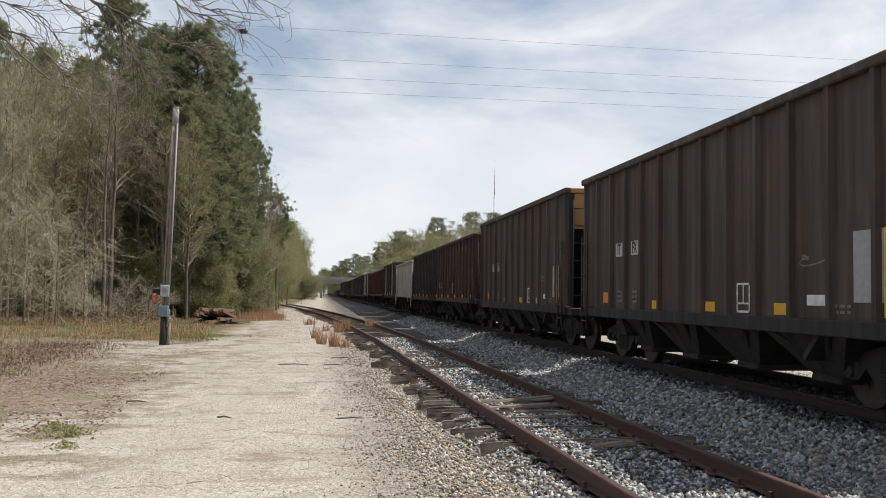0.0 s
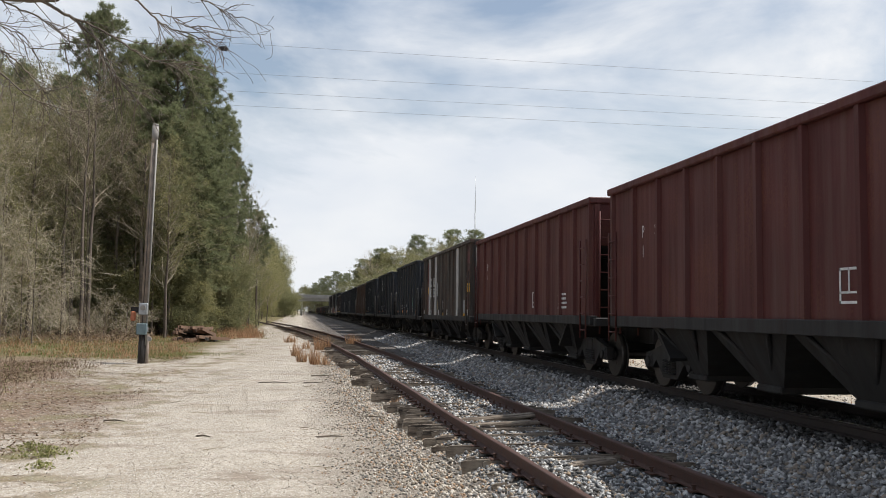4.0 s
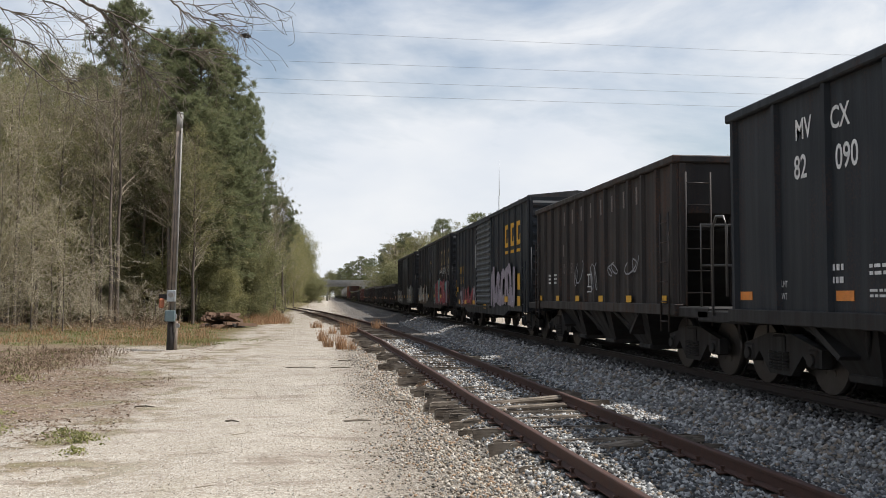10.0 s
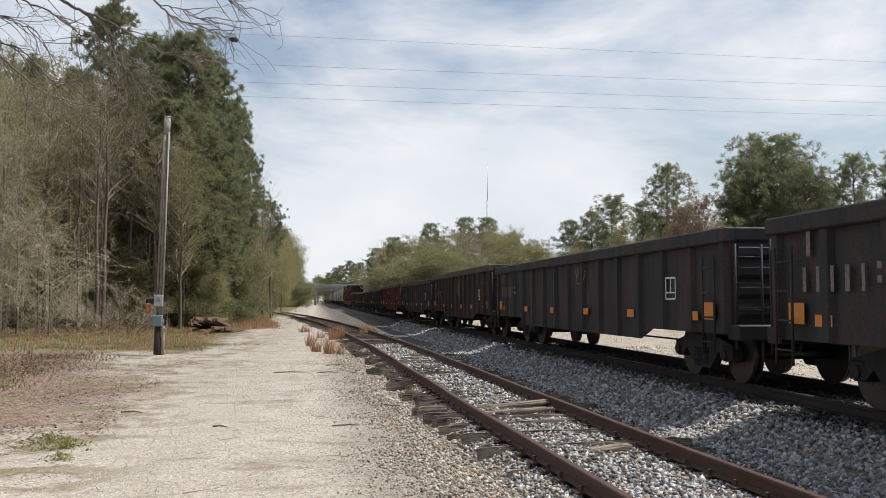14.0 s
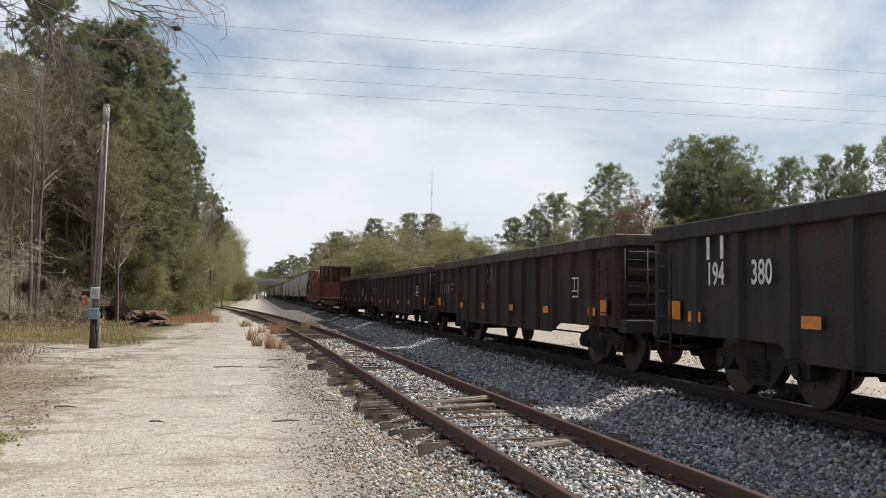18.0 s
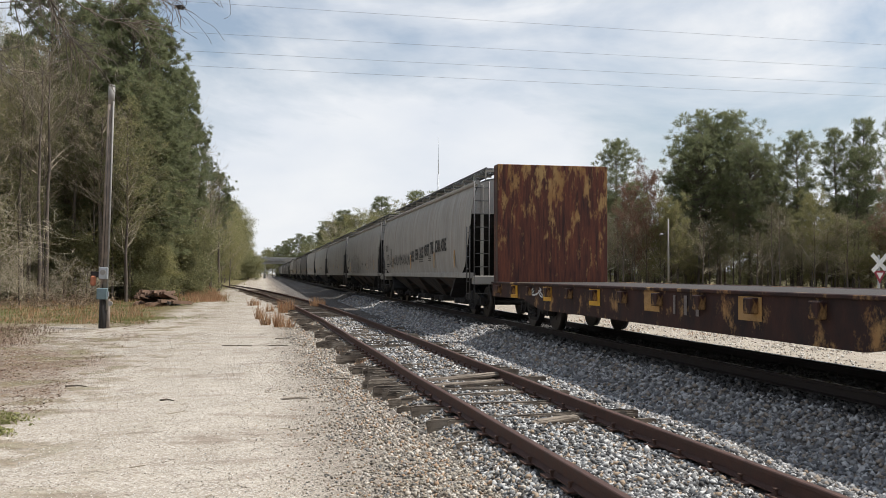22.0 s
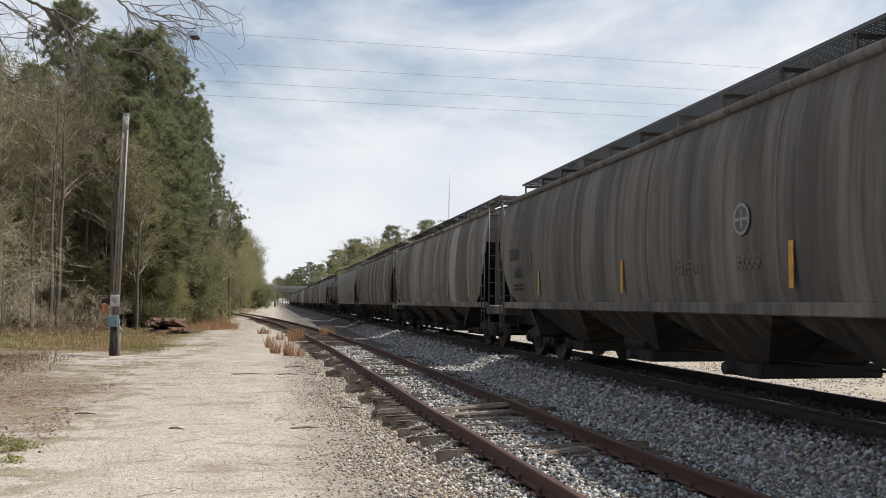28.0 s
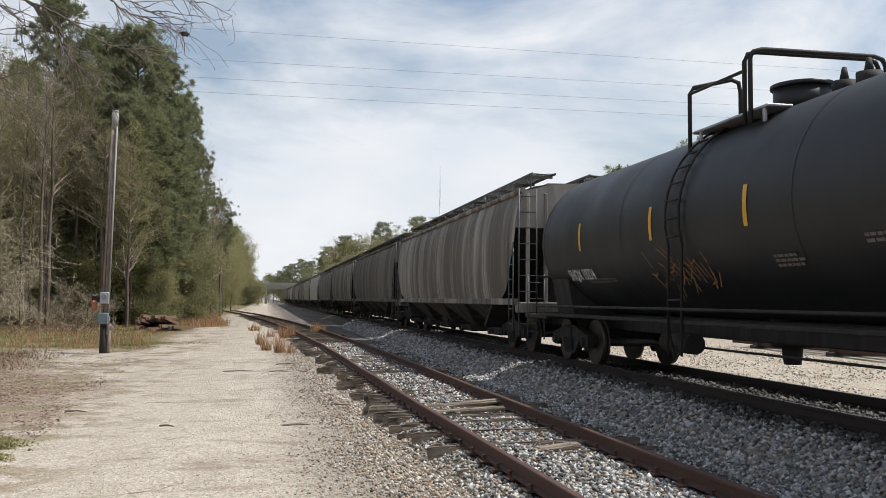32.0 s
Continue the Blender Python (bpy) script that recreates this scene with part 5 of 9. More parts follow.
def seam(sg):
    s = Shape()
    for (x0, z0), (x1, z1) in zip(SHELL, SHELL[1:]):
        s.add([(sg * (x0 + 0.004), -0.02, z0), (sg * (x0 + 0.004), 0.02, z0), (sg * (x1 + 0.004), 0.02, z1), (sg * (x1 + 0.004), -0.02, z1)], [(0, 1, 2, 3) if sg > 0 else (3, 2, 1, 0)])
    return s


def hop_roof(L):
    pr = [(-1.36, 3.96), (-1.1, 4.06), (-0.7, 4.13), (0, 4.18), (0.7, 4.13), (1.1, 4.06), (1.36, 3.96)]
    s = Shape()
    vs = [(x, y, z) for y in (-L, L) for x, z in pr]
    n = len(pr)
    return s.add(vs, [(i, i + 1, n + i + 1, n + i) for i in range(n - 1)], True)


def walk_grid(sg, L):
    """Running board: frame angles, cross bars and a diamond mesh tipped towards the edge."""
    s = Shape()
    x0, x1, z = 0.45, 1.05, 4.44
    n = int((2 * L - 0.6) / 0.06)
    for i in range(n):
        y = -L + 0.3 + i * 0.06
        for a, b in ((0, 0.27), (0.27, 0)):
            s.add([(sg * x0, y + a, z), (sg * x0, y + a + 0.045, z), (sg * x1, y + b + 0.045, z), (sg * x1, y + b, z)], [(0, 1, 2, 3)])
    return s


def tank_car(near, far, paintm, label):
    car = start_car("tank_car", label, "tank car", near, far)
    L = (far - near) / 2
    R, zc = 1.5, 2.53
    running_gear(car, L + 0.75, L - 1.2)

    def shell():
        n, s = 40, Shape()
        prof = [(-L, 0.0), (-L + 0.02, 0.5), (-L + 0.1, 0.95), (-L + 0.25, 1.28), (-L + 0.5, 1.46), (-L + 0.75, R), (L - 0.75, R), (L - 0.5, 1.46), (L - 0.25, 1.28), (L - 0.1, 0.95), (L - 0.02, 0.5), (L, 0.0)]
        vs = [(r * math.cos(6.2832 * i / n), y, zc + r * math.sin(6.2832 * i / n)) for y, r in prof for i in range(n)]
        fs = [(j * n + i, j * n + (i + 1) % n, (j + 1) * n + (i + 1) % n, (j + 1) * n + i) for j in range(len(prof) - 1) for i in range(n)]
        return s.add(vs, fs, True)

    part("tank_shell", shell(), paintm, car)
    for y in (-L + 0.75, -2.6, 2.6, L - 0.75):
        part("weld_band", cached(("weld_band", R), lambda: Shape().add([(1.504 * math.cos(6.2832 * i / 40), d, zc + 1.504 * math.sin(6.2832 * i / 40)) for d in (-0.025, 0.025) for i in range(40)], [(i, (i + 1) % 40, 40 + (i + 1) % 40, 40 + i) for i in range(40)], True)), paintm, car, at=(0, y, 0))
    for sg in (-1, 1):
        part("saddle", cached(("saddle", sg), lambda: Shape().prism([(-1.2, 0.95), (1.2, 0.95), (1.35, 1.75), (0.9, 1.35), (0, 1.1), (-0.9, 1.35), (-1.35, 1.75)], -0.5, 0.5, "y")), M_STEEL, car, at=(0, sg * (L - 1.4), 0))
        part("side_walk", cached(("side_walk", sg, round(L, 1)), lambda: Shape().cbox(*sorted((sg * 1.2, sg * 1.5)), -L + 0.2, L - 0.2, 0.96, 1.02, 0.01)), M_STEEL, car)
        part("handrail", cached(("tank_rail", sg, round(L, 1)), lambda: Shape().rod((sg * 1.56, -L + 0.4, 1.18), (sg * 1.56, L - 0.4, 1.18), 0.025, 0.025, 6)), M_STEEL, car)
        part("end_handrail", cached(("tank_erail", sg, round(L, 1)), lambda: Shape().pipe([(-1.3, sg * (L + 0.45), 0.95), (-1.3, sg * (L + 0.45), 1.85), (1.3, sg * (L + 0.45), 1.85), (1.3, sg * (L + 0.45), 0.95)], 0.022)), M_STEEL, car)
        part("end_platform", cached(("tank_plat", sg, round(L, 1)), lambda: Shape().cbox(-1.5, 1.5, *sorted((sg * (L - 0.9), sg * (L + 0.75))), 0.9, 1.0, 0.02)), M_STEEL, car)
        part("end_ladder", cached(("tank_ladder", sg, round(L, 1)), lambda: ladder_shape(-1.5, -1.1, sg * (L + 0.5), 0.4, 1.9, "y", 4)), M_GRAB, car)
    # manway, valves and their platform
    plat = part("top_platform", Shape().cbox(-1.0, -0.62, -1.3, 0.85, 3.88, 3.92, 0.01).cbox(-0.98, -0.94, -1.2, -1.14, 3.7, 3.9, 0.005).cbox(-0.98, -0.94, 0.6, 0.66, 3.7, 3.9, 0.005), M_GALV, car, "galvanised top platform")
    part("top_platform", Shape().cbox(0.62, 1.0, -1.3, 0.85, 3.88, 3.92, 0.01).cbox(0.94, 0.98, -1.2, -1.14, 3.7, 3.9, 0.005).cbox(0.94, 0.98, 0.6, 0.66, 3.7, 3.9, 0.005), M_GALV, car, "galvanised top platform")
    part("manway", Shape().disc((0, -0.55, 4.15), 0.4, 0.36, "z", 24).disc((0, -0.55, 4.35), 0.44, 0.05, "z", 24), paintm, plat)
    for y in (-1.5, -2.0, -2.6, -3.3):
        part("valve", Shape().disc((0, y, 4.1), 0.16, 0.22, "z", 12).rod((0, y, 4.2), (0, y, 4.4), 0.07, 0.03, 8), M_STEEL, plat)
    for y in (-0.95, -0.8):
        part("guard_rail", Shape().pipe([(-1.04, y, 3.72), (-1.04, y, 4.6), (-0.99, y, 4.7), (-0.86, y, 4.74), (0.86, y, 4.74), (0.99, y, 4.7), (1.04, y, 4.6), (1.04, y, 3.72)], 0.032, 8), M_STEEL, plat)
    part("guard_rail", Shape().pipe([(-1.06, 0.8, 3.6), (-1.06, 0.8, 4.5), (-1.0, 0.8, 4.6), (-0.4, 0.72, 4.74), (-0.28, 0.72, 4.7), (-0.25, 0.72, 4.55), (-0.25, 0.72, 3.9)], 0.032, 8), M_STEEL, plat)
    part("guard_rail", Shape().pipe([(-1.06, 0.8, 4.5), (-1.06, -0.8, 4.46)], 0.024, 8), M_STEEL, plat)

    def shell_ladder():
        s = Shape()
        pts = []
        for a in range(95, 196, 10):
            q = radians(a)
            pts.append((1.56 * math.cos(q), zc + 1.56 * math.sin(q)))
        pts.append((-1.52, 0.5))
        for y in (0.2, 0.65):
            s.pipe([(x, y, z) for x, z in pts], 0.02, 6)
        for (x, z), (x2, z2) in zip(pts, pts[1:]):
            s.rod(((x + x2) / 2, 0.2, (z + z2) / 2), ((x + x2) / 2, 0.65, (z + z2) / 2), 0.016, 0.016, 6)
        return s
    part("shell_ladder", shell_ladder(), M_STEEL, car)
    part("bottom_valve", Shape().disc((0, -0.2, 0.85), 0.3, 0.4, "z", 16).rod((0, -0.2, 0.4), (0, -0.2, 0.7), 0.12, 0.16, 10), M_STEEL, car)
    part("chain", Shape().pipe([(-1.3, 0.6, 0.95), (-1.28, 0.75, 0.5), (-1.28, 0.95, 0.42), (-1.3, 1.1, 0.9)], 0.02, 6), M_STEEL, car)
    for d in (3.03, 6.32, 9.22, 12.4):
        q = Shape()
        for i in range(6):
            a0, a1 = radians(170 + i * 3.4), radians(170 + (i + 1) * 3.4)
            q.add([(1.507 * math.cos(b), yy, zc + 1.507 * math.sin(b)) for b in (a0, a1) for yy in (-0.05, 0.05)], [(0, 1, 3, 2)])
        part("reflector", q, M_YELLOW, car, "yellow reflector strip", at=(0, L - d, 0))

    def on_shell(y, down):
        a = radians(down)
        return Matrix.Translation((-1.512 * math.cos(a), y, zc - 1.512 * math.sin(a))) @ pose(0, 0, 0, 0, -down, 0) @ pose(0, 0, 0, 90, 0, -90)

    part("lettering", text_mesh("SHQX 10224", 0.34, 0.004), M_WHITE, car, at=on_shell(L - 2.7, 29) @ Matrix.Diagonal((0.75, 1, 1, 1)))
    for d, down, w_, h_, n_, mt in ((3.6, 36, 1.3, 0.12, 2, M_FADEINK), (12.2, 24, 1.5, 0.14, 2, M_FADED), (9.9, 32, 0.5, 0.2, 3, M_FADED)):
        r = random.Random(d)
        q = Shape()
        for k_ in range(n_):
            u = -w_ / 2
            while u < w_ / 2:
                l = r.uniform(0.06, 0.16)
                q.box(u, u + l * 0.8, k_ * h_ / n_, (k_ + 0.55) * h_ / n_, 0, 0.004)
                u += l
        part("stencil", q, mt, car, at=on_shell(L - d, down))["kind"] = "stuff"
    q = Shape()
    r = random.Random(17)
    for k_ in range(46):
        a, b = r.uniform(-1.0, 1.0), r.uniform(-0.28, 0.28)
        stroke(q, a, b, a + r.uniform(-0.2, 0.2), b + r.uniform(-0.34, 0.34), 0.022, 0.003 + 0.0004 * k_)
    part("graffiti", q, M_RUSTSPRAY, car, "thin rusty-orange scrawl", at=on_shell(L - 7.0, 33))["kind"] = "stuff"
    return car, L


# paints of the rolling stock
M_ROOF = paint("box_car_roof", (0.05, 0.05, 0.052), 0.3, 0.3, 0.2, 0.6)
M_GRATE = simple("roof_walk_grating", (0.1, 0.103, 0.108), 0.6, 0.3, 0.2, 8, 0.05)
# chutes of the covered hoppers, far darker than their bodies
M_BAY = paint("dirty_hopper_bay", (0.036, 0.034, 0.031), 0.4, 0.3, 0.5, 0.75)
M_BULKBACK = paint("bulkhead_back", (0.05, 0.022, 0.018), 0.6, 0.3, 0.3, 0.7)
M_WHITEPOST = paint("white_post_paint", (0.55, 0.53, 0.5), 0.2, 0.3, 0.35, 0.6)
P_BROWN = paint("brown_car_paint", (0.056, 0.042, 0.034), 0.35, 0.2, 0.35, 0.6, seed=1.0)
P_TAN = paint("tan_brown_car_paint", (0.075, 0.048, 0.036), 0.3, 0.25, 0.3, 0.6, seed=2.0)
P_YELLOWEND = paint("ochre_end_paint", (0.42, 0.24, 0.08), 0.3, 0.25, 0.3, 0.6)
P_RED = paint("oxide_red_car_paint", (0.085, 0.019, 0.0165), 0.35, 0.12, 0.35, 0.6, seed=3.0)
P_MAROON = paint("maroon_car_paint", (0.038, 0.0145, 0.0125), 0.4, 0.2, 0.35, 0.65, seed=4.0)
P_BLACK = paint("black_car_paint", (0.0185, 0.0225, 0.027), 0.15, 0.05, 0.1, 0.6, dustcol=(0.12, 0.1, 0.085), seed=5.0)
# faded black of whole cars; on brown hopper ends it paints in their shade
P_BLACK2 = paint("faded_black_car_paint", (0.03, 0.026, 0.024), 0.3, 0.2, 0.2, 0.65, dustcol=(0.14, 0.11, 0.09), seed=6.0)
P_GREY = paint("light_grey_car_paint", (0.5, 0.47, 0.42), 0.25, 0.3, 0.3, 0.6, seed=7.0)
P_STRIPE = paint("dark_brown_car_paint", (0.047, 0.038, 0.032), 0.35, 0.3, 0.3, 0.6, seed=8.0)
P_GONBLACK = paint("gondola_black_paint", (0.026, 0.025, 0.0255), 0.3, 0.12, 0.15, 0.65, dustcol=(0.12, 0.1, 0.085), seed=9.0)
P_GONRED = paint("gondola_brown_red_paint", (0.018, 0.013, 0.012), 0.4, 0.12, 0.2, 0.65, dustcol=(0.11, 0.075, 0.06), seed=10.0)
P_DECKRED = paint("red_flat_car_paint", (0.1, 0.0165, 0.018), 0.4, 0.12, 0.12, 0.6, seed=11.0)
# sill in a darker red than the bulkheads
P_SILLRED = paint("grimy_red_sill_paint", (0.05, 0.0125, 0.0125), 0.5, 0.12, 0.35, 0.65, seed=21.0)
P_BOXWORN = paint("worn_black_box_car_paint", (0.0185, 0.0195, 0.0215), 0.2, 0.08, 0.2, 0.65, dustcol=(0.1, 0.075, 0.06), seed=22.0)
P_REDWORN = paint("worn_red_panel_paint", (0.055, 0.018, 0.018), 0.4, 0.15, 0.35, 0.6, seed=19.0)
P_REDFADE = paint("faded_red_patch_paint", (0.13, 0.045, 0.045), 0.3, 0.2, 0.35, 0.6, seed=20.0)
P_DECKYEL = rust_eaten("rusty_yellow_flat_car_paint", 0.365, 0.0, 0.3)
P_RUSTY = rust_eaten("rust_eaten_yellow_bulkhead")
P_HOP = paint("pale_grey_hopper_paint", (0.35, 0.333, 0.3), 0.2, 0.35, 0.14, 0.6, dustcol=(0.33, 0.28, 0.21), seed=14.0)
P_HOPDIRT = paint("streaked_grey_hopper_paint", (0.37, 0.345, 0.305), 0.2, 0.25, 0.4, 0.65, dustcol=(0.25, 0.205, 0.16), seed=15.0, runs=(0.09, 0.079, 0.068))
P_HOPDARK = paint("grimy_hopper_paint", (0.2, 0.182, 0.16), 0.2, 0.25, 0.15, 0.7, dustcol=(0.24, 0.21, 0.18), seed=16.0, runs=(0.075, 0.068, 0.06))
P_TANK = simple("black_tank_paint", (0.0125, 0.0135, 0.015), 0.52, 0, 0.2, 0.7, 0.02)
SIDE = -W - 0.004
SHEET = -W + 0.066


def brown_hopper(near, far, mat, code=True):
    car, L = open_hopper(near, far, 3.95, mat, "brown open-top coal hopper with pale end panels", 14, end_mat=P_YELLOWEND, bays=4, chord_mat=P_STRIPE)
    for d in (4.35, 6.65, 8.8):
        panel(car, "reflector", 0.34, 0.15, L - d, 1.18, SHEET, M_YELLOW)
    for w_, d in (("IT", 2.35), ("FX", 3.25)):
        panel(car, "number_plate", 0.4, 0.27, L - d, 2.25, SHEET, M_PLATEWHITE, "pale plate with black code")
        lettering(car, w_, 0.3, L - d, 2.25, SHEET - 0.008, M_BLACKINK, 0.012)
    for d in (2.4, 3.25):
        panel(car, "number_plate", 0.26, 0.24, L - d, 1.32, SHEET, M_FADED)
        bars(car, L - d, 1.32, SHEET - 0.008, 0.2, 0.18, 2, M_BLACKINK, 3)
    panel(car, "reflector", 0.32, 0.22, L - 1.5, 1.29, SHEET, M_ORANGE)
    frame_sign(car, 0.4, 0.42, L - 7.75, 1.32, SHEET)
    panel(car, "placard", 0.62, 0.8, L - 10.75, 1.68, SHEET, M_GREYSIGN, "blank grey placard")
    panel(car, "placard", 0.5, 0.13, L - 9.7, 1.3, SHEET, M_WHITE)
    panel(car, "reflector", 0.09, 0.95, L - 11.15, 1.6, SIDE, M_YELLOW)
    bars(car, L - 10.2, 1.2, SHEET - 0.003, 0.4, 0.14, 2, M_FADED, 6)
    tag(car, L - 9.7, L - 9.3, 1.7, 1.95, SHEET - 0.003, M_FADED, 7, 0.02)
    return car


def black_hopper(near, far, code, num, mat=None):
    car, L = open_hopper(near, far, 3.98, mat or P_BLACK, "black open-top coal hopper with railed end platforms", 9, end="rail", bays=4, load=True, sill=1.1)
    for w_, d, z, q in ((code, 2.05, 3.4, 0.3), (num, 2.1, 2.98, 0.34)) if code == "CKIX" else ((code[:2], 2.0, 3.4, 0.38), (code[2:], 2.82, 3.4, 0.38), (num[:2], 1.92, 2.92, 0.42), (num[2:], 2.95, 2.92, 0.42)):
        lettering(car, w_, q, L - d, z, SHEET - 0.004, None, 0.006)
    for d in (0.38, 2.86, 4.82, 6.85):
        panel(car, "reflector", 0.36, 0.12, L - d, 1.31, SHEET, M_ORANGE)
    panel(car, "reflector", 0.5, 0.26, -L + 0.42, 1.32, SHEET, M_ORANGE)
    panel(car, "placard", 0.66, 0.48, L - 8.1, 1.82, SHEET, M_GREEN, "green placard with pale lines")
    bars(car, L - 8.1, 1.82, SHEET - 0.008, 0.56, 0.38, 7, M_GREENLINE, 9)
    frame_sign(car, 0.46, 0.34, L - 7.05, 1.64, SHEET)
    lettering(car, "LD LMT", 0.12, L - 1.4, 1.46, SHEET - 0.004)
    lettering(car, "LT WT", 0.12, L - 1.4, 1.3, SHEET - 0.004)
    panel(car, "placard", 0.22, 0.18, L - 4.85, 1.66, SHEET, M_PLATEWHITE)
    for i, (d, z, w_, h_, n_) in enumerate(((8.1, 1.4, 0.7, 0.22, 3), (3.6, 1.6, 0.5, 0.16, 2), (3.6, 1.34, 0.5, 0.12, 2), (5.6, 1.42, 0.5, 0.26, 4), (9.2, 1.18, 0.6, 0.06, 1), (4.85, 1.65, 0.3, 0.14, 2), (2.7, 1.57, 0.3, 0.3, 2))):
        bars(car, L - d, z, SHEET - 0.004, w_, h_, n_, M_WHITE, 20 + i)
    return car


def ringed(car, y, z, r=0.17):
    s = Shape()
    n = 24
    vs = [(q * math.cos(6.2832 * i / n), q * math.sin(6.2832 * i / n), 0.004) for q in (r, r - 0.022) for i in range(n)]
    s.add(vs, [(i, (i + 1) % n, n + (i + 1) % n, n + i) for i in range(n)])
    s.box(-r * 0.5, r * 0.5, -0.012, 0.012, 0, 0.005)
    part("stencil_ring", s, M_WHITE, car, at=sign_pose(SHEET - 0.003, y, z))


def letter_bars(car, n, y0, step, z, h, w, mat, x=SHEET - 0.003, seed=1):
    """The road's name, as plain upright bars."""
    r = random.Random(seed)
    for i in range(n):
        k = r.uniform(0.3, 0.45)
        part("letter_block", Shape().box(-w * k / 2, w * k / 2, -h / 2, h / 2, 0, 0.005), mat, car, at=sign_pose(x, y0 - step * i, z))


def southern_hopper(near, far, mat, faded=False):
    car, L = open_hopper(near, far, 3.72, mat, "old ribbed coal hopper with faded white lettering", 14, bays=3, sill=1.15)
    st = (2 * L - 0.2) / 13
    letter_bars(car, 8, L - 0.1 - st * 3.5, st, 3.24, 0.34, 0.24, M_FADED if faded else M_WHITE)
    letter_bars(car, 2, L - 0.1 - st * 3.4, 0.26, 2.45, 0.3, 0.2, M_FADED if faded else M_WHITE, seed=4)
    for k_ in range(2):
        lettering(car, ("10", "51" if faded else "82")[k_], 0.36, L - 0.1 - st * (3.4 + k_), 1.97, SHEET - 0.004, M_FADED if faded else None)
    reflectors(car, L, 1.25, 6, M_YELLOW)
    frame_sign(car, 0.42, 0.42, 0.2, 1.6, SHEET)
    for i, y in enumerate((L - 1.3, L - 1.9)):
        bars(car, y, 1.75, SHEET - 0.003, 0.3, 0.3, 3, M_WHITE, 60 + i)
    return car


M_FADED = simple("worn_lettering", (0.19, 0.16, 0.145), 0.7, 0, 0.4, 20, 0.02)
M_SPRAYS = [simple("spray_" + n, c, 0.6, 0, 0.3, 9, 0.02) for n, c in (("silver", (0.42, 0.42, 0.41)), ("crimson", (0.3, 0.03, 0.05)), ("lilac", (0.3, 0.26, 0.31)), ("teal", (0.12, 0.32, 0.32)), ("grey", (0.26, 0.26, 0.27)), ("amber", (0.55, 0.3, 0.1)), ("black", (0.02, 0.02, 0.02)), ("white", (0.62, 0.62, 0.6)), ("wine", (0.09, 0.02, 0.026)), ("umber", (0.16, 0.1, 0.06)), ("smoke", (0.15, 0.155, 0.15)))]
SP = dict(zip(("silver", "crimson", "lilac", "teal", "grey", "amber", "black", "white", "wine", "umber", "smoke"), M_SPRAYS))


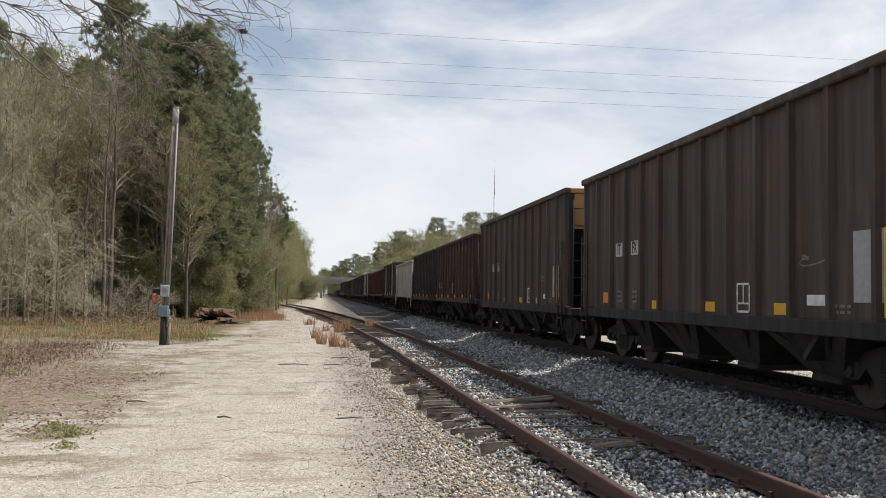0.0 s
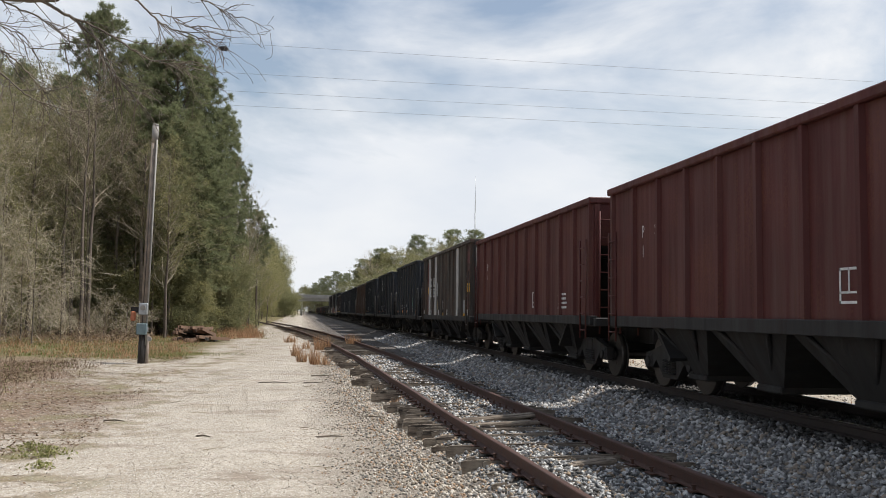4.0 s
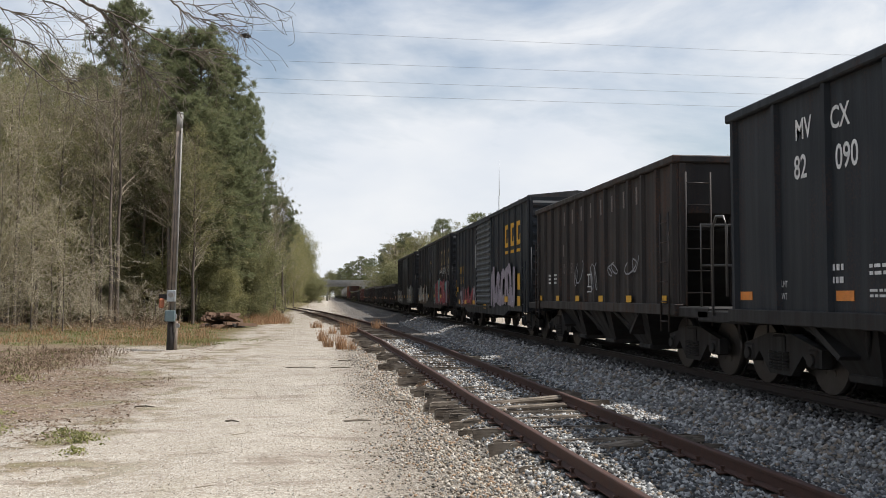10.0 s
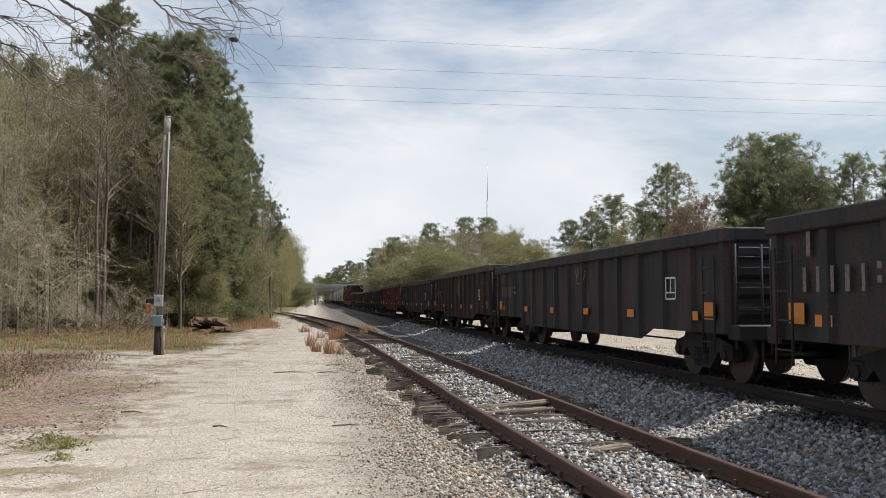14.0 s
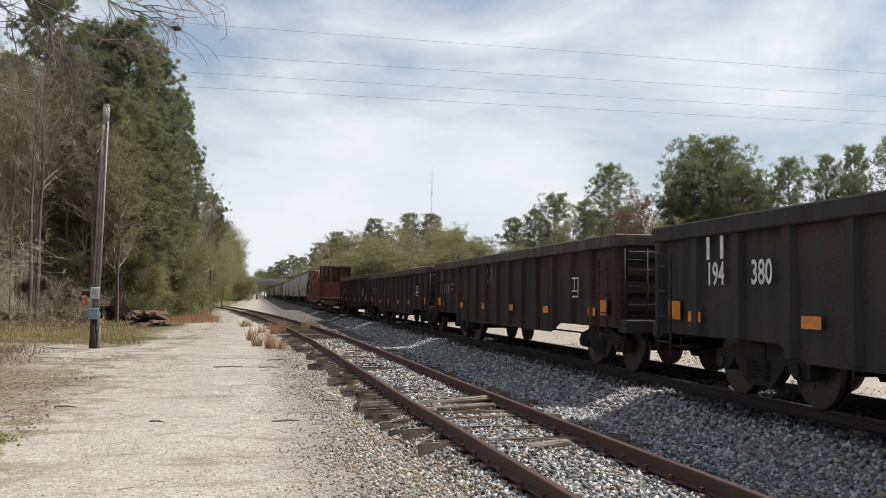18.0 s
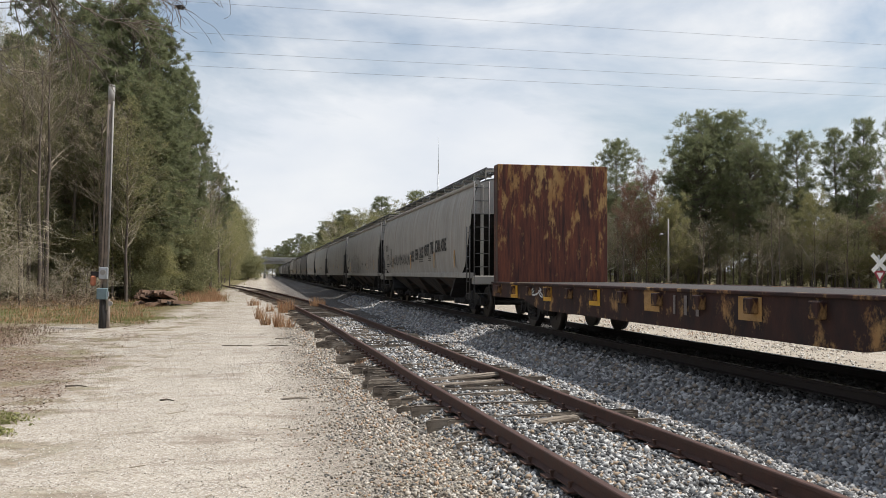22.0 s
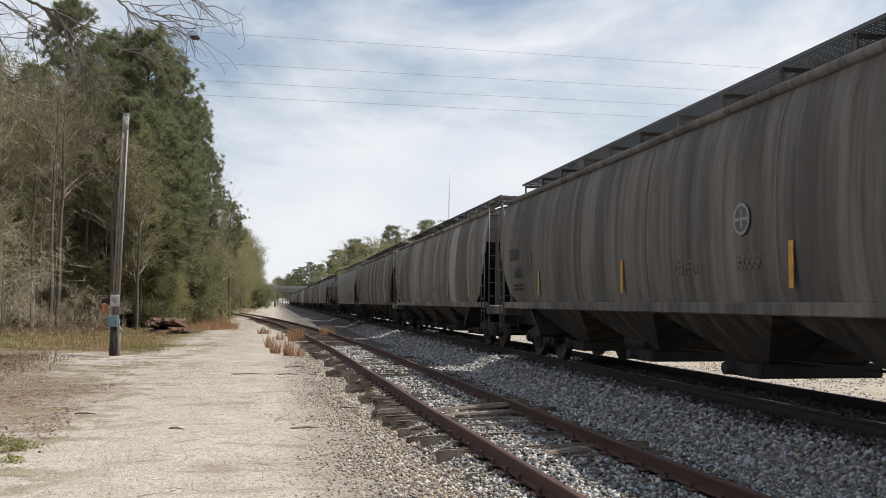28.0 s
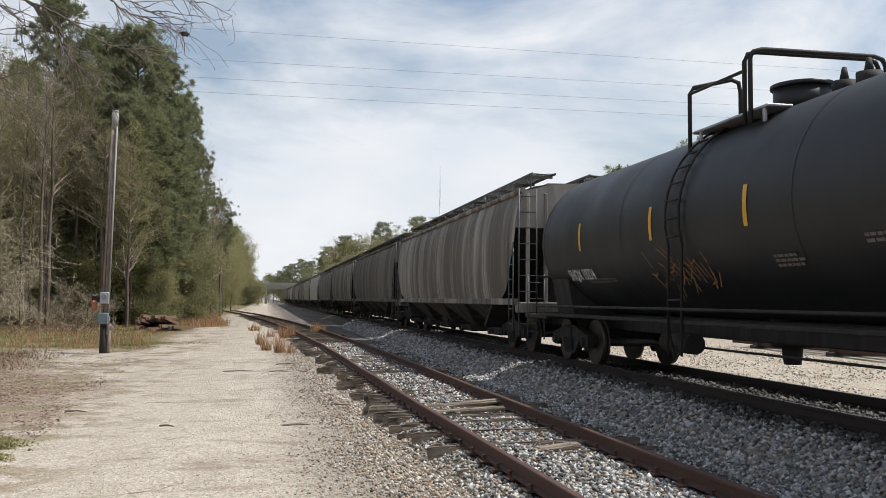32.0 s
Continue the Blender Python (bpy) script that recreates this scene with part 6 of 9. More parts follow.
def build_train():
    # coal hoppers
    brown_hopper(-5.4, 6.5, P_BROWN)
    brown_hopper(8.0, 19.9, P_BROWN)
    brown_hopper(21.4, 33.25, P_BROWN)
    southern_hopper(34.8, 46.54, P_MAROON, True)
    southern_hopper(47.9, 58.14, P_BLACK2)
    car, L = open_hopper(59.5, 72.0, 3.56, P_GREY, "light grey open hopper with rust stains", 10, sill=1.25, bays=3, posts_w=0.2, cage=1.26)
    for w_, y, z in (("PR", L - 3.0, 2.86), ("SX", L - 4.2, 2.86), ("10", L - 3.0, 2.35), ("09", L - 4.2, 2.35)):
        lettering(car, w_, 0.34, y, z, SHEET - 0.004, M_BLACKINK)
    panel(car, "placard", 0.5, 0.42, L - 8.5, 1.75, SHEET, M_BLACKINK)
    bars(car, -4.4, 1.95, SHEET - 0.004, 0.6, 0.3, 4, M_BLACKINK, 5)
    for near, far in ((73.3, 85.3), (114.0, 126.5)):
        # the ends are coloured black for the shade they stand in
        car, L = open_hopper(near, far, 3.9, P_STRIPE, "dark brown hopper with white side posts", 14, white_posts=(11, 3) if near < 100 else (11, 9, 3), sill=1.15, bays=4, end_mat=P_BLACK2)
        for w_, y, z in (("PM", L - 2.35, 2.64), ("RX", L - 3.25, 2.64), ("20", L - 2.35, 2.17), ("354" if near < 100 else "252", L - 3.25, 2.17)):
            panel(car, "number_plate", 0.6, 0.38, y, z, SHEET, M_PLATEWHITE)
            lettering(car, w_, 0.36, y, z, SHEET - 0.008, M_BLACKINK, 0.008)
        panel(car, "reflector", 0.3, 0.32, L - 1.5, 2.3, SHEET, M_YELLOW)
        if near > 100:
            panel(car, "patch", 1.1, 2.4, L - 1.05, 2.4, SHEET + 0.004, P_RED, "red repainted panel")
        panel(car, "patch", 0.62, 2.5, -L + 0.62, 2.45, SHEET + 0.003, P_REDWORN, "worn dark red panel")
        panel(car, "patch", 0.6, 0.44, -L + 0.62, 3.3, SHEET - 0.003, P_REDFADE, "faded red paint patch")
        panel(car, "patch", 0.5, 0.3, -L + 0.62, 1.55, SHEET - 0.003, P_REDFADE, "faded red paint patch")
        panel(car, "patch", 0.5, 0.32, -L + 0.7, 2.2, SHEET - 0.003, M_YELLOW)
        panel(car, "placard", 0.5, 0.5, -L + 1.45, 1.5, SHEET, M_GREYSIGN)
        panel(car, "placard", 0.26, 0.4, 1.9, 1.62, SHEET, M_FADEYEL)
        for d in (-L + 1.6, 0.4, 3.4):
            panel(car, "reflector", 0.3, 0.13, d, 1.22, SHEET, M_YELLOW)
        panel(car, "placard", 0.5, 0.6, L - 4.4, 2.3, SHEET, M_GREYSIGN)
        reflectors(car, L, 1.3, 6, M_WHITE, w=0.14, h=0.22)
        frame_sign(car, 0.4, 0.4, 0.6, 1.6, SHEET)
    for near, far in ((86.9, 99.4), (100.6, 112.9)):
        car, L = open_hopper(near, far, 3.72, P_RED, "oxide-red open-top coal hopper", 12, sill=1.25, bays=4)
        for w_, y, z in (("P", L - 1.6, 2.75), ("SX", L - 2.25, 2.75), ("1", L - 1.6, 2.4), ("76", L - 2.25, 2.4)):
            lettering(car, w_, 0.3, y, z, SHEET - 0.004)
        frame_sign(car, 0.36, 0.4, -1.4, 1.65, SHEET)
        bars(car, -L + 2.2, 1.6, SHEET - 0.004, 0.7, 0.4, 4, M_WHITE, 8)
    black_hopper(129.3, 139.03, "CKIX", "159")
    for near, far, num in ((142.96, 152.7, "82087"), (156.3, 166.35, "82012")):
        ringed(black_hopper(near, far, "MVCX", num), (far - near) / 2 - 4.07, 3.13)
    brown_hopper(168.75, 180.88, P_TAN)
    for near, far, num in ((183.43, 193.47, "82102"), (196.92, 206.73, "82029"), (209.89, 219.94, "82090")):
        ringed(black_hopper(near, far, "MVCX", num), (far - near) / 2 - 4.07, 3.13)
    c = southern_hopper(222.1, 232.3, P_BLACK2, True)
    for i in range(4):
        tag(c, 0.6 - i * 1.3, 1.2 - i * 1.3, 1.45, 2.2, SIDE, SP["grey"], 30 + i, 0.035)
    # box cars
    car, L = boxcar(233.72, 249.05, 4.3, P_BLACK, "black box car with sprayed graffiti and a slatted door", "slide", door_mat=P_GREYDOOR)
    for d in (11.98, 12.92, 13.86):
        lettering_block(car, L - d, 3.3, 0.62, 0.75, M_YELLOW)
    letter_bars(car, 4, L - 0.85, 0.42, 2.45, 0.34, 0.22, M_YELLOW, -W + 0.1)
    lettering(car, "130148", 0.42, L - 1.75, 1.98, -W + 0.1, M_YELLOW)
    graffiti(car, -5.9, -1.7, 1.0, 2.3, -W + 0.042, [SP["lilac"], SP["lilac"], SP["lilac"]], 4, False, SP["black"])
    graffiti(car, 2.0, 6.1, 0.98, 1.72, -W + 0.042, [SP["wine"], SP["crimson"], SP["crimson"], SP["lilac"]], 5, True, SP["black"])
    panel(car, "patch", 0.45, 0.9, 2.0, 2.9, -W + 0.1, SP["white"], "torn white paper")
    for y, z, w_, h_ in ((-6.6, 1.75, 0.34, 0.5), (-6.6, 1.15, 0.4, 0.3), (-4.6, 1.2, 0.5, 0.18), (-0.5, 0.92, 0.5, 0.16), (L - 0.45, 1.85, 0.26, 0.36), (L - 0.45, 1.4, 0.26, 0.3), (L - 1.1, 1.6, 0.34, 0.2), (L - 1.6, 1.05, 0.4, 0.18), (L - 3.4, 1.05, 0.5, 0.16), (2.1, 1.05, 0.5, 0.16)):
        panel(car, "reflector", w_, h_, y, z, -W + 0.012, M_YELLOW)
    car, L = boxcar(250.96, 266.35, 4.36, P_BOXWORN, "black box car covered in crimson and silver graffiti", "plug")
    for d in (11.74, 13.05, 14.26):
        lettering_block(car, L - d, 3.28, 0.62, 0.75, M_FADEYEL)
    graffiti(car, L - 15.2, L - 8.9, 0.95, 2.15, -W + 0.042, [SP["wine"], SP["crimson"], SP["crimson"], SP["lilac"], SP["crimson"], SP["teal"]], 6, True, SP["lilac"])
    graffiti(car, L - 5.3, L - 0.3, 0.98, 1.95, -W + 0.042, [SP["umber"], SP["silver"], SP["white"], SP["umber"], SP["silver"]], 7, True, SP["black"])
    tag(car, L - 13.9, L - 11.6, 2.35, 2.75, -W + 0.035, SP["silver"], 41, 0.05)
    tag(car, L - 14.9, L - 14.6, 2.0, 3.0, -W + 0.035, SP["white"], 43, 0.03)
    letter_bars(car, 4, L - 0.7, 0.42, 2.6, 0.34, 0.22, M_FADED, -W + 0.1)
    lettering(car, "130127", 0.4, L - 1.6, 2.15, -W + 0.1, M_FADED)
    reflectors(car, L, 1.3, 6, M_YELLOW, x=-W + 0.03, w=0.42, h=0.16)
    panel(car, "patch", 0.7, 0.5, 0.6, 2.35, -W + 0.03, M_BLUEPATCH, "faded blue panel")
    bars(car, 0.3, 3.2, -W + 0.04, 0.7, 0.2, 2, M_FADEYEL, 44)
    car, L = boxcar(269.2, 284.0, 4.33, P_BOXWORN, "black box car with white graffiti along its foot", "plug", posts=17)
    graffiti(car, L - 14.4, L - 9.2, 0.9, 2.05, -W + 0.042, [SP["smoke"], SP["silver"], SP["smoke"]], 8, True, SP["black"], spiky=True)
    graffiti(car, L - 5.2, L - 0.3, 0.88, 1.85, -W + 0.042, [SP["smoke"], SP["silver"], SP["white"], SP["smoke"]], 9, True, SP["black"], spiky=True)
    reflectors(car, L, 1.25, 7, M_YELLOW, x=-W + 0.026, w=0.4, h=0.18)
    for k_, w_ in enumerate(("CLOSE AND LOCK", "DOOR BEFORE", "MOVING CAR")):
        lettering(car, w_, 0.13, -0.9, 3.1 - 0.15 * k_, -W + 0.085, M_FADEYEL)
    bars(car, 0.6, 3.0, -W + 0.085, 0.6, 0.25, 2, M_FADEYEL, 45)
    frame_sign(car, 0.5, 0.5, L - 12.0, 1.75, -W + 0.03)
    letter_bars(car, 1, 2.2, 0.3, 2.4, 0.8, 0.3, SP["white"], -W + 0.1)
    # gondolas
    for i, (near, far, top, mat, lab) in enumerate((
            (285.6, 302.0, 2.36, P_GONBLACK, "black mill gondola with yellow reflectors"), (303.3, 320.0, 2.36, P_GONBLACK, "black mill gondola with worn sides"),
            (321.3, 336.15, 2.52, P_GONRED, "brown-red ribbed gondola with yellow reflectors"), (337.6, 353.0, 2.4, P_GONBLACK, "black mill gondola with scuffed white marks"),
            (354.8, 370.5, 2.48, P_RED, "oxide-red gondola with a heavy top chord"), (371.8, 387.6, 2.36, P_GONBLACK, "black gondola with white road number"),
            (389.1, 404.7, 2.38, P_GONRED, "dark red-brown gondola with a red top chord"), (406.3, 422.7, 2.36, P_GONRED, "brown-red mill gondola with yellow reflectors"),
            (424.1, 439.7, 2.5, P_GONRED, "brown-red gondola with a white stencil frame"))):
        car, L = gondola(near, far, top, mat, lab, chord_mat=P_STRIPE if mat is P_GONRED else None)
        reflectors(car, L, 1.06, 6, M_ORANGE, x=SHEET - 0.03, w=0.36, h=0.14, first=1.2)
        for sg in (-1, 1):
            panel(car, "reflector", 0.36, 0.26, sg * (L - 0.6), 1.14, SHEET - 0.03, M_ORANGE)
        letter_bars(car, 2, L - 0.9 - (0.7 if i == 5 else 0), 0.36, 1.98, 0.3, 0.2, M_WHITE if i == 5 else M_FADED, SHEET - 0.03, i)
        if i == 5:
            lettering(car, "194", 0.42, L - 1.79, 1.62, SHEET - 0.034, None, 0.008)
            lettering(car, "380", 0.42, L - 2.9, 1.62, SHEET - 0.034, None, 0.008)
        else:
            letter_bars(car, 0 if i == 4 else 5, L - 0.8, 0.3, 1.55, 0.3, 0.19, M_FADED, SHEET - 0.03, i + 9)
        frame_sign(car, 0.44, 0.38, -L + 2.1, 1.5, SHEET - 0.03)
        if i == 4:
            lettering(car, "12179", 0.36, L - 1.8, 1.62, SIDE - 0.004, M_PLATEWHITE, 0.006)
            for d, z, w_, h_ in ((4.55, 1.98, 0.3, 0.3), (5.8, 1.92, 0.42, 0.16), (4.7, 1.3, 0.22, 0.2)):
                panel(car, "patch", w_, h_, L - d, z, SHEET - 0.03, SP["silver"], "scuffed bare patch")
        if i == 3:
            letter_bars(car, 9, L - 2.2, 1.083, 1.86, 0.3, 0.2, M_FADED, SHEET - 0.03, 31)
        if i != 5:
            bars(car, L - 2.5, 1.6, SHEET - 0.03, 0.5, 0.3, 2, M_FADED, i + 70)
        tag(car, -1.5 + i * 0.3, -0.9 + i * 0.3, 1.5, 2.1, SHEET - 0.03, M_FADED, 80 + i, 0.035)
    # bulkhead flats
    car, L = bulkhead_flat(440.9, 461.2, P_SILLRED, "red bulkhead flat car, empty", 2.55, 2.55, P_DECKRED, P_DECKRED)
    letter_bars(car, 6, L - 1.4, 0.33, 0.85, 0.3, 0.2, M_WHITE, -W + 0.055)
    for y in (-7.6, -3.6, 1.5, 4.5):
        panel(car, "reflector", 0.5, 0.16, y, 0.85, -W + 0.055, M_ORANGE)
    car, L = bulkhead_flat(463.2, 482.5, P_DECKYEL, "rusty yellow bulkhead flat car, empty", 4.15, 4.17, M_BULKBACK, P_RUSTY)
    for y in (-9.2, -6.4, -3.3, -0.4, 2.1, 4.9, 7.5):
        panel(car, "patch", 0.55, 0.3, y, 0.88, -W + 0.055, P_YELLOWEND if y < 0 else M_YELLOW)
    letter_bars(car, 3, -1.2, 0.36, 0.86, 0.28, 0.22, M_FADED, -W + 0.05)
    tag(car, 5.2, 6.3, 0.75, 1.0, -W + 0.05, SP["white"], 90, 0.04)
    # covered hoppers
    rows = [(484.9, 504.6, P_HOP), (506.2, 525.8, P_HOP), (527.2, 546.9, P_HOP), (548.4, 567.7, P_HOP), (569.2, 588.95, P_HOP), (590.55, 609.95, P_HOPDARK), (611.55, 631.4, P_HOPDIRT), (632.8, 652.8, P_HOPDIRT), (654.2, 674.0, P_HOP)]
    words = [("CRDX", "15172"), ("TILX", "640800"), ("CRDX", "15771"), ("", ""), ("NAHX", "101018"), ("CRDX", "16200"), ("TILX", "640276"), ("TILX", "660846"), ("TILX", "639265")]
    for i, (near, far, mat) in enumerate(rows):
        lab = {P_HOP: "pale grey covered hopper with roof walks", P_HOPDIRT: "grey covered hopper with dark run-down streaks", P_HOPDARK: "grimy brown-grey covered hopper"}[mat]
        car, L = covered_hopper(near, far, mat, lab)
        hopper_marks(car, L, i, *words[i])
    tank_car(676.3, 691.6, P_TANK, "black tank car with a railed top platform")
    y = 693.0
    for i in range(13):
        mat = (P_HOPDIRT, P_HOPDARK, P_HOPDIRT, P_HOPDARK, P_HOP)[i % 5]
        lab = {P_HOP: "pale grey covered hopper with roof walks", P_HOPDIRT: "grey covered hopper with dark run-down streaks", P_HOPDARK: "grimy brown-grey covered hopper"}[mat]
        car, L = covered_hopper(y, y + 19.5, mat, lab)
        y += 21.0


def shell_x(z):
    return -float(np.interp(z, [q[1] for q in SHELL], [q[0] for q in SHELL])) - 0.008


def hopper_marks(car, L, i, code, num):
    if code:
        lettering(car, code, 0.4, L - 1.5, 2.5, shell_x(2.5), M_BLACKINK, 0.008)
        lettering(car, num, 0.38, L - 1.85, 2.05, shell_x(2.05), M_BLACKINK, 0.008)
        frame_dark(car, L - 3.0, 2.25)
    bars(car, L - 1.9, 1.7, shell_x(1.7) - 0.01, 0.8, 0.2, 2, M_BLACKINK, i)
    for y in (L - 3.7, 1.0, -4.2, -L + 2.2):
        panel(car, "reflector", 0.1, 0.55, y, 1.78, shell_x(1.9) - 0.02, M_AMBER, "amber reflector strip")
    if i in (2, 5):
        rim = SP["wine"] if i == 2 else SP["grey"]
        part("ring_sign", Shape().disc((0, 0, 0.004), 0.2, 0.008, "z", 24), SP["white"] if i == 2 else M_FADEINK, car, "round sprung-wheel sign", at=sign_pose(shell_x(2.6) - 0.012, L - 12.8, 2.4))
        q = Shape()
        n = 24
        q.add([(k * math.cos(6.2832 * j / n), k * math.sin(6.2832 * j / n), 0.002) for k in (0.205, 0.165) for j in range(n)], [(j, (j + 1) % n, n + (j + 1) % n, n + j) for j in range(n)])
        q.box(-0.16, 0.16, -0.02, 0.02, 0, 0.004)
        q.box(-0.02, 0.02, 0.022, 0.12, 0, 0.004)
        q.box(-0.02, 0.02, -0.12, -0.022, 0, 0.004)
        part("ring_mark", q, rim, car, at=sign_pose(shell_x(2.6) - 0.022, L - 12.8, 2.4))
    bars(car, -1.4, 1.85, shell_x(1.85), 0.8, 0.25, 3, M_FADEINK, i + 5)
    bars(car, -3.2, 1.85, shell_x(1.85), 0.6, 0.2, 3, M_FADEINK, i + 6)
    if i == 0:
        for w_, d, z in (("NICE.", 9.26, 1.97), ("SEMI.", 10.37, 2.03), ("SACE.", 11.44, 2.09), ("NEKST.", 12.56, 2.14), ("TRE.", 13.61, 2.2), ("SCAN.", 14.7, 2.23), ("ACNE.", 15.75, 2.25)):
            lettering(car, w_, 0.56, L - d, z, shell_x(2.3) - 0.006, M_BLACKINK, 0.02, 0.62)
        tag(car, L - 8.6, L - 2.6, 1.65, 2.1, shell_x(2.1) - 0.006, M_BLACKINK, 51, 0.05)
    if i == 8:
        graffiti(car, L - 14.3, L - 10.4, 1.42, 2.25, shell_x(2.2) - 0.006, [P_HOP, SP["silver"], P_HOP, SP["silver"]], 12, False, M_FADEINK)
        tag(car, L - 17.5, L - 14.8, 1.5, 2.4, shell_x(2.2) - 0.006, M_FADEINK, 60, 0.03)
        tag(car, L - 8.5, L - 5.2, 1.5, 1.95, shell_x(2.0) - 0.006, M_FADEINK, 61, 0.035)
    if i == 1:
        graffiti(car, L - 9.3, L - 4.2, 1.42, 2.5, shell_x(2.2) - 0.006, [P_HOP, P_HOP, P_HOP], 55, False, M_FADEINK)
        lettering(car, "NGC", 0.3, L - 10.3, 1.62, shell_x(1.9) - 0.006, M_FADEINK, 0.004)
        lettering(car, "W10", 0.3, L - 10.2, 2.0, shell_x(2.0) - 0.006, M_FADEINK, 0.004)
        hook = Shape()
        ribbon(hook, [(0.25, 1.4), (0.05, 1.1), (-0.15, 1.05), (-0.32, 1.38), (-0.1, 0.7), (0.3, -0.2)], 0.03, 0.003)
        ribbon(hook, [(0.8, 0.15), (0.5, 0.0), (0.34, -0.35), (0.36, -0.95)], 0.03, 0.006)
        part("graffiti", hook, M_FADEINK, car, "single long sprayed hook", at=sign_pose(shell_x(2.3) - 0.01, L - 12.9, 2.0) @ Matrix.Diagonal((0.62, 0.62, 1, 1)))["kind"] = "stuff"
        tag(car, L - 17.2, L - 13.6, 1.6, 2.4, shell_x(2.2) - 0.006, M_FADEINK, 58, 0.026)


def frame_dark(car, y, z):
    s = Shape()
    for a, b, c, d in ((-0.14, 0.14, 0.17, 0.19), (-0.14, 0.14, -0.19, -0.17), (-0.14, -0.12, -0.19, 0.19), (0.12, 0.14, -0.19, 0.19), (-0.05, 0.05, -0.08, 0.1)):
        s.box(a, b, c, d, 0, 0.006)
    part("stencil_frame", s, M_FADEINK, car, at=sign_pose(shell_x(2.3), y, z))


def lettering_block(car, y, z, w, h, mat):
    s = Shape().box(-w / 2, -w / 2 + 0.18, -h / 2, h / 2, 0, 0.005).box(-w / 2 + 0.18, w / 2, h / 2 - 0.15, h / 2, 0, 0.005).box(-w / 2 + 0.18, w / 2, -h / 2, -h / 2 + 0.15, 0, 0.005).box(w / 2 - 0.16, w / 2, -h / 2 + 0.15, -0.05, 0, 0.005).box(-w / 2, w / 2, -h / 2 - 0.22, -h / 2 - 0.12, 0, 0.005)
    part("letter_block", s, mat, car, at=sign_pose(-W + 0.102, y, z))


M_PLATEWHITE = simple("pale_number_plate", (0.55, 0.55, 0.54), 0.5, 0, 0.15, 12, 0.02)
M_BLUEPATCH = simple("faded_blue_paint", (0.022, 0.027, 0.042), 0.6, 0, 0.2, 9, 0.02)
M_RUSTSPRAY = simple("rusty_scrawl", (0.36, 0.18, 0.075), 0.7, 0, 0.3, 9, 0.02)
M_AMBER = simple("amber_reflector", (0.6, 0.3, 0.05), 0.5, 0, 0.25, 12, 0.02)
M_FADEYEL = simple("worn_yellow_lettering", (0.3, 0.22, 0.11), 0.7, 0, 0.4, 20, 0.02)
M_FADEINK = simple("worn_black_lettering", (0.12, 0.11, 0.1), 0.7, 0, 0.4, 20, 0.02)
P_GREYDOOR = paint("grey_door_paint", (0.058, 0.07, 0.078), 0.2, 0.12, 0.12, 0.55, seed=18.0)
build_train()


# ---------------------------------------------------------------- trees
class Wood:
    """Tapered limbs as thin prisms, gathered in arrays."""

    def __init__(self, seed):
        self.r = np.random.default_rng(seed)
        self.a, self.b, self.ra, self.rb, self.n = [], [], [], [], []
        self.tips = []

    def limb(self, p, q, r0, r1):
        self.a.append(p), self.b.append(q), self.ra.append(r0), self.rb.append(r1)

    def grow(self, p, d, length, r, depth, bend=0.25, up=0.08, kids=(3, 5), spread=0.75, taper=0.55, steps=3, min_r=0.006):
        """A crooked branch in steps, with smaller ones off it."""
        p, d = np.array(p, float), np.array(d, float) / np.linalg.norm(d)
        rr = r
        pts = []
        for i in range(steps):
            d = d + self.r.normal(0, bend, 3) * 0.5 + np.array([0, 0, up])
            d /= np.linalg.norm(d)
            q = p + d * length / steps
            r2 = max(min_r, r * (1 - (1 - taper) * (i + 1) / steps))
            self.limb(p, q, rr, r2)
            pts.append((p, q, d, r2))
            p, rr = q, r2
        if depth == 0:
            self.tips.append((p, d))
            return
        n = int(self.r.integers(kids[0], kids[1] + 1))
        for i in range(n):
            k = min(steps - 1, int(self.r.integers(0, steps))) if i else steps - 1
            p0, q0, dd, r2 = pts[k]
            u = self.r.random()
            s = p0 + (q0 - p0) * u if i else q0
            nd = dd + self.r.normal(0, spread, 3)
            self.grow(s, nd, length * self.r.uniform(0.45, 0.75), r2 * 0.62, depth - 1, bend, up, kids, spread, taper, steps, min_r)

    def mesh(self, name, sides=3):
        a, b = np.array(self.a), np.array(self.b)
        ra, rb = np.array(self.ra), np.array(self.rb)
        d = b - a
        d /= np.linalg.norm(d, axis=1)[:, None] + 1e-9
        h = np.where(np.abs(d[:, 2:3]) < 0.9, np.array([[0, 0, 1.0]]), np.array([[1.0, 0, 0]]))
        u = np.cross(d, h)
        u /= np.linalg.norm(u, axis=1)[:, None]
        w = np.cross(d, u)
        ang = 2 * np.pi * np.arange(sides) / sides
        ring = u[:, None] * np.cos(ang)[None, :, None] + w[:, None] * np.sin(ang)[None, :, None]
        v = np.concatenate([a[:, None] + ring * ra[:, None, None], b[:, None] + ring * rb[:, None, None]], 1)
        j = np.arange(sides)
        f = np.stack([j, (j + 1) % sides, sides + (j + 1) % sides, sides + j], -1)
        f = (f[None] + (np.arange(len(a)) * 2 * sides)[:, None, None]).reshape(-1, 4)
        me = arrays(name, v.reshape(-1, 3), f)
        return me


def blades(name, c, d, length, width, r):
    """Thin leaves: one triangle each, at c pointing along d."""
    k = len(c)
    d = d / (np.linalg.norm(d, axis=1)[:, None] + 1e-9)
    s = np.cross(d, r.normal(0, 1, (k, 3)))
    s /= np.linalg.norm(s, axis=1)[:, None] + 1e-9
    v = np.stack([c - s * width[:, None] / 2, c + s * width[:, None] / 2, c + d * length[:, None]], 1)
    return arrays(name, v.reshape(-1, 3), np.arange(3 * k).reshape(-1, 3))


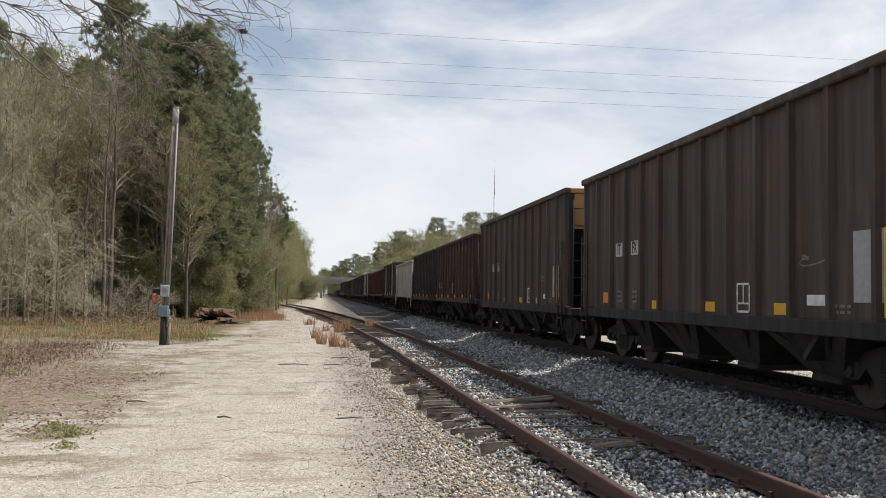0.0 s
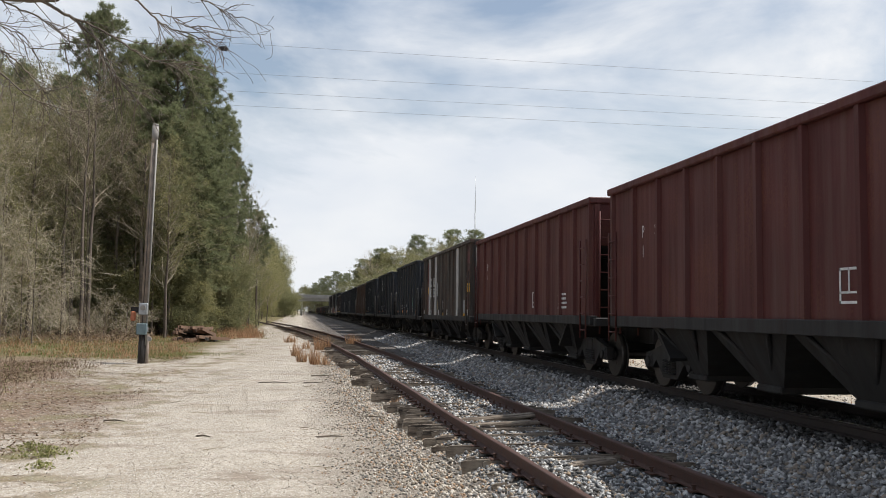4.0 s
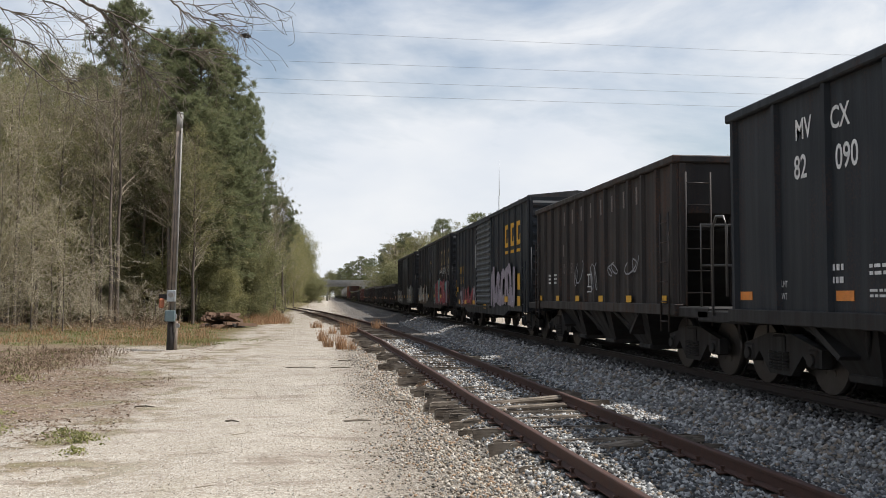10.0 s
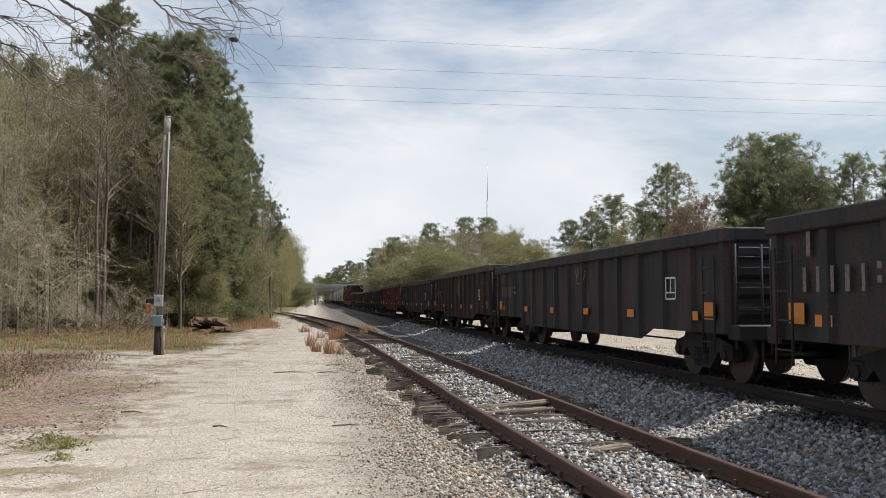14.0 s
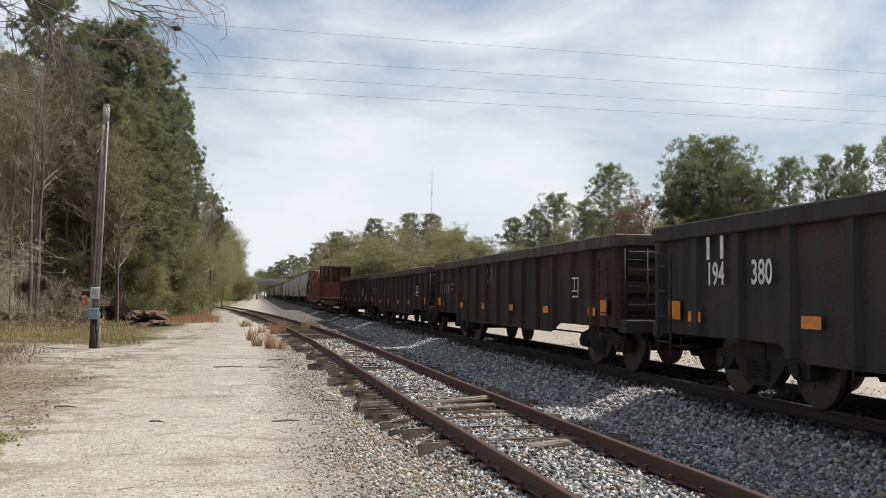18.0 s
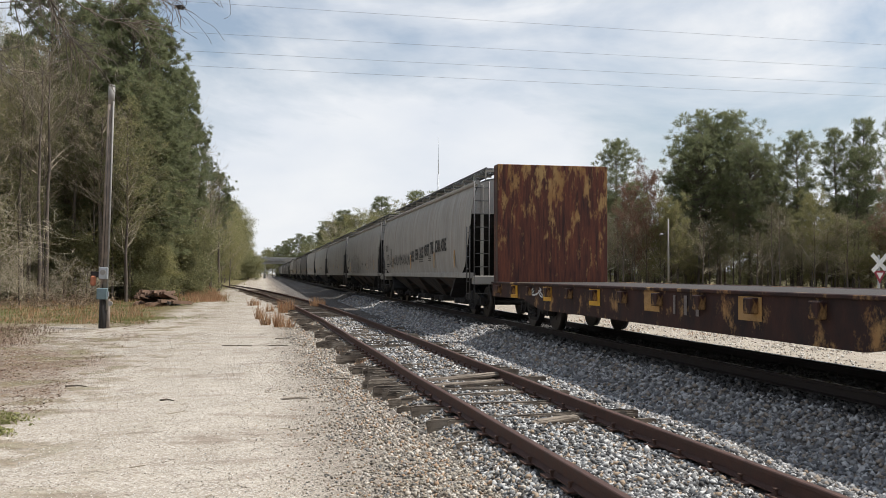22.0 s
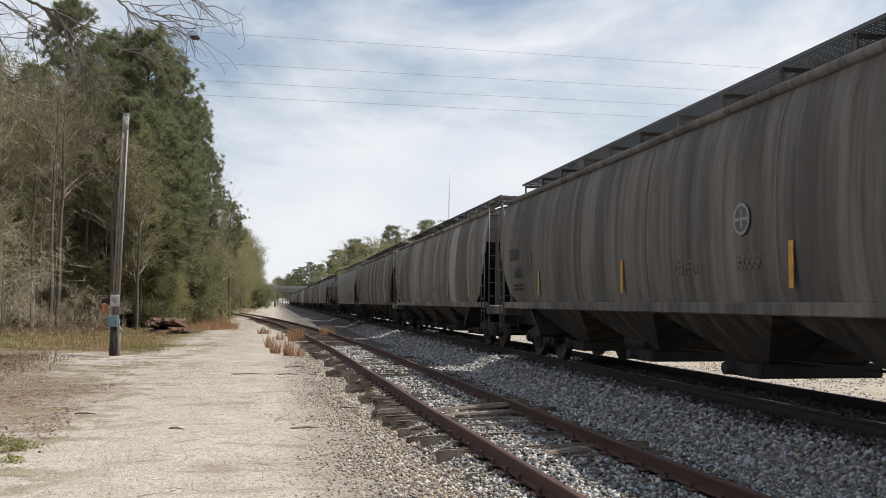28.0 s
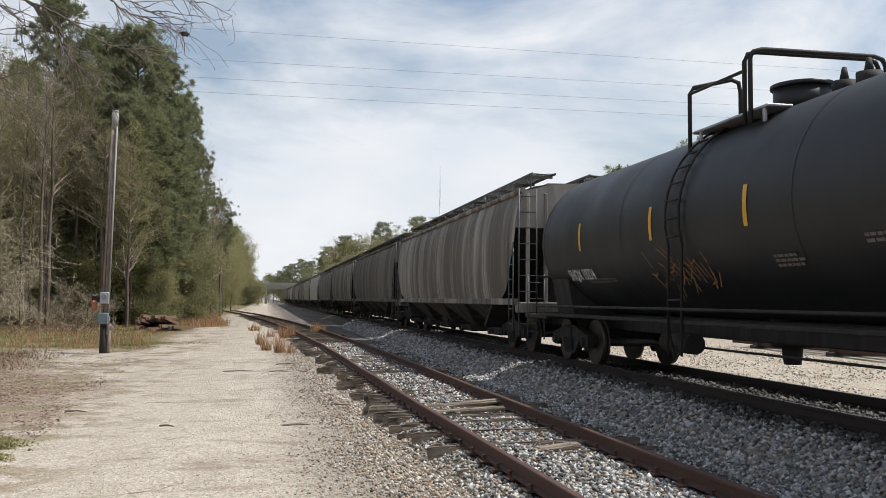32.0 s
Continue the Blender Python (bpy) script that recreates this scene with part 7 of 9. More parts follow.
def leaves(name, c, size, r):
    """Small tilted leaf quads."""
    k = len(c)
    u = r.normal(0, 1, (k, 3))
    u /= np.linalg.norm(u, axis=1)[:, None]
    w = np.cross(u, r.normal(0, 1, (k, 3)))
    w /= np.linalg.norm(w, axis=1)[:, None]
    u, w = u * size[:, None], w * size[:, None] * 0.6
    v = np.stack([c - u, c + w, c + u, c - w], 1)
    return arrays(name, v.reshape(-1, 3), np.arange(4 * k).reshape(-1, 4))


def pine_kind(seed, H, bare, crown_w, limbs=72, tufts=8, needles=44, size=1.0, waist=0.35, dead=10):
    """Meshes of a tall pine: straight trunk, crooked limbs, needle tufts packed in separate lumps at the limb ends, a few dead snags below."""
    w = Wood(seed)
    r = w.r
    p = np.zeros(3)
    tr = Wood(seed + 1)
    n = 12
    lean = r.normal(0, 0.012, 2)
    pts = []
    for i in range(n):
        q = np.array([lean[0] * H * (i + 1) / n + r.normal(0, 0.05), lean[1] * H * (i + 1) / n + r.normal(0, 0.05), 0.97 * H * (i + 1) / n])
        tr.limb(p, q, 0.0105 * H * (1 - 0.9 * i / n) + 0.02, 0.0105 * H * (1 - 0.9 * (i + 1) / n) + 0.02)
        pts.append((p, q))
        p = q

    def on_trunk(u):
        k = min(n - 1, int(u * n))
        return pts[k][0] + (pts[k][1] - pts[k][0]) * (u * n - k)

    for i in range(dead):
        s = on_trunk(bare * r.uniform(0.35, 1.0))
        a = r.random() * 6.283
        w.grow(s, (math.cos(a), math.sin(a), r.normal(0.0, 0.2)), r.uniform(0.6, 1.8), 0.022, 1, 0.4, 0.0, (1, 2), 0.5, 0.4, 3, 0.008)
    cen, dirs = [], []
    for i in range(limbs):
        f = (i + r.random()) / limbs
        s = on_trunk(bare + (1 - bare) * f * 0.985)
        prof = 0.5 + 0.5 * f / waist if f < waist else math.sqrt(max(0.03, 1 - ((f - waist) / (1.02 - waist)) ** 2))
        ln = crown_w * prof * r.uniform(0.55, 1.08)
        a = i * 2.4 + r.normal(0, 0.4)
        d = np.array([math.cos(a), math.sin(a), -0.02 + 0.75 * f ** 1.5 + r.normal(0, 0.14)])
        q, path = s, []
        for k in range(4):
            d = d + r.normal(0, 0.14, 3) + np.array([0, 0, 0.08])
            d /= np.linalg.norm(d)
            e = q + d * ln / 4
            rk = 0.016 * ln + 0.014
            w.limb(q, e, rk * (1 - 0.2 * k), rk * (1 - 0.2 * (k + 1)))
            path.append((q, e, d))
            q = e
        m = max(3, int(tufts * (0.45 + 0.6 * ln / crown_w)))
        for j in range(m):
            v = r.uniform(0.42, 1.0) if j else 1.0
            k = min(3, int(v * 4))
            g0 = path[k][0] + (path[k][1] - path[k][0]) * (v * 4 - k)
            c = g0 + r.normal(0, 1, 3) * np.array([1, 1, 0.5]) * (0.1 * ln + 0.16) + np.array([0, 0, 0.12])
            w.limb(g0, c, 0.014, 0.01)
            cen.append(c)
            dirs.append(path[k][2])
    cen, dirs = np.array(cen), np.array(dirs)
    d = np.repeat(dirs, needles, 0) * 0.35 + r.normal(0, 0.75, (len(cen) * needles, 3)) + np.array([0, 0, 0.4])
    d /= np.linalg.norm(d, axis=1)[:, None]
    c = np.repeat(cen, needles, 0) + d * r.uniform(0.0, 0.2, len(d))[:, None] * size
    return tr.mesh("trunk", 8), w.mesh("limbs"), blades("needles", c, d, size * r.uniform(0.16, 0.3, len(c)), size * r.uniform(0.03, 0.055, len(c)), r)


def hardwood_kind(seed, H, spread, depth=3, leaf=0, leaf_size=0.06, fork=0.35, kids=(3, 5), thick=1.0, up=0.1, rise=0.5, bend=0.3, min_r=0.0055):
    """Bare or just-leafing hardwood; leaf: leaves for each twig."""
    w = Wood(seed)
    r = w.r
    tr = Wood(seed + 1)
    p, n = np.zeros(3), 9
    pts = []
    for i in range(n):
        q = np.array([r.normal(0, 0.03) * H * 0.1 + p[0], r.normal(0, 0.03) * H * 0.1 + p[1], H * 0.92 * (i + 1) / n])
        tr.limb(p, q, thick * (0.009 * H * (1 - 0.85 * i / n) + 0.012), thick * (0.009 * H * (1 - 0.85 * (i + 1) / n) + 0.012))
        pts.append((p, q))
        p = q
    for i in range(int(12 + H * 0.7)):
        u = fork + (1 - fork) * r.random()
        k = min(n - 1, int(u * n))
        s = pts[k][0] + (pts[k][1] - pts[k][0]) * (u * n - k)
        a = r.random() * 6.283
        d = np.array([math.cos(a), math.sin(a), rise + 0.9 * u])
        w.grow(s, d, spread * (1.15 - 0.6 * u) * r.uniform(0.6, 1.1), thick * (0.0045 * H * (1.2 - u) + 0.01), depth - 1, bend, up, kids, 0.6, 0.45, 3, min_r)
    crown = None
    if leaf:
        t = np.array([q for q, _ in w.tips])
        c = np.repeat(t, leaf, 0) + r.normal(0, 0.2, (len(t) * leaf, 3))
        crown = leaves("leaves", c, leaf_size * r.uniform(0.6, 1.3, len(c)), r)
    return tr.mesh("trunk", 7), w.mesh("twigs"), crown


def bush_kind(seed, w_, h_, n=2600, size=0.09, solid=True):
    """A dense evergreen shrub or sapling: leaves in lumps round many stems."""
    w = Wood(seed)
    r = w.r
    for i in range(9):
        a = r.random() * 6.283
        w.grow((r.normal(0, 0.12 * w_), r.normal(0, 0.12 * w_), 0), (math.cos(a) * 0.4, math.sin(a) * 0.4, 1), h_ * r.uniform(0.5, 0.8), 0.03, 2, 0.25, 0.1, (3, 4), 0.6, 0.5, 3, 0.006)
    t = np.array([q for q, _ in w.tips])
    k = n // len(t) + 1
    c = np.repeat(t, k, 0) + r.normal(0, 0.13 * min(w_, h_), (len(t) * k, 3)) * np.array([1, 1, 0.8])
    c[:, 2] = np.abs(c[:, 2])
    return None, w.mesh("stems"), leaves("leaves", c, size * r.uniform(0.6, 1.4, len(c)), r)


KINDS = {}


def plant(name, kind, label, x, y, h=1.0, wide=1.0, turn=0.0, mats=None, group="", z=None, category="tree"):
    """One tree: trunk, limbs and crown under an empty at its foot."""
    tr, li, cr = KINDS[kind]
    z = float(ground_z(np.array(x), np.array(y))) - 0.05 if z is None else z
    root = thing(name, label, category, group, at=pose(x, y, z, 0, 0, turn))
    m = mats or (M_BARK, M_BARK, M_PINE)
    sc = Matrix.Diagonal((wide, wide, h, 1))
    for nm, me, mt in (("trunk", tr, m[0]), ("branchwork", li, m[1]), ("crown", cr, m[2])):
        if me is not None:
            part(nm, me, mt, root, at=sc)
    return root


KINDS["pine_a"] = pine_kind(21, 22, 0.4, 3.6, 84, 12, 60, 1.15)
KINDS["pine_b"] = pine_kind(22, 20, 0.28, 3.4, 94, 12, 60, 1.15)
KINDS["pine_c"] = pine_kind(23, 24, 0.5, 4.0, 76, 13, 60, 1.15)
KINDS["pine_d"] = pine_kind(24, 20, 0.42, 6.4, 130, 11, 30, 1.75, 0.45)
KINDS["pine_e"] = pine_kind(25, 20, 0.5, 3.6, 64, 8, 26, 1.75, 0.45)
KINDS["pine_f"] = pine_kind(26, 20, 0.34, 3.2, 78, 8, 26, 1.75)
KINDS["bare_a"] = hardwood_kind(31, 17, 4.4, 3, kids=(4, 6), fork=0.22, thick=0.8, min_r=0.008)
KINDS["bare_b"] = hardwood_kind(32, 15, 3.4, 3, fork=0.25, thick=0.7, min_r=0.008)
KINDS["bare_c"] = hardwood_kind(33, 19, 3.0, 3, fork=0.5, thick=0.75, min_r=0.008)
KINDS["leaf_a"] = hardwood_kind(34, 13, 4.2, 3, 44, 0.08, 0.2)
KINDS["leaf_b"] = hardwood_kind(35, 11, 4.0, 3, 38, 0.08, 0.15)
KINDS["tangle_a"] = hardwood_kind(37, 13, 5.2, 3, 9, 0.04, 0.06, (4, 6), 0.55, -0.08, 0.9, 0.6, 0.01)
KINDS["tangle_b"] = hardwood_kind(38, 9, 4.6, 3, 5, 0.04, 0.05, (4, 6), 0.55, -0.14, 1.0, 0.65, 0.01)
KINDS["olive_a"] = hardwood_kind(39, 15, 3.4, 3, 18, 0.058, 0.3, (3, 5), 0.75)
KINDS["bush_a"] = bush_kind(41, 2.6, 3.4, 8000, 0.08)
KINDS["bush_c"] = bush_kind(43, 3.4, 6.5, 24000, 0.085)
KINDS["bush_d"] = bush_kind(44, 3.6, 6.0, 24000, 0.085)
KINDS["scrub"] = hardwood_kind(36, 4.5, 2.2, 3, fork=0.05, kids=(4, 5), thick=0.9, min_r=0.008)


def reach_of(kind):
    """Height and half width that a kind's meshes really have."""
    hi, wd = 0.0, 0.0
    for me in KINDS[kind]:
        if me is not None:
            v = np.empty(len(me.vertices) * 3, np.float32)
            me.vertices.foreach_get("co", v)
            v = v.reshape(-1, 3)
            hi, wd = max(hi, float(np.percentile(v[:, 2], 99.9))), max(wd, float(np.percentile(np.hypot(v[:, 0], v[:, 1]), 97)))
    return hi, wd


REACH = {k: reach_of(k) for k in KINDS}
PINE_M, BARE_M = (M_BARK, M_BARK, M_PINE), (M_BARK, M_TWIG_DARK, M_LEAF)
EVER_M, LEAF_M, BUD_M = (M_BARK, M_BARK, M_EVER), (M_BARK_GREY, M_TWIG, M_LEAF), (M_BARK_GREY, M_TWIG, M_BUD)
L_PINE, L_BARE, L_LEAF = "tall dark green pine with a bare lower trunk", "leafless grey hardwood with fine twigs", "hardwood with thin yellow-green spring leaves"
L_BUSH, L_FAR = "dense dark evergreen thicket at the wood's edge", "distant tree beyond the railway"


def polar(az, dist):
    a = radians(az)
    return math.sin(a) * dist, math.cos(a) * dist


def stand(name, kind, label, az, el, dist, half, r, mats, group, category="tree"):
    """A tree at a bearing and distance whose top stands at an elevation; half: half width in metres."""
    x, y = polar(az, dist)
    hi, wd = REACH[kind]
    h = (math.tan(radians(el)) * dist + 1.9) / hi
    return plant(name, kind, label, x, y, h, half / wd if half else h, r.uniform(0, 360), mats, group, category=category)


def wood_left():
    r = random.Random(5)
    G = "trees of the wood"

    # tops of the wood against the sky, by bearing
    def top(az):
        return float(np.interp(az, [-34, -18.5, -17, -15.6, -14, -12.4, -10.4, -9.0, -7.4, -6.2, -5.2, -4.2, -3.0, -2.0], [16, 15.6, 15.2, 14.0, 14.6, 17.2, 15.6, 15.4, 16.0, 15.0, 13.0, 10.6, 7.6, 5.2]))
    # pines that stand against the sky
    for az, el, dist, half, k in ((-12.3, 17.4, 64, 3.0, "pine_c"), (-10.3, 15.6, 70, 2.9, "pine_a"), (-9.0, 15.4, 76, 3.0, "pine_c"), (-7.5, 16.2, 66, 3.3, "pine_b"), (-6.2, 14.6, 69, 2.7, "pine_b"), (-5.0, 12.4, 74, 2.5, "pine_b"), (-4.2, 9.4, 80, 1.8, "pine_c"), (-2.75, 6.2, 96, 1.9, "pine_c"),
                                  (-8.3, 12.2, 62, 3.2, "pine_b"), (-6.7, 10.6, 63, 2.8, "pine_b"), (-14.4, 13.4, 82, 3.2, "pine_a"), (-16.6, 13.8, 80, 3.2, "pine_c"), (-19.2, 15.0, 74, 3.2, "pine_a"), (-21.5, 15.4, 72, 3.4, "pine_c"), (-11.4, 13.2, 84, 3.0, "pine_a"), (-13.4, 12.4, 92, 3.2, "pine_c")):
        stand("pine_tree", k, L_PINE, az, el, dist, half, r, PINE_M, G)
    # tall trunks along the front, pale where the sun takes them
    for az, el, dist in ((-12.9, 13.5, 55), (-12.5, 14, 55.5), (-13.9, 12.5, 58), (-15.7, 11.5, 56), (-11.0, 11.5, 60), (-18.0, 12.5, 54)):
        stand("bare_tree", "bare_c", L_BARE, az, el, dist, r.uniform(1.9, 2.6), r, BARE_M, G)
    for i in range(22):
        az = r.uniform(-19, -7.5)
        stand("leafing_tree", "olive_a", "slender hardwood with olive spring foliage", az, top(az) * r.uniform(0.5, 0.95), r.uniform(55, 63), r.uniform(2.2, 3.2), r, (M_BARK, M_TWIG, M_EVER if i % 3 else M_LEAF), G)
    # bare hardwoods between
    for i in range(22):
        az = r.uniform(-25, -9.0)
        k = r.choice(("bare_a", "bare_b", "bare_c", "bare_c", "bare_c"))
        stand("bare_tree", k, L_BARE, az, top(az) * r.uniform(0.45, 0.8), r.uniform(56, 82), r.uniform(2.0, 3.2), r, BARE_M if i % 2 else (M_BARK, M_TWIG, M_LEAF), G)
    # thin bare crowns against the sky
    for az, el, dist in ((-15.4, 15.0, 60), (-16.2, 14.4, 62), (-14.6, 14.8, 62), (-17.4, 14.8, 60), (-3.7, 8.6, 84), (-3.2, 7.2, 88), (-4.6, 10.6, 78), (-5.6, 11.0, 72)):
        stand("bare_tree", "bare_a", L_BARE, az, el, dist, 2.6, r, (M_BARK, M_TWIG, M_LEAF), G)
    # arching twiggy crowns at the near corner of the wood
    for i in range(18):
        az = -27 + 11.8 * (i + r.random()) / 18
        el = float(np.interp(az, [-27, -19, -17, -15], [15, 15, 13, 9.5])) * r.uniform(0.55, 1.0)
        k = "tangle_a" if el > 9 else "tangle_b"
        stand("twiggy_tree", k, "arching twiggy hardwood with sparse olive buds", az, el, r.uniform(44, 60), r.uniform(3.4, 5.0), r, (M_BARK_GREY, M_TWIG, M_LEAF), G)
    # younger pines and evergreens that fill the wood from the ground up
    for i in range(24):
        az = r.uniform(-15, -5.6)
        stand("pine_tree", "pine_b", "younger pine, green almost to the ground", az, top(az) * r.uniform(0.4, 0.75), r.uniform(62, 72) if az < -6.5 else r.uniform(74, 84), r.uniform(2.4, 3.4), r, PINE_M, G)
    for i in range(44):
        az = r.uniform(-21, -5.0)
        stand("evergreen_tree", r.choice(("leaf_a", "leaf_b", "olive_a")), "dense olive-green evergreen inside the wood", az, top(az) * r.uniform(0.4, 0.88), r.uniform(64, 76) if az < -6.5 else r.uniform(76, 88), r.uniform(2.6, 3.8), r, (M_BARK, M_TWIG, M_EVER if i % 3 else M_LEAF), G)
    # olive foliage between the trunks
    for i in range(40):
        az = r.uniform(-25, -8.5)
        dist = r.uniform(62, 86) if i < 30 else r.uniform(56, 62)
        stand("leafing_tree", "olive_a", "slender hardwood with olive spring foliage", az, top(az) * r.uniform(0.4, 0.85), dist, r.uniform(2.4, 3.6), r, (M_BARK, M_TWIG, M_LEAF if i % 2 else M_EVER), G)
    # thin straight trunks standing close along the front
    for i in range(20):
        az = r.uniform(-18, -8.5)
        stand("slender_tree", "bare_c", "slender straight bare trunk at the wood's edge", az, top(az) * r.uniform(0.35, 0.8), r.uniform(57, 68), r.uniform(1.0, 1.8), r, ((M_BARK, M_TWIG, M_LEAF) if i % 3 else BARE_M), G)
    # leafing understory
    for i in range(26):
        az = r.uniform(-24, -6.4)
        k = r.choice(("leaf_a", "leaf_b"))
        stand("leafing_tree", k, L_LEAF, az, r.uniform(3.5, 8.0), r.uniform(64, 84), r.uniform(2.6, 4.0), r, (M_BARK, M_TWIG, M_EVER if r.random() < 0.6 else M_LEAF), G)
    for az, el, dist, half in ((-4.9, 6.6, 86, 3.0), (-3.9, 6.2, 92, 3.0), (-3.3, 5.4, 98, 2.8), (-2.6, 4.4, 108, 2.8), (-5.6, 5.6, 82, 2.6), (-2.1, 4.3, 118, 2.8)):
        stand("leafing_tree", "leaf_a", L_LEAF, az, el, dist, half, r, (M_BARK, M_TWIG, M_LEAF), G)
    # thickets under them
    for i in range(56):
        az = r.uniform(-25, -4.6)
        dist = r.uniform(66, 88) if az < -7 else r.uniform(84, 104)
        plant("thicket", r.choice(("bush_a", "bush_d", "bush_c")), L_BUSH, *polar(az, dist), r.uniform(0.6, 1.1), r.uniform(0.8, 1.2), r.uniform(0, 360), EVER_M, "thickets of the wood", category="shrub")
    for az, dist, el, half in ((-6.3, 84, 6.2, 3.6), (-5.5, 90, 5.0, 3.4), (-7.2, 82, 6.6, 4.0), (-4.6, 98, 4.0, 3.4), (-8.4, 84, 7.0, 4.0), (-3.7, 112, 3.2, 3.2), (-4.0, 104, 3.0, 3.0)):
        stand("thicket", "bush_c", L_BUSH, az, el, dist, half, r, EVER_M, "thickets of the wood", "shrub")
    for i in range(40):
        az = r.uniform(-17, -4.4)
        dist = r.uniform(60, 70) if az < -7 else r.uniform(70, 80)
        stand("thicket", r.choice(("bush_c", "bush_d", "bush_a")), L_BUSH, az, r.uniform(1.6, 4.2), dist, r.uniform(1.8, 3.0), r, EVER_M if i % 4 else (M_BARK, M_BARK, M_LEAF), "thickets of the wood", "shrub")
    # scrub along the front
    for i in range(22):
        az = r.uniform(-26, -10.0)
        plant("scrub", "scrub", "leafless twiggy scrub at the wood's edge", *polar(az, r.uniform(46, 58) if az < -13 else r.uniform(54, 62)), r.uniform(0.25, 0.6), r.uniform(0.5, 0.9), r.uniform(0, 360), (M_BARK, M_TWIG, M_LEAF), "scrub at the wood's edge", category="shrub")
    # further along the line
    for i in range(34):
        d = r.uniform(125, 300)
        az = float(np.interp(d, [125, 170, 300], [r.uniform(-6.2, -3.2), r.uniform(-5.2, -2.2), r.uniform(-3.4, -0.7)]))
        el = float(np.interp(az, [-6, -4, -2.2, -1.4, -0.4], [6.2, 5.2, 4.6, 3.7, 2.7])) * r.uniform(0.8, 1.0)
        k = r.choice(("leaf_a", "leaf_b", "leaf_a", "bush_c"))
        hi, wd = REACH[k]
        stand("leafing_tree", k, L_LEAF, az, el, d, wd * max(0.8, (math.tan(radians(el)) * d + 1.9) / hi * 0.75), r, (M_BARK, M_TWIG, M_LEAF if r.random() < 0.7 else M_EVER), "trees along the line")
    for i in range(14):
        stand("thicket", r.choice(("bush_c", "bush_d")), L_FAR, -2.9 + 2.1 * (i + r.random()) / 14, r.uniform(1.2, 2.0), r.uniform(225, 320), r.uniform(4, 6), r, (M_BARK, M_BARK, r.choice((M_EVER, M_LEAF))), "trees along the line", "shrub")


wood_left()


def wood_right():
    r = random.Random(9)
    # named crowns against the sky: bearing, elevation of the top, half width, kind
    for az, el, half, k in ((28.1, 9.8, 6.6, "pine_d"), (26.9, 8.6, 4.4, "pine_d"), (29.9, 7.9, 3.8, "pine_d"), (21.95, 8.4, 3.3, "pine_e"), (20.6, 6.2, 2.8, "pine_f"), (18.6, 6.6, 2.7, "pine_e"), (17.2, 5.6, 2.4, "pine_f"), (15.9, 5.0, 2.8, "pine_f"), (32.5, 8.45, 3.1, "pine_e"), (34.7, 8.5, 2.6, "pine_f"), (36.4, 9.0, 2.8, "pine_f"), (38.2, 9.3, 3.2, "pine_e"), (35.5, 7.4, 2.6, "pine_f"), (23.4, 5.8, 2.8, "pine_f"), (31.2, 6.6, 2.6, "pine_f"), (40.5, 9.0, 3.6, "pine_e")):
        stand("pine_tree", k, "tall broad-crowned pine beyond the railway", az, el, 118 + r.uniform(-5, 9), half, r, PINE_M, "trees beyond the railway")
    for az, el, m in ((23.8, 7.2, BUD_M), (22.9, 6.3, BUD_M), (24.6, 5.4, LEAF_M), (25.6, 5.0, LEAF_M), (19.4, 5.4, LEAF_M), (33.4, 5.4, LEAF_M), (37.6, 6.0, BUD_M)):
        stand("leafing_tree", "leaf_a", "hardwood in red bud or first leaf", az, el, 108, 3.2, r, m, "trees beyond the railway")
    for i in range(18):
        stand("pine_tree", "pine_f", "tall broad-crowned pine beyond the railway", 16 + 26 * (i + r.random()) / 18, r.uniform(3.6, 5.6) * (1.0 if i < 6 else 1.2), r.uniform(122, 140), r.uniform(2.4, 3.4), r, PINE_M, "trees beyond the railway")
    for i in range(28):
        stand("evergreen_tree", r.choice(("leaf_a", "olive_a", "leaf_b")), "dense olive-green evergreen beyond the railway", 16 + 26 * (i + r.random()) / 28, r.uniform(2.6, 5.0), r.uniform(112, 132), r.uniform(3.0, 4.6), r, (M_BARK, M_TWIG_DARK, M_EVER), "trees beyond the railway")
    for i in range(16):
        az = 20 + 22 * (i + r.random()) / 16
        stand("bare_tree", r.choice(("bare_a", "bare_b")), "leafless grey hardwood beyond the railway", az, r.uniform(2.8, 5.0), r.uniform(106, 114), r.uniform(2.6, 4.0), r, BARE_M, "trees beyond the railway")
    for i in range(28):
        az = 15.0 + 27 * (i + r.random()) / 28
        x, y = polar(az, r.uniform(124, 142))
        k = r.choice(("bush_c", "bush_d", "bush_a"))
        plant("thicket", k, L_FAR, x, y, r.uniform(0.35, 0.75), r.uniform(0.8, 1.3), r.uniform(0, 360), EVER_M if r.random() < 0.7 else LEAF_M, "trees beyond the railway", category="shrub")
    for i in range(76):
        az = 15.2 + 27 * (i + r.random()) / 76
        dist = r.uniform(106, 142)
        x, y = polar(az, dist)
        k = r.choice(("tangle_a", "bare_b", "leaf_b", "olive_a", "leaf_a", "bare_a", "olive_a"))
        H = REACH[k][0]
        el = float(np.interp(az, [15, 18, 24, 30, 36, 42], [3.2, 4.0, 4.6, 5.0, 5.4, 5.8])) * r.uniform(0.5, 1.0)
        plant("bare_tree" if "bare" in k else "leafing_tree", k, "grey-green hardwood beyond the railway", x, y, (math.tan(radians(el)) * dist + 1.9) / H, r.uniform(0.8, 1.2), r.uniform(0, 360), r.choice((LEAF_M, (M_BARK, M_TWIG, M_EVER), (M_BARK, M_TWIG, M_EVER))), "trees beyond the railway")
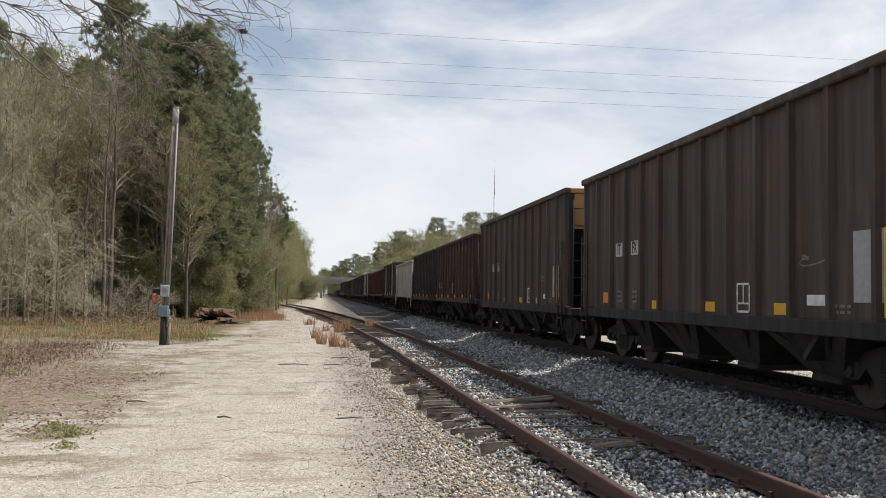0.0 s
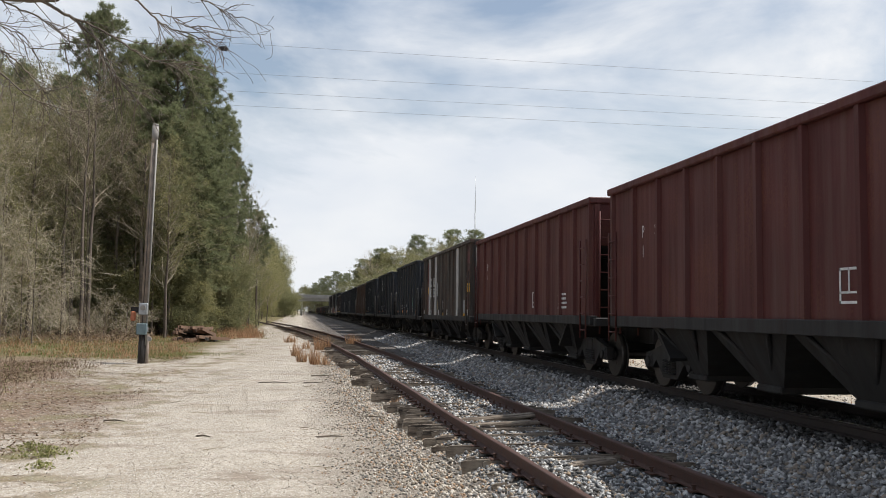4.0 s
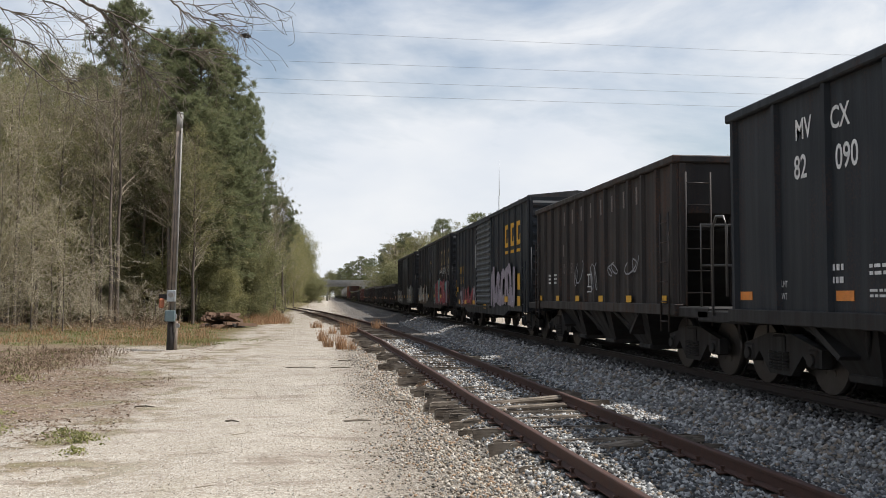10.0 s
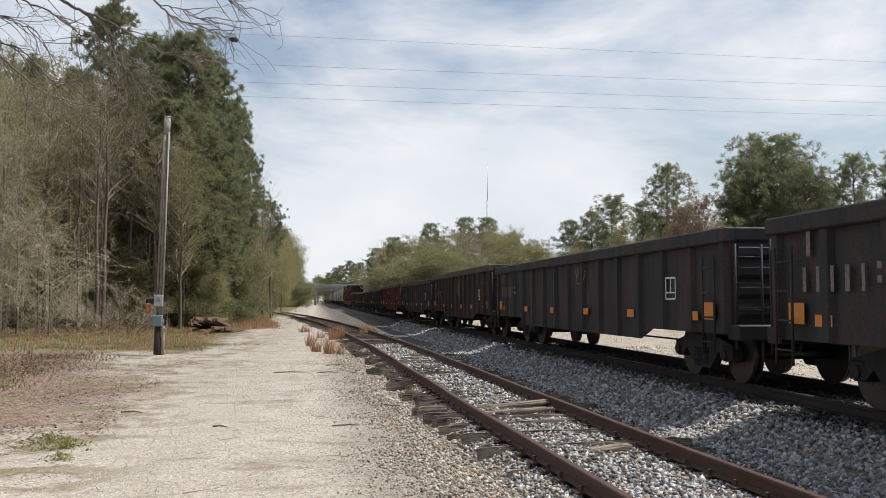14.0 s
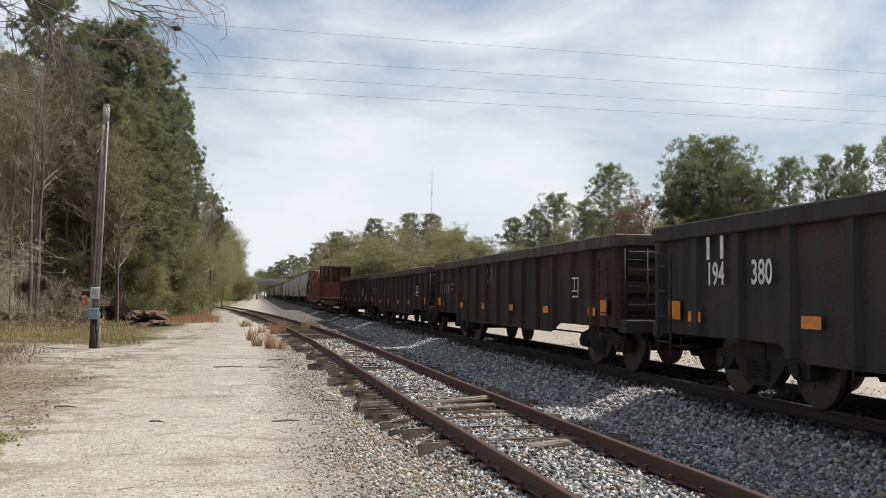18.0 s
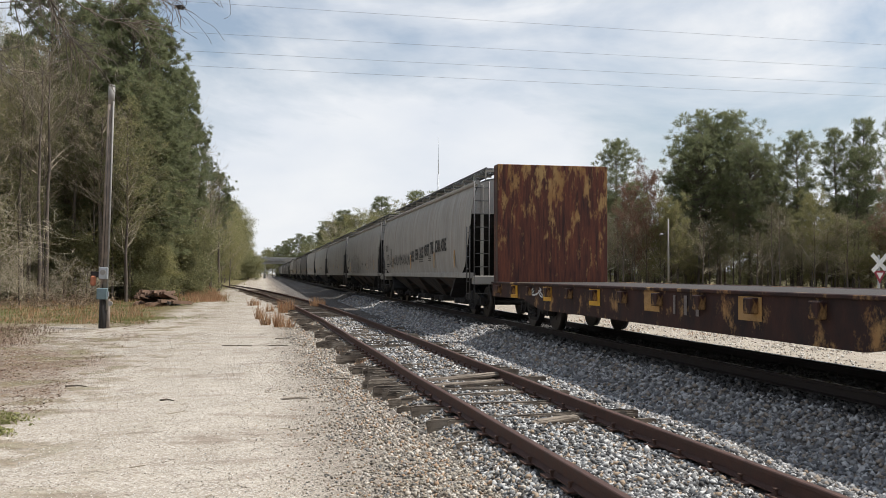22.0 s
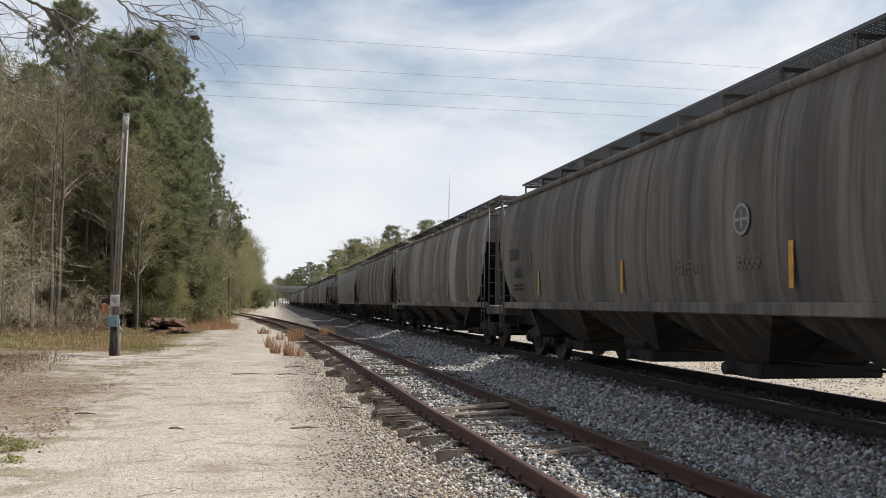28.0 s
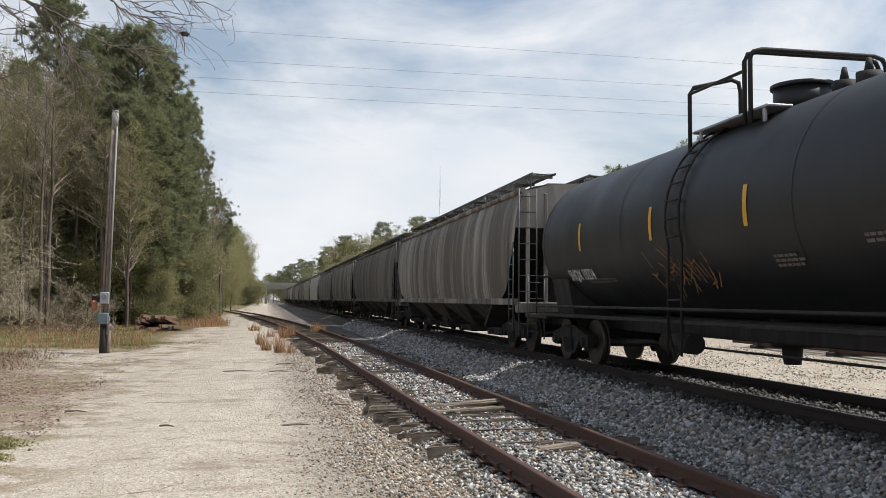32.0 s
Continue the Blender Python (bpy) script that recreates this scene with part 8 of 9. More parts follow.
    # the grey-green wood further along
    for i in range(52):
        az = r.uniform(4.2, 15.8)
        dist = r.uniform(150, 190)
        x, y = polar(az, dist)
        el = float(np.interp(az, [2, 3.4, 4.6, 6.2, 9, 11.5, 13.2, 14.4, 16], [2.4, 3.0, 4.2, 4.5, 5.2, 5.0, 4.3, 3.7, 3.2])) * r.uniform(0.72, 1.0)
        k = r.choice(("bare_a", "bare_b", "leaf_a", "leaf_b", "leaf_a"))
        H = REACH[k][0]
        h = (math.tan(radians(el)) * dist + 1.9) / H
        plant("leafing_tree", k, "grey-green hardwood in first leaf", x, y, h, max(1.0, h * 1.1), r.uniform(0, 360), LEAF_M, "trees beyond the railway")
    for az, el, d in ((7.0, 4.9, 170), (4.7, 4.0, 175), (9.6, 5.3, 185), (11.0, 5.25, 185), (4.0, 3.3, 180), (2.2, 2.5, 362), (2.9, 2.4, 366), (1.7, 2.2, 372), (3.4, 2.7, 358), (2.5, 2.3, 380), (1.2, 2.0, 376), (0.9, 1.7, 390)):
        x, y = polar(az, d)
        h = (math.tan(radians(el)) * d + 1.9) / REACH["pine_f"][0]
        plant("pine_tree", "pine_f", "distant pine beyond the railway", x, y, h, max(1.0, h * 1.25), r.uniform(0, 360), PINE_M, "trees beyond the railway")
    for i in range(26):
        az = r.uniform(1.2, 15)
        d = r.uniform(145, 210) if az > 4 else r.uniform(350, 400)
        x, y = polar(az, d)
        plant("thicket", "bush_c", L_FAR, x, y, r.uniform(0.6, 1.1), r.uniform(1.4, 2.2), r.uniform(0, 360), EVER_M, "trees beyond the railway", category="shrub")
    for i in range(16):
        stand("leafing_tree", r.choice(("leaf_a", "leaf_b")), L_FAR, -2.2 + 3.6 * (i + r.random()) / 16, r.uniform(1.0, 1.7), r.uniform(420, 470), r.uniform(6, 9), r, (M_BARK, M_TWIG, M_EVER), "trees beyond the railway")
    # what closes the view behind and beside the camera
    for i in range(22):
        az = r.choice((r.uniform(45, 120), r.uniform(-120, -34)))
        d = r.uniform(60, 110)
        x, y = polar(az, d)
        plant("pine_tree", "pine_b", L_PINE, x, y, 0.9, 1.2, r.uniform(0, 360), PINE_M, "trees round the yard")


wood_right()


# ---------------------------------------------------------------- pole, wires, mast, bridge
def utility_pole():
    x, y = -5.14, 31.0
    z = float(ground_z(np.array(x), np.array(y)))
    p = thing("utility_pole", "weathered wooden service pole with meter boxes", "utility pole", at=pose(x, y, z, 0, 1.3, 0))
    part("shaft", Shape().rod((0, 0, 1.15), (0, 0, 7.6), 0.112, 0.085, 14), M_POLE, p)
    part("butt", Shape().rod((0, 0, -0.4), (0, 0, 1.15), 0.128, 0.12, 14), M_POLE_DARK, p, "dark tarred foot")
    part("top_band", Shape().rod((0.02, 0, 7.3), (0.02, 0, 7.9), 0.106, 0.106, 14).rod((0.02, 0, 7.88), (0.02, 0, 7.94), 0.115, 0.1, 14), M_CONDUIT, p, "pale metal cap")
    part("conduit", Shape().rod((0.12, -0.08, 0.6), (0.1, -0.08, 7.4), 0.03, 0.03, 8), M_CONDUIT, p, "pale plastic conduit")
    part("ground_wire", Shape().rod((-0.02, -0.135, 0.0), (0.0, -0.105, 7.1), 0.012, 0.012, 6), M_POLE_DARK, p)
    mb = part("meter_box", Shape().cbox(-0.13, 0.14, -0.3, -0.12, 1.6, 1.98, 0.02), M_GALV, p, "galvanised meter box")
    part("meter_glass", Shape().disc((0.01, -0.34, 1.82), 0.085, 0.1, "y", 20), M_CONDUIT, mb)
    sw = part("switch_box", Shape().cbox(-0.17, 0.15, -0.32, -0.1, 0.95, 1.31, 0.02), M_BOXBLUE, p, "blue-grey switch box")
    part("switch_lever", Shape().cbox(0.15, 0.19, -0.25, -0.17, 1.04, 1.2, 0.01), M_GALV, sw)
    part("side_post", Shape().rod((0.17, -0.02, -0.3), (0.16, -0.02, 0.95), 0.06, 0.055, 8), M_POLE, p, "brown stub post")
    part("outlet_elbow", Shape().disc((0.24, -0.2, 0.82), 0.075, 0.1, "y", 16), M_CONDUIT, p)
    part("phone_box", Shape().cbox(-0.4, -0.24, -0.18, 0.0, 1.38, 1.7, 0.04), M_TERRA, p, "orange-brown plastic box")
    part("phone_bracket", Shape().cbox(-0.42, -0.1, -0.05, 0.0, 1.66, 1.84, 0.01), M_POLE_DARK, p)


utility_pole()


def power_line():
    """Four bare wires across the line between tall poles at its sides."""
    D = 80.0
    for i, (k, sag) in enumerate(((0.2897, 0.25), (0.2585, 0.3), (0.239, 0.35), (0.2232, 0.35))):
        z = 1.575 + k * D
        pts = []
        for j in range(33):
            u = j / 32
            pts.append((-62 + 166 * u, D, z + 0.25 - 4 * sag * u * (1 - u) + (0.35 - u * 0.7 if i == 0 else 0)))
        s = Shape().pipe(pts, 0.011, 5)
        w = part("overhead_wire", s, M_WIRE)
        tagged(w, "thin overhead power wire across the railway", "wire", "overhead wires")
    for x in (-62.0, 104.0):
        p = thing("power_pole", "tall wooden power pole with cross arms", "utility pole", "power poles", at=(x, D, -0.3))
        part("shaft", Shape().rod((0, 0.14, -0.5), (0, 0.14, 26), 0.2, 0.11, 12), M_POLE, p)
        for zz in (24.95, 22.6, 20.95, 19.7):
            part("cross_arm", Shape().cbox(-0.06, 0.06, -0.6, 0.6, zz - 0.15, zz - 0.03, 0.01), M_POLE, p)
            part("insulator", Shape().disc((0, 0.0, zz + 0.04), 0.06, 0.16, "z", 10), M_CONDUIT, p)


power_line()


def radio_mast():
    x, y = polar(10.82, 400)
    m = thing("radio_mast", "thin lattice radio mast on the skyline", "mast", at=(x, y, -0.3))
    legs = [(0.32 * math.cos(a), 0.32 * math.sin(a)) for a in (0.5, 2.6, 4.7)]
    for a, b in legs:
        part("mast_leg", Shape().rod((a, b, 0), (a, b, 46), 0.06, 0.06, 5), M_GALV, m)
    s = Shape()
    for i in range(30):
        z = i * 1.53
        for (a, b), (c, d) in zip(legs, legs[1:] + legs[:1]):
            s.rod((a, b, z), (c, d, z + 1.53), 0.03, 0.03, 4)
    part("mast_bracing", s, M_GALV, m)
    part("mast_whip", Shape().rod((0, 0, 46), (0, 0, 62.6), 0.16, 0.05, 6), M_GALV, m)


radio_mast()


def overpass():
    b = thing("overpass", "distant concrete road bridge over the railway", "bridge", at=(4.0, 335, 0))
    part("deck", Shape().cbox(-40, 44, -5, 5, 5.9, 6.5, 0.05), M_CONCRETE, b)
    part("parapet", Shape().cbox(-40, 44, -5.1, -4.8, 6.5, 7.3, 0.03), M_CONCRETE, b, "pale parapet")
    for i in range(5):
        part("girder", Shape().cbox(-40, 44, -4.5 + i * 2.2, -4.1 + i * 2.2, 5.0, 5.9, 0.02), M_CONCRETE, b)
    for x in (-10.5, -4.0, 9.0, 15):
        for yy in (-3.6, 0, 3.6):
            part("pier", Shape().rod((x, yy, -0.4), (x, yy, 4.4), 0.42, 0.42, 12), M_CONCRETE, b)
        part("pier_cap", Shape().cbox(x - 0.5, x + 0.5, -4.8, 4.8, 4.4, 5.0, 0.05), M_CONCRETE, b)


overpass()


# ---------------------------------------------------------------- overhanging limbs by the camera
def near_tree():
    w = Wood(77)
    r = w.r
    base = np.array([-9.2, 7.0, 3.6])
    tr = Wood(78)
    tr.limb(np.array([-9.4, 6.6, -0.3]), np.array([-9.3, 6.8, 2.2]), 0.24, 0.2)
    tr.limb(np.array([-9.3, 6.8, 2.2]), base, 0.2, 0.17)
    top = np.array([-8.6, 8.6, 8.2])
    tr.limb(base, top, 0.17, 0.07)
    mid = np.array([-6.2, 9.8, 6.2])
    tr.limb(top, mid, 0.07, 0.05)

    def bough(y, xz, r0, r1, twigs):
        """A limb through bends given as (x, z), smoothed, with side twigs."""
        pts = [np.array((x, y, z)) for x, z in xz]
        for _ in range(3):
            pts = [pts[0]] + [q for p0, p1 in zip(pts, pts[1:]) for q in (p0 * 0.75 + p1 * 0.25, p0 * 0.25 + p1 * 0.75)] + [pts[-1]]
        pts = [p + r.normal(0, 0.006, 3) for p in pts]
        n = len(pts) - 1
        for i, (p0, p1) in enumerate(zip(pts, pts[1:])):
            w.limb(p0, p1, r0 + (r1 - r0) * i / n, r0 + (r1 - r0) * (i + 1) / n)
        for _ in range(twigs):
            i = int(r.integers(n // 5, n))
            d = (pts[i + 1] - pts[i]) / np.linalg.norm(pts[i + 1] - pts[i])
            w.grow(pts[i], d + r.normal(0, 0.45, 3) + np.array([0.15, 0, -0.15]), r.uniform(0.2, 0.6), 0.0065, 1 if r.random() < 0.5 else 2, 0.3, -0.05, (1, 3), 0.5, 0.5, 5, 0.0026)
        return pts[0]

    starts = [bough(y, xz, r0, r1, n) for y, xz, r0, r1, n in (
        (10.6, ((-3.99, 5.08), (-3.63, 5.05), (-3.26, 5.03), (-2.93, 5.03), (-2.62, 5.13)), 0.045, 0.03, 3),
        (10.4, ((-3.72, 4.46), (-3.54, 4.35), (-3.27, 4.09), (-3.04, 3.88), (-2.83, 3.8)), 0.016, 0.004, 12),
        (11.0, ((-3.93, 4.55), (-3.59, 4.58), (-3.37, 4.47), (-3.11, 4.19), (-2.98, 4.05)), 0.012, 0.004, 12),
        (11.1, ((-3.98, 5.0), (-3.66, 4.9), (-3.41, 4.8), (-3.18, 4.58)), 0.01, 0.004, 12),
        (11.2, ((-2.15, 5.39), (-1.93, 5.17), (-1.67, 4.96), (-1.37, 4.92), (-1.07, 4.77)), 0.014, 0.004, 14),
        (11.5, ((-1.43, 5.51), (-1.07, 5.36), (-0.91, 5.26)), 0.008, 0.003, 8))]
    for q in starts:
        tr.limb(mid if q[0] < -3 else np.array([-3.2, 10.8, 6.6]), q, 0.04, 0.02)
    tr.limb(mid, np.array([-3.2, 10.8, 6.6]), 0.05, 0.03)
    for y, xz, r0, r1, n in (
            (10.6, ((-2.99, 5.03), (-2.64, 4.85), (-2.42, 4.67), (-2.3, 4.55), (-2.18, 4.25), (-2.06, 4.13), (-1.89, 3.92)), 0.02, 0.004, 22),
            (10.6, ((-2.64, 4.85), (-2.31, 4.74), (-1.95, 4.5), (-1.74, 4.38), (-1.38, 4.4)), 0.014, 0.004, 18),
            (10.6, ((-2.38, 4.62), (-2.32, 4.45), (-2.18, 4.23), (-2.08, 3.95)), 0.009, 0.003, 10),
            (11.2, ((-1.93, 5.17), (-1.61, 5.12), (-1.48, 5.0), (-1.29, 5.02)), 0.008, 0.003, 10),
            (10.6, ((-3.47, 5.03), (-3.17, 4.9), (-2.92, 4.8), (-2.77, 4.68), (-2.66, 4.52)), 0.011, 0.003, 14)):
        bough(y, xz, r0, r1, n)
    root = thing("overhanging_tree", "leafless tree whose long bare limbs hang over the yard", "tree", at=(0, 0, 0))
    part("trunk", tr.mesh("trunk", 9), M_LIMB, root)
    part("branchwork", w.mesh("branchwork", 4), M_LIMB, root)
    s = Shape()
    for i in range(6):
        a = i * 1.05
        s.rod((-1.07, 11.2, 4.77), (-1.0 + 0.045 * math.cos(a), 11.2, 4.765 + 0.03 * math.sin(a)), 0.016, 0.01, 6)
    part("seed_head", s, M_POLE_DARK, root, "dark dry seed head")


near_tree()


# ---------------------------------------------------------------- grass, litter and rubbish on the ground
def tuft(name, label, x, y, h, wd, n, mat, seed):
    r = np.random.default_rng(seed)
    a, q = r.random(n) * 6.283, np.sqrt(r.random(n)) * wd
    cx, cy = x + q * np.cos(a), y + q * np.sin(a)
    c = np.stack([cx, cy, ground_z(cx, cy) - 0.01], -1)
    d = np.stack([r.normal(0, 0.22, n), r.normal(0, 0.22, n), np.ones(n)], -1)
    ob = dress(new(name, blades(name, c, d, h * r.uniform(0.45, 1.1, n), r.uniform(0.008, 0.02, n) * (1 + y / 40), r)), mat)
    return tagged(ob, label, "grass", "grass tufts by the track", kind="stuff")


def weed(x, y, h, wd, n, seed):
    """A low mat of small leaves."""
    r = np.random.default_rng(seed)
    a, q = r.random(n) * 6.283, np.abs(r.normal(0, 0.6, n)) * wd
    cx, cy = x + q * np.cos(a), y + q * np.sin(a) * 0.8
    c = np.stack([cx, cy, ground_z(cx, cy) + 0.01 + h * r.random(n) * np.exp(-(q / wd) ** 2)], -1)
    ob = dress(new("weed", leaves("weed", c, 0.022 * r.uniform(0.5, 1.3, n), r)), M_WEED)
    tagged(ob, "low yellow-green weed in the gravel", "weed", "weeds in the gravel", kind="stuff")


for i, (x, y, h, wd, n) in enumerate(((0.5, 31.6, 0.75, 0.2, 110), (0.05, 32.5, 0.6, 0.16, 80), (0.85, 31.0, 0.45, 0.14, 60), (-0.2, 36.5, 0.7, 0.16, 70), (0.85, 42.5, 0.8, 0.22, 100), (1.25, 44, 0.75, 0.2, 90), (0.25, 44, 0.5, 0.2, 60), (2.7, 48.5, 0.65, 0.3, 100), (3.0, 50.0, 0.5, 0.3, 70), (1.8, 21.5, 0.16, 0.14, 50), (2.0, 18.6, 0.14, 0.12, 40), (-0.6, 52, 0.6, 0.4, 80))):
    tuft("grass_tuft", "dry russet grass tuft beside the side track", x, y, h, wd, n, M_STRAW, 100 + i)
for i, (x, y, h, wd, n) in enumerate(((-3.0, 11.7, 0.12, 0.3, 150), (-3.35, 12.3, 0.1, 0.25, 100), (-4.3, 12.6, 0.12, 0.3, 110), (-2.85, 10.9, 0.08, 0.16, 60), (-5.0, 14.5, 0.1, 0.4, 110), (-6.4, 20, 0.14, 0.5, 110))):
    weed(x, y, h, wd, n * 2, 140 + i)


def field(name, label, n, where, h, mat, seed, wide=0.012):
    r = np.random.default_rng(seed)
    x, y = where(r, n)
    c = np.stack([x, y, ground_z(x, y) - 0.02], -1)
    d = np.stack([r.normal(0, 0.35, n), r.normal(0, 0.35, n), np.ones(n)], -1)
    ob = dress(new(name, blades(name, c, d, h * r.uniform(0.4, 1.2, n), r.uniform(0.6, 1.4, n) * wide * (0.6 + np.hypot(x, y) / 30), r)), mat)
    tagged(ob, label, "grass", kind="stuff")


def bank(r, n):
    y = 33.8 + 30 * r.random(n) ** 1.3
    x0 = np.interp(y, [34, 45, 52, 64], [-4.0, -5.5, -5.6, -4.2])
    return x0 - np.abs(r.normal(0, 6.5, n)) + r.normal(0, 0.3, n), y


def clumped(base):
    def w(r, n):
        x, y = base(r, n // 14)
        x, y = np.repeat(x, 14), np.repeat(y, 14)
        return x + r.normal(0, 0.22, len(x)), y + r.normal(0, 0.22, len(y))
    return w


def exact(f):
    def w(r, n):
        x, y = f(r, n)
        k = n - len(x)
        return (np.concatenate([x, x[:k]]), np.concatenate([y, y[:k]])) if k > 0 else (x[:n], y[:n])
    return w


field("dry_grass", "straw-coloured dry grass at the wood's edge", 5500, exact(clumped(bank)), 0.28, M_STRAW, 201)
field("green_grass", "short green grass at the wood's edge", 18000, exact(clumped(bank)), 0.11, M_GRASS, 202)
field("lawn_patch", "bright green grass beside the gravel", 9000, exact(clumped(lambda r, n: (np.where(r.random(n) < 0.5, -5.3 + r.normal(0, 0.9, n), -5.2 + r.normal(0, 1.2, n)), np.where(r.random(n) < 0.5, 37.5 + r.normal(0, 0.7, n), r.uniform(58, 76, n))))), 0.1, M_WEED, 207)
field("brush_grass", "green and brown brush on the low mound by the wood", 3600, exact(clumped(lambda r, n: (-7.3 - np.abs(r.normal(0, 1.8, n)) + r.normal(0, 0.5, n), r.uniform(17, 30, n)))), 0.12, M_GRASS, 205)
field("brush_stalks", "dry brown stalks on the low mound by the wood", 5000, exact(clumped(lambda r, n: (-6.6 - np.abs(r.normal(0, 2.0, n)) + r.normal(0, 0.5, n), r.uniform(14, 31, n)))), 0.16, M_DEAD, 206)
M_BRUSH = leafy("dead_brush", [(0.13, 0.092, 0.06), (0.26, 0.19, 0.13), (0.4, 0.31, 0.22)], 0.95, 0.0)


def brush(name, label, n, where, size, seed):
    """Tangled dead brush: short crooked twigs lying and standing at all angles."""
    w = Wood(seed)
    for i in range(n):
        x, y = where(w.r)
        z = float(ground_z(np.array(x), np.array(y)))
        w.grow((x, y, z + w.r.uniform(0, 0.12)), (w.r.normal(0, 1), w.r.normal(0, 1), abs(w.r.normal(0.15, 0.45))), size * w.r.uniform(0.4, 1.2), 0.012, 1, 0.5, -0.06, (2, 3), 0.8, 0.5, 3, 0.005 * (0.5 + y / 25))
    ob = dress(new(name, w.mesh(name, 3)), M_BRUSH)
    tagged(ob, label, "brush", kind="stuff")


brush("brush_mound", "low tangle of dead brush on the mound", 420, lambda r: (-6.6 - abs(r.normal(0, 1.6)), r.uniform(14, 30)), 0.3, 401)
brush("wood_edge_brush", "grey dead brush along the foot of the wood", 420, lambda r: (-9.0 - abs(r.normal(0, 5.0)), r.uniform(46, 58)), 0.9, 402)
field("verge_grass", "dry grass along the bend of the side track", 6000, exact(clumped(lambda r, n: (lambda y: (np.interp(y, [60, 96, 130], [-2.5, -5.5, -9]) - np.abs(r.normal(0, 1.6, n)), y))(r.uniform(58, 130, n)))), 0.6, M_STRAW, 203)
field("far_side_grass", "thin grass beyond the main line", 5000, exact(clumped(lambda r, n: (r.uniform(10.8, 45, n), r.uniform(9, 130, n)))), 0.25, M_STRAW, 204)


def litter():
    """Dead leaves and twigs strewn over the edge of the yard."""
    r = np.random.default_rng(301)
    n = 34000
    y = 6 * (38 / 6) ** r.random(n)
    x = -2.2 - np.abs(r.normal(0, 3.2, n)) - 0.05 * y
    heap = np.sin(x * 1.3 + 0.4 * y) + np.sin(0.9 * y - 0.5 * x + 1.0) + 0.8 * np.sin(2.1 * x + 1.7 * y)
    ok = (r.random(n) < np.where(heap > 0.3, 1.0, 0.25)) & ((y > 12.5) | (x < -2.9 - (12.5 - y) * 0.9) | (r.random(n) < 0.12))
    x, y = x[ok], y[ok]
    n = len(x)
    c = np.stack([x, y, ground_z(x, y) + 0.012], -1)
    u = r.normal(0, 1, (n, 3)) * np.array([1, 1, 0.25])
    u /= np.linalg.norm(u, axis=1)[:, None]
    w = np.cross(u, np.array([0, 0, 1.0]) + r.normal(0, 0.3, (n, 3)))
    s = r.uniform(0.009, 0.03, n)[:, None]
    v = np.stack([c - u * s, c + w * s * 0.5, c + u * s, c - w * s * 0.5], 1)
    ob = dress(new("dead_leaves", arrays("dead_leaves", v.reshape(-1, 3), np.arange(4 * n).reshape(-1, 4))), M_DEAD)
    tagged(ob, "brown dead leaves strewn on the yard", "leaves", kind="stuff")
    w = Wood(302)
    for i in range(300):
        yy = 5 * 7 ** w.r.random()
        xx = -3.0 - abs(w.r.normal(0, 3.0)) - 0.04 * yy if i % 8 else w.r.uniform(-3, 1.4)
        p = np.array([xx, yy, float(ground_z(np.array(xx), np.array(yy))) + 0.012])
        a = w.r.random() * 6.283
        l = w.r.uniform(0.06, 0.3)
        q = p + np.array([math.cos(a) * l, math.sin(a) * l, w.r.uniform(0, 0.02)])
        w.limb(p, q, 0.005, 0.003)
        w.limb(q, q + np.array([math.cos(a + 0.6) * l * 0.5, math.sin(a + 0.6) * l * 0.5, 0.0]), 0.004, 0.002)
    ob = dress(new("twig_litter", w.mesh("twig_litter", 4)), M_TWIG)
    tagged(ob, "fallen twigs scattered over the gravel", "twigs", kind="stuff")


litter()


def stick(x, y, l, turn, r0=0.014, z=0.012):
    s = Shape().rod((-l / 2, 0, 0), (0, 0.02, 0.012), r0, r0 * 0.9, 7).rod((0, 0.02, 0.012), (l / 2, -0.01, 0.0), r0 * 0.9, r0 * 0.5, 7)
    ob = part("stick", s, M_LIMB, at=pose(x, y, float(ground_z(np.array(x), np.array(y))) + z, 0, 0, turn))
    tagged(ob, "dry broken stick lying on the gravel", "stick", "sticks on the yard")


for x, y, l, turn in ((-0.66, 23.4, 0.75, 4), (0.35, 23.0, 0.5, -5), (0.45, 13.2, 0.4, 12), (-1.35, 13.5, 0.22, -20), (0.6, 25.5, 0.6, 8), (-2.9, 15.2, 0.35, -15), (1.2, 15.8, 0.5, 8)):
    stick(x, y, l, turn)


def plank(x, y, l, w_, turn, label, sink=0.0):
    s = Shape().cbox(-l / 2, l / 2, -w_ / 2, w_ / 2, 0, 0.05, 0.012).cbox(-l / 2 + 0.06, l / 2 - 0.12, -w_ / 2 + 0.03, w_ / 2 - 0.01, 0.045, 0.062, 0.008)
    ob = part("board", s, M_TIE, at=pose(x, y, float(ground_z(np.array(x), np.array(y))) + 0.015 - sink, 3, -4, turn))
    tagged(ob, label, "board", "loose boards")


plank(3.4, 10.35, 0.62, 0.13, 14, "grey splintered board lying between the rails")
plank(3.05, 14.6, 1.9, 0.18, 3, "long grey split board lying between the rails")
plank(2.95, 13.9, 1.5, 0.14, -4, "grey split board lying between the rails")


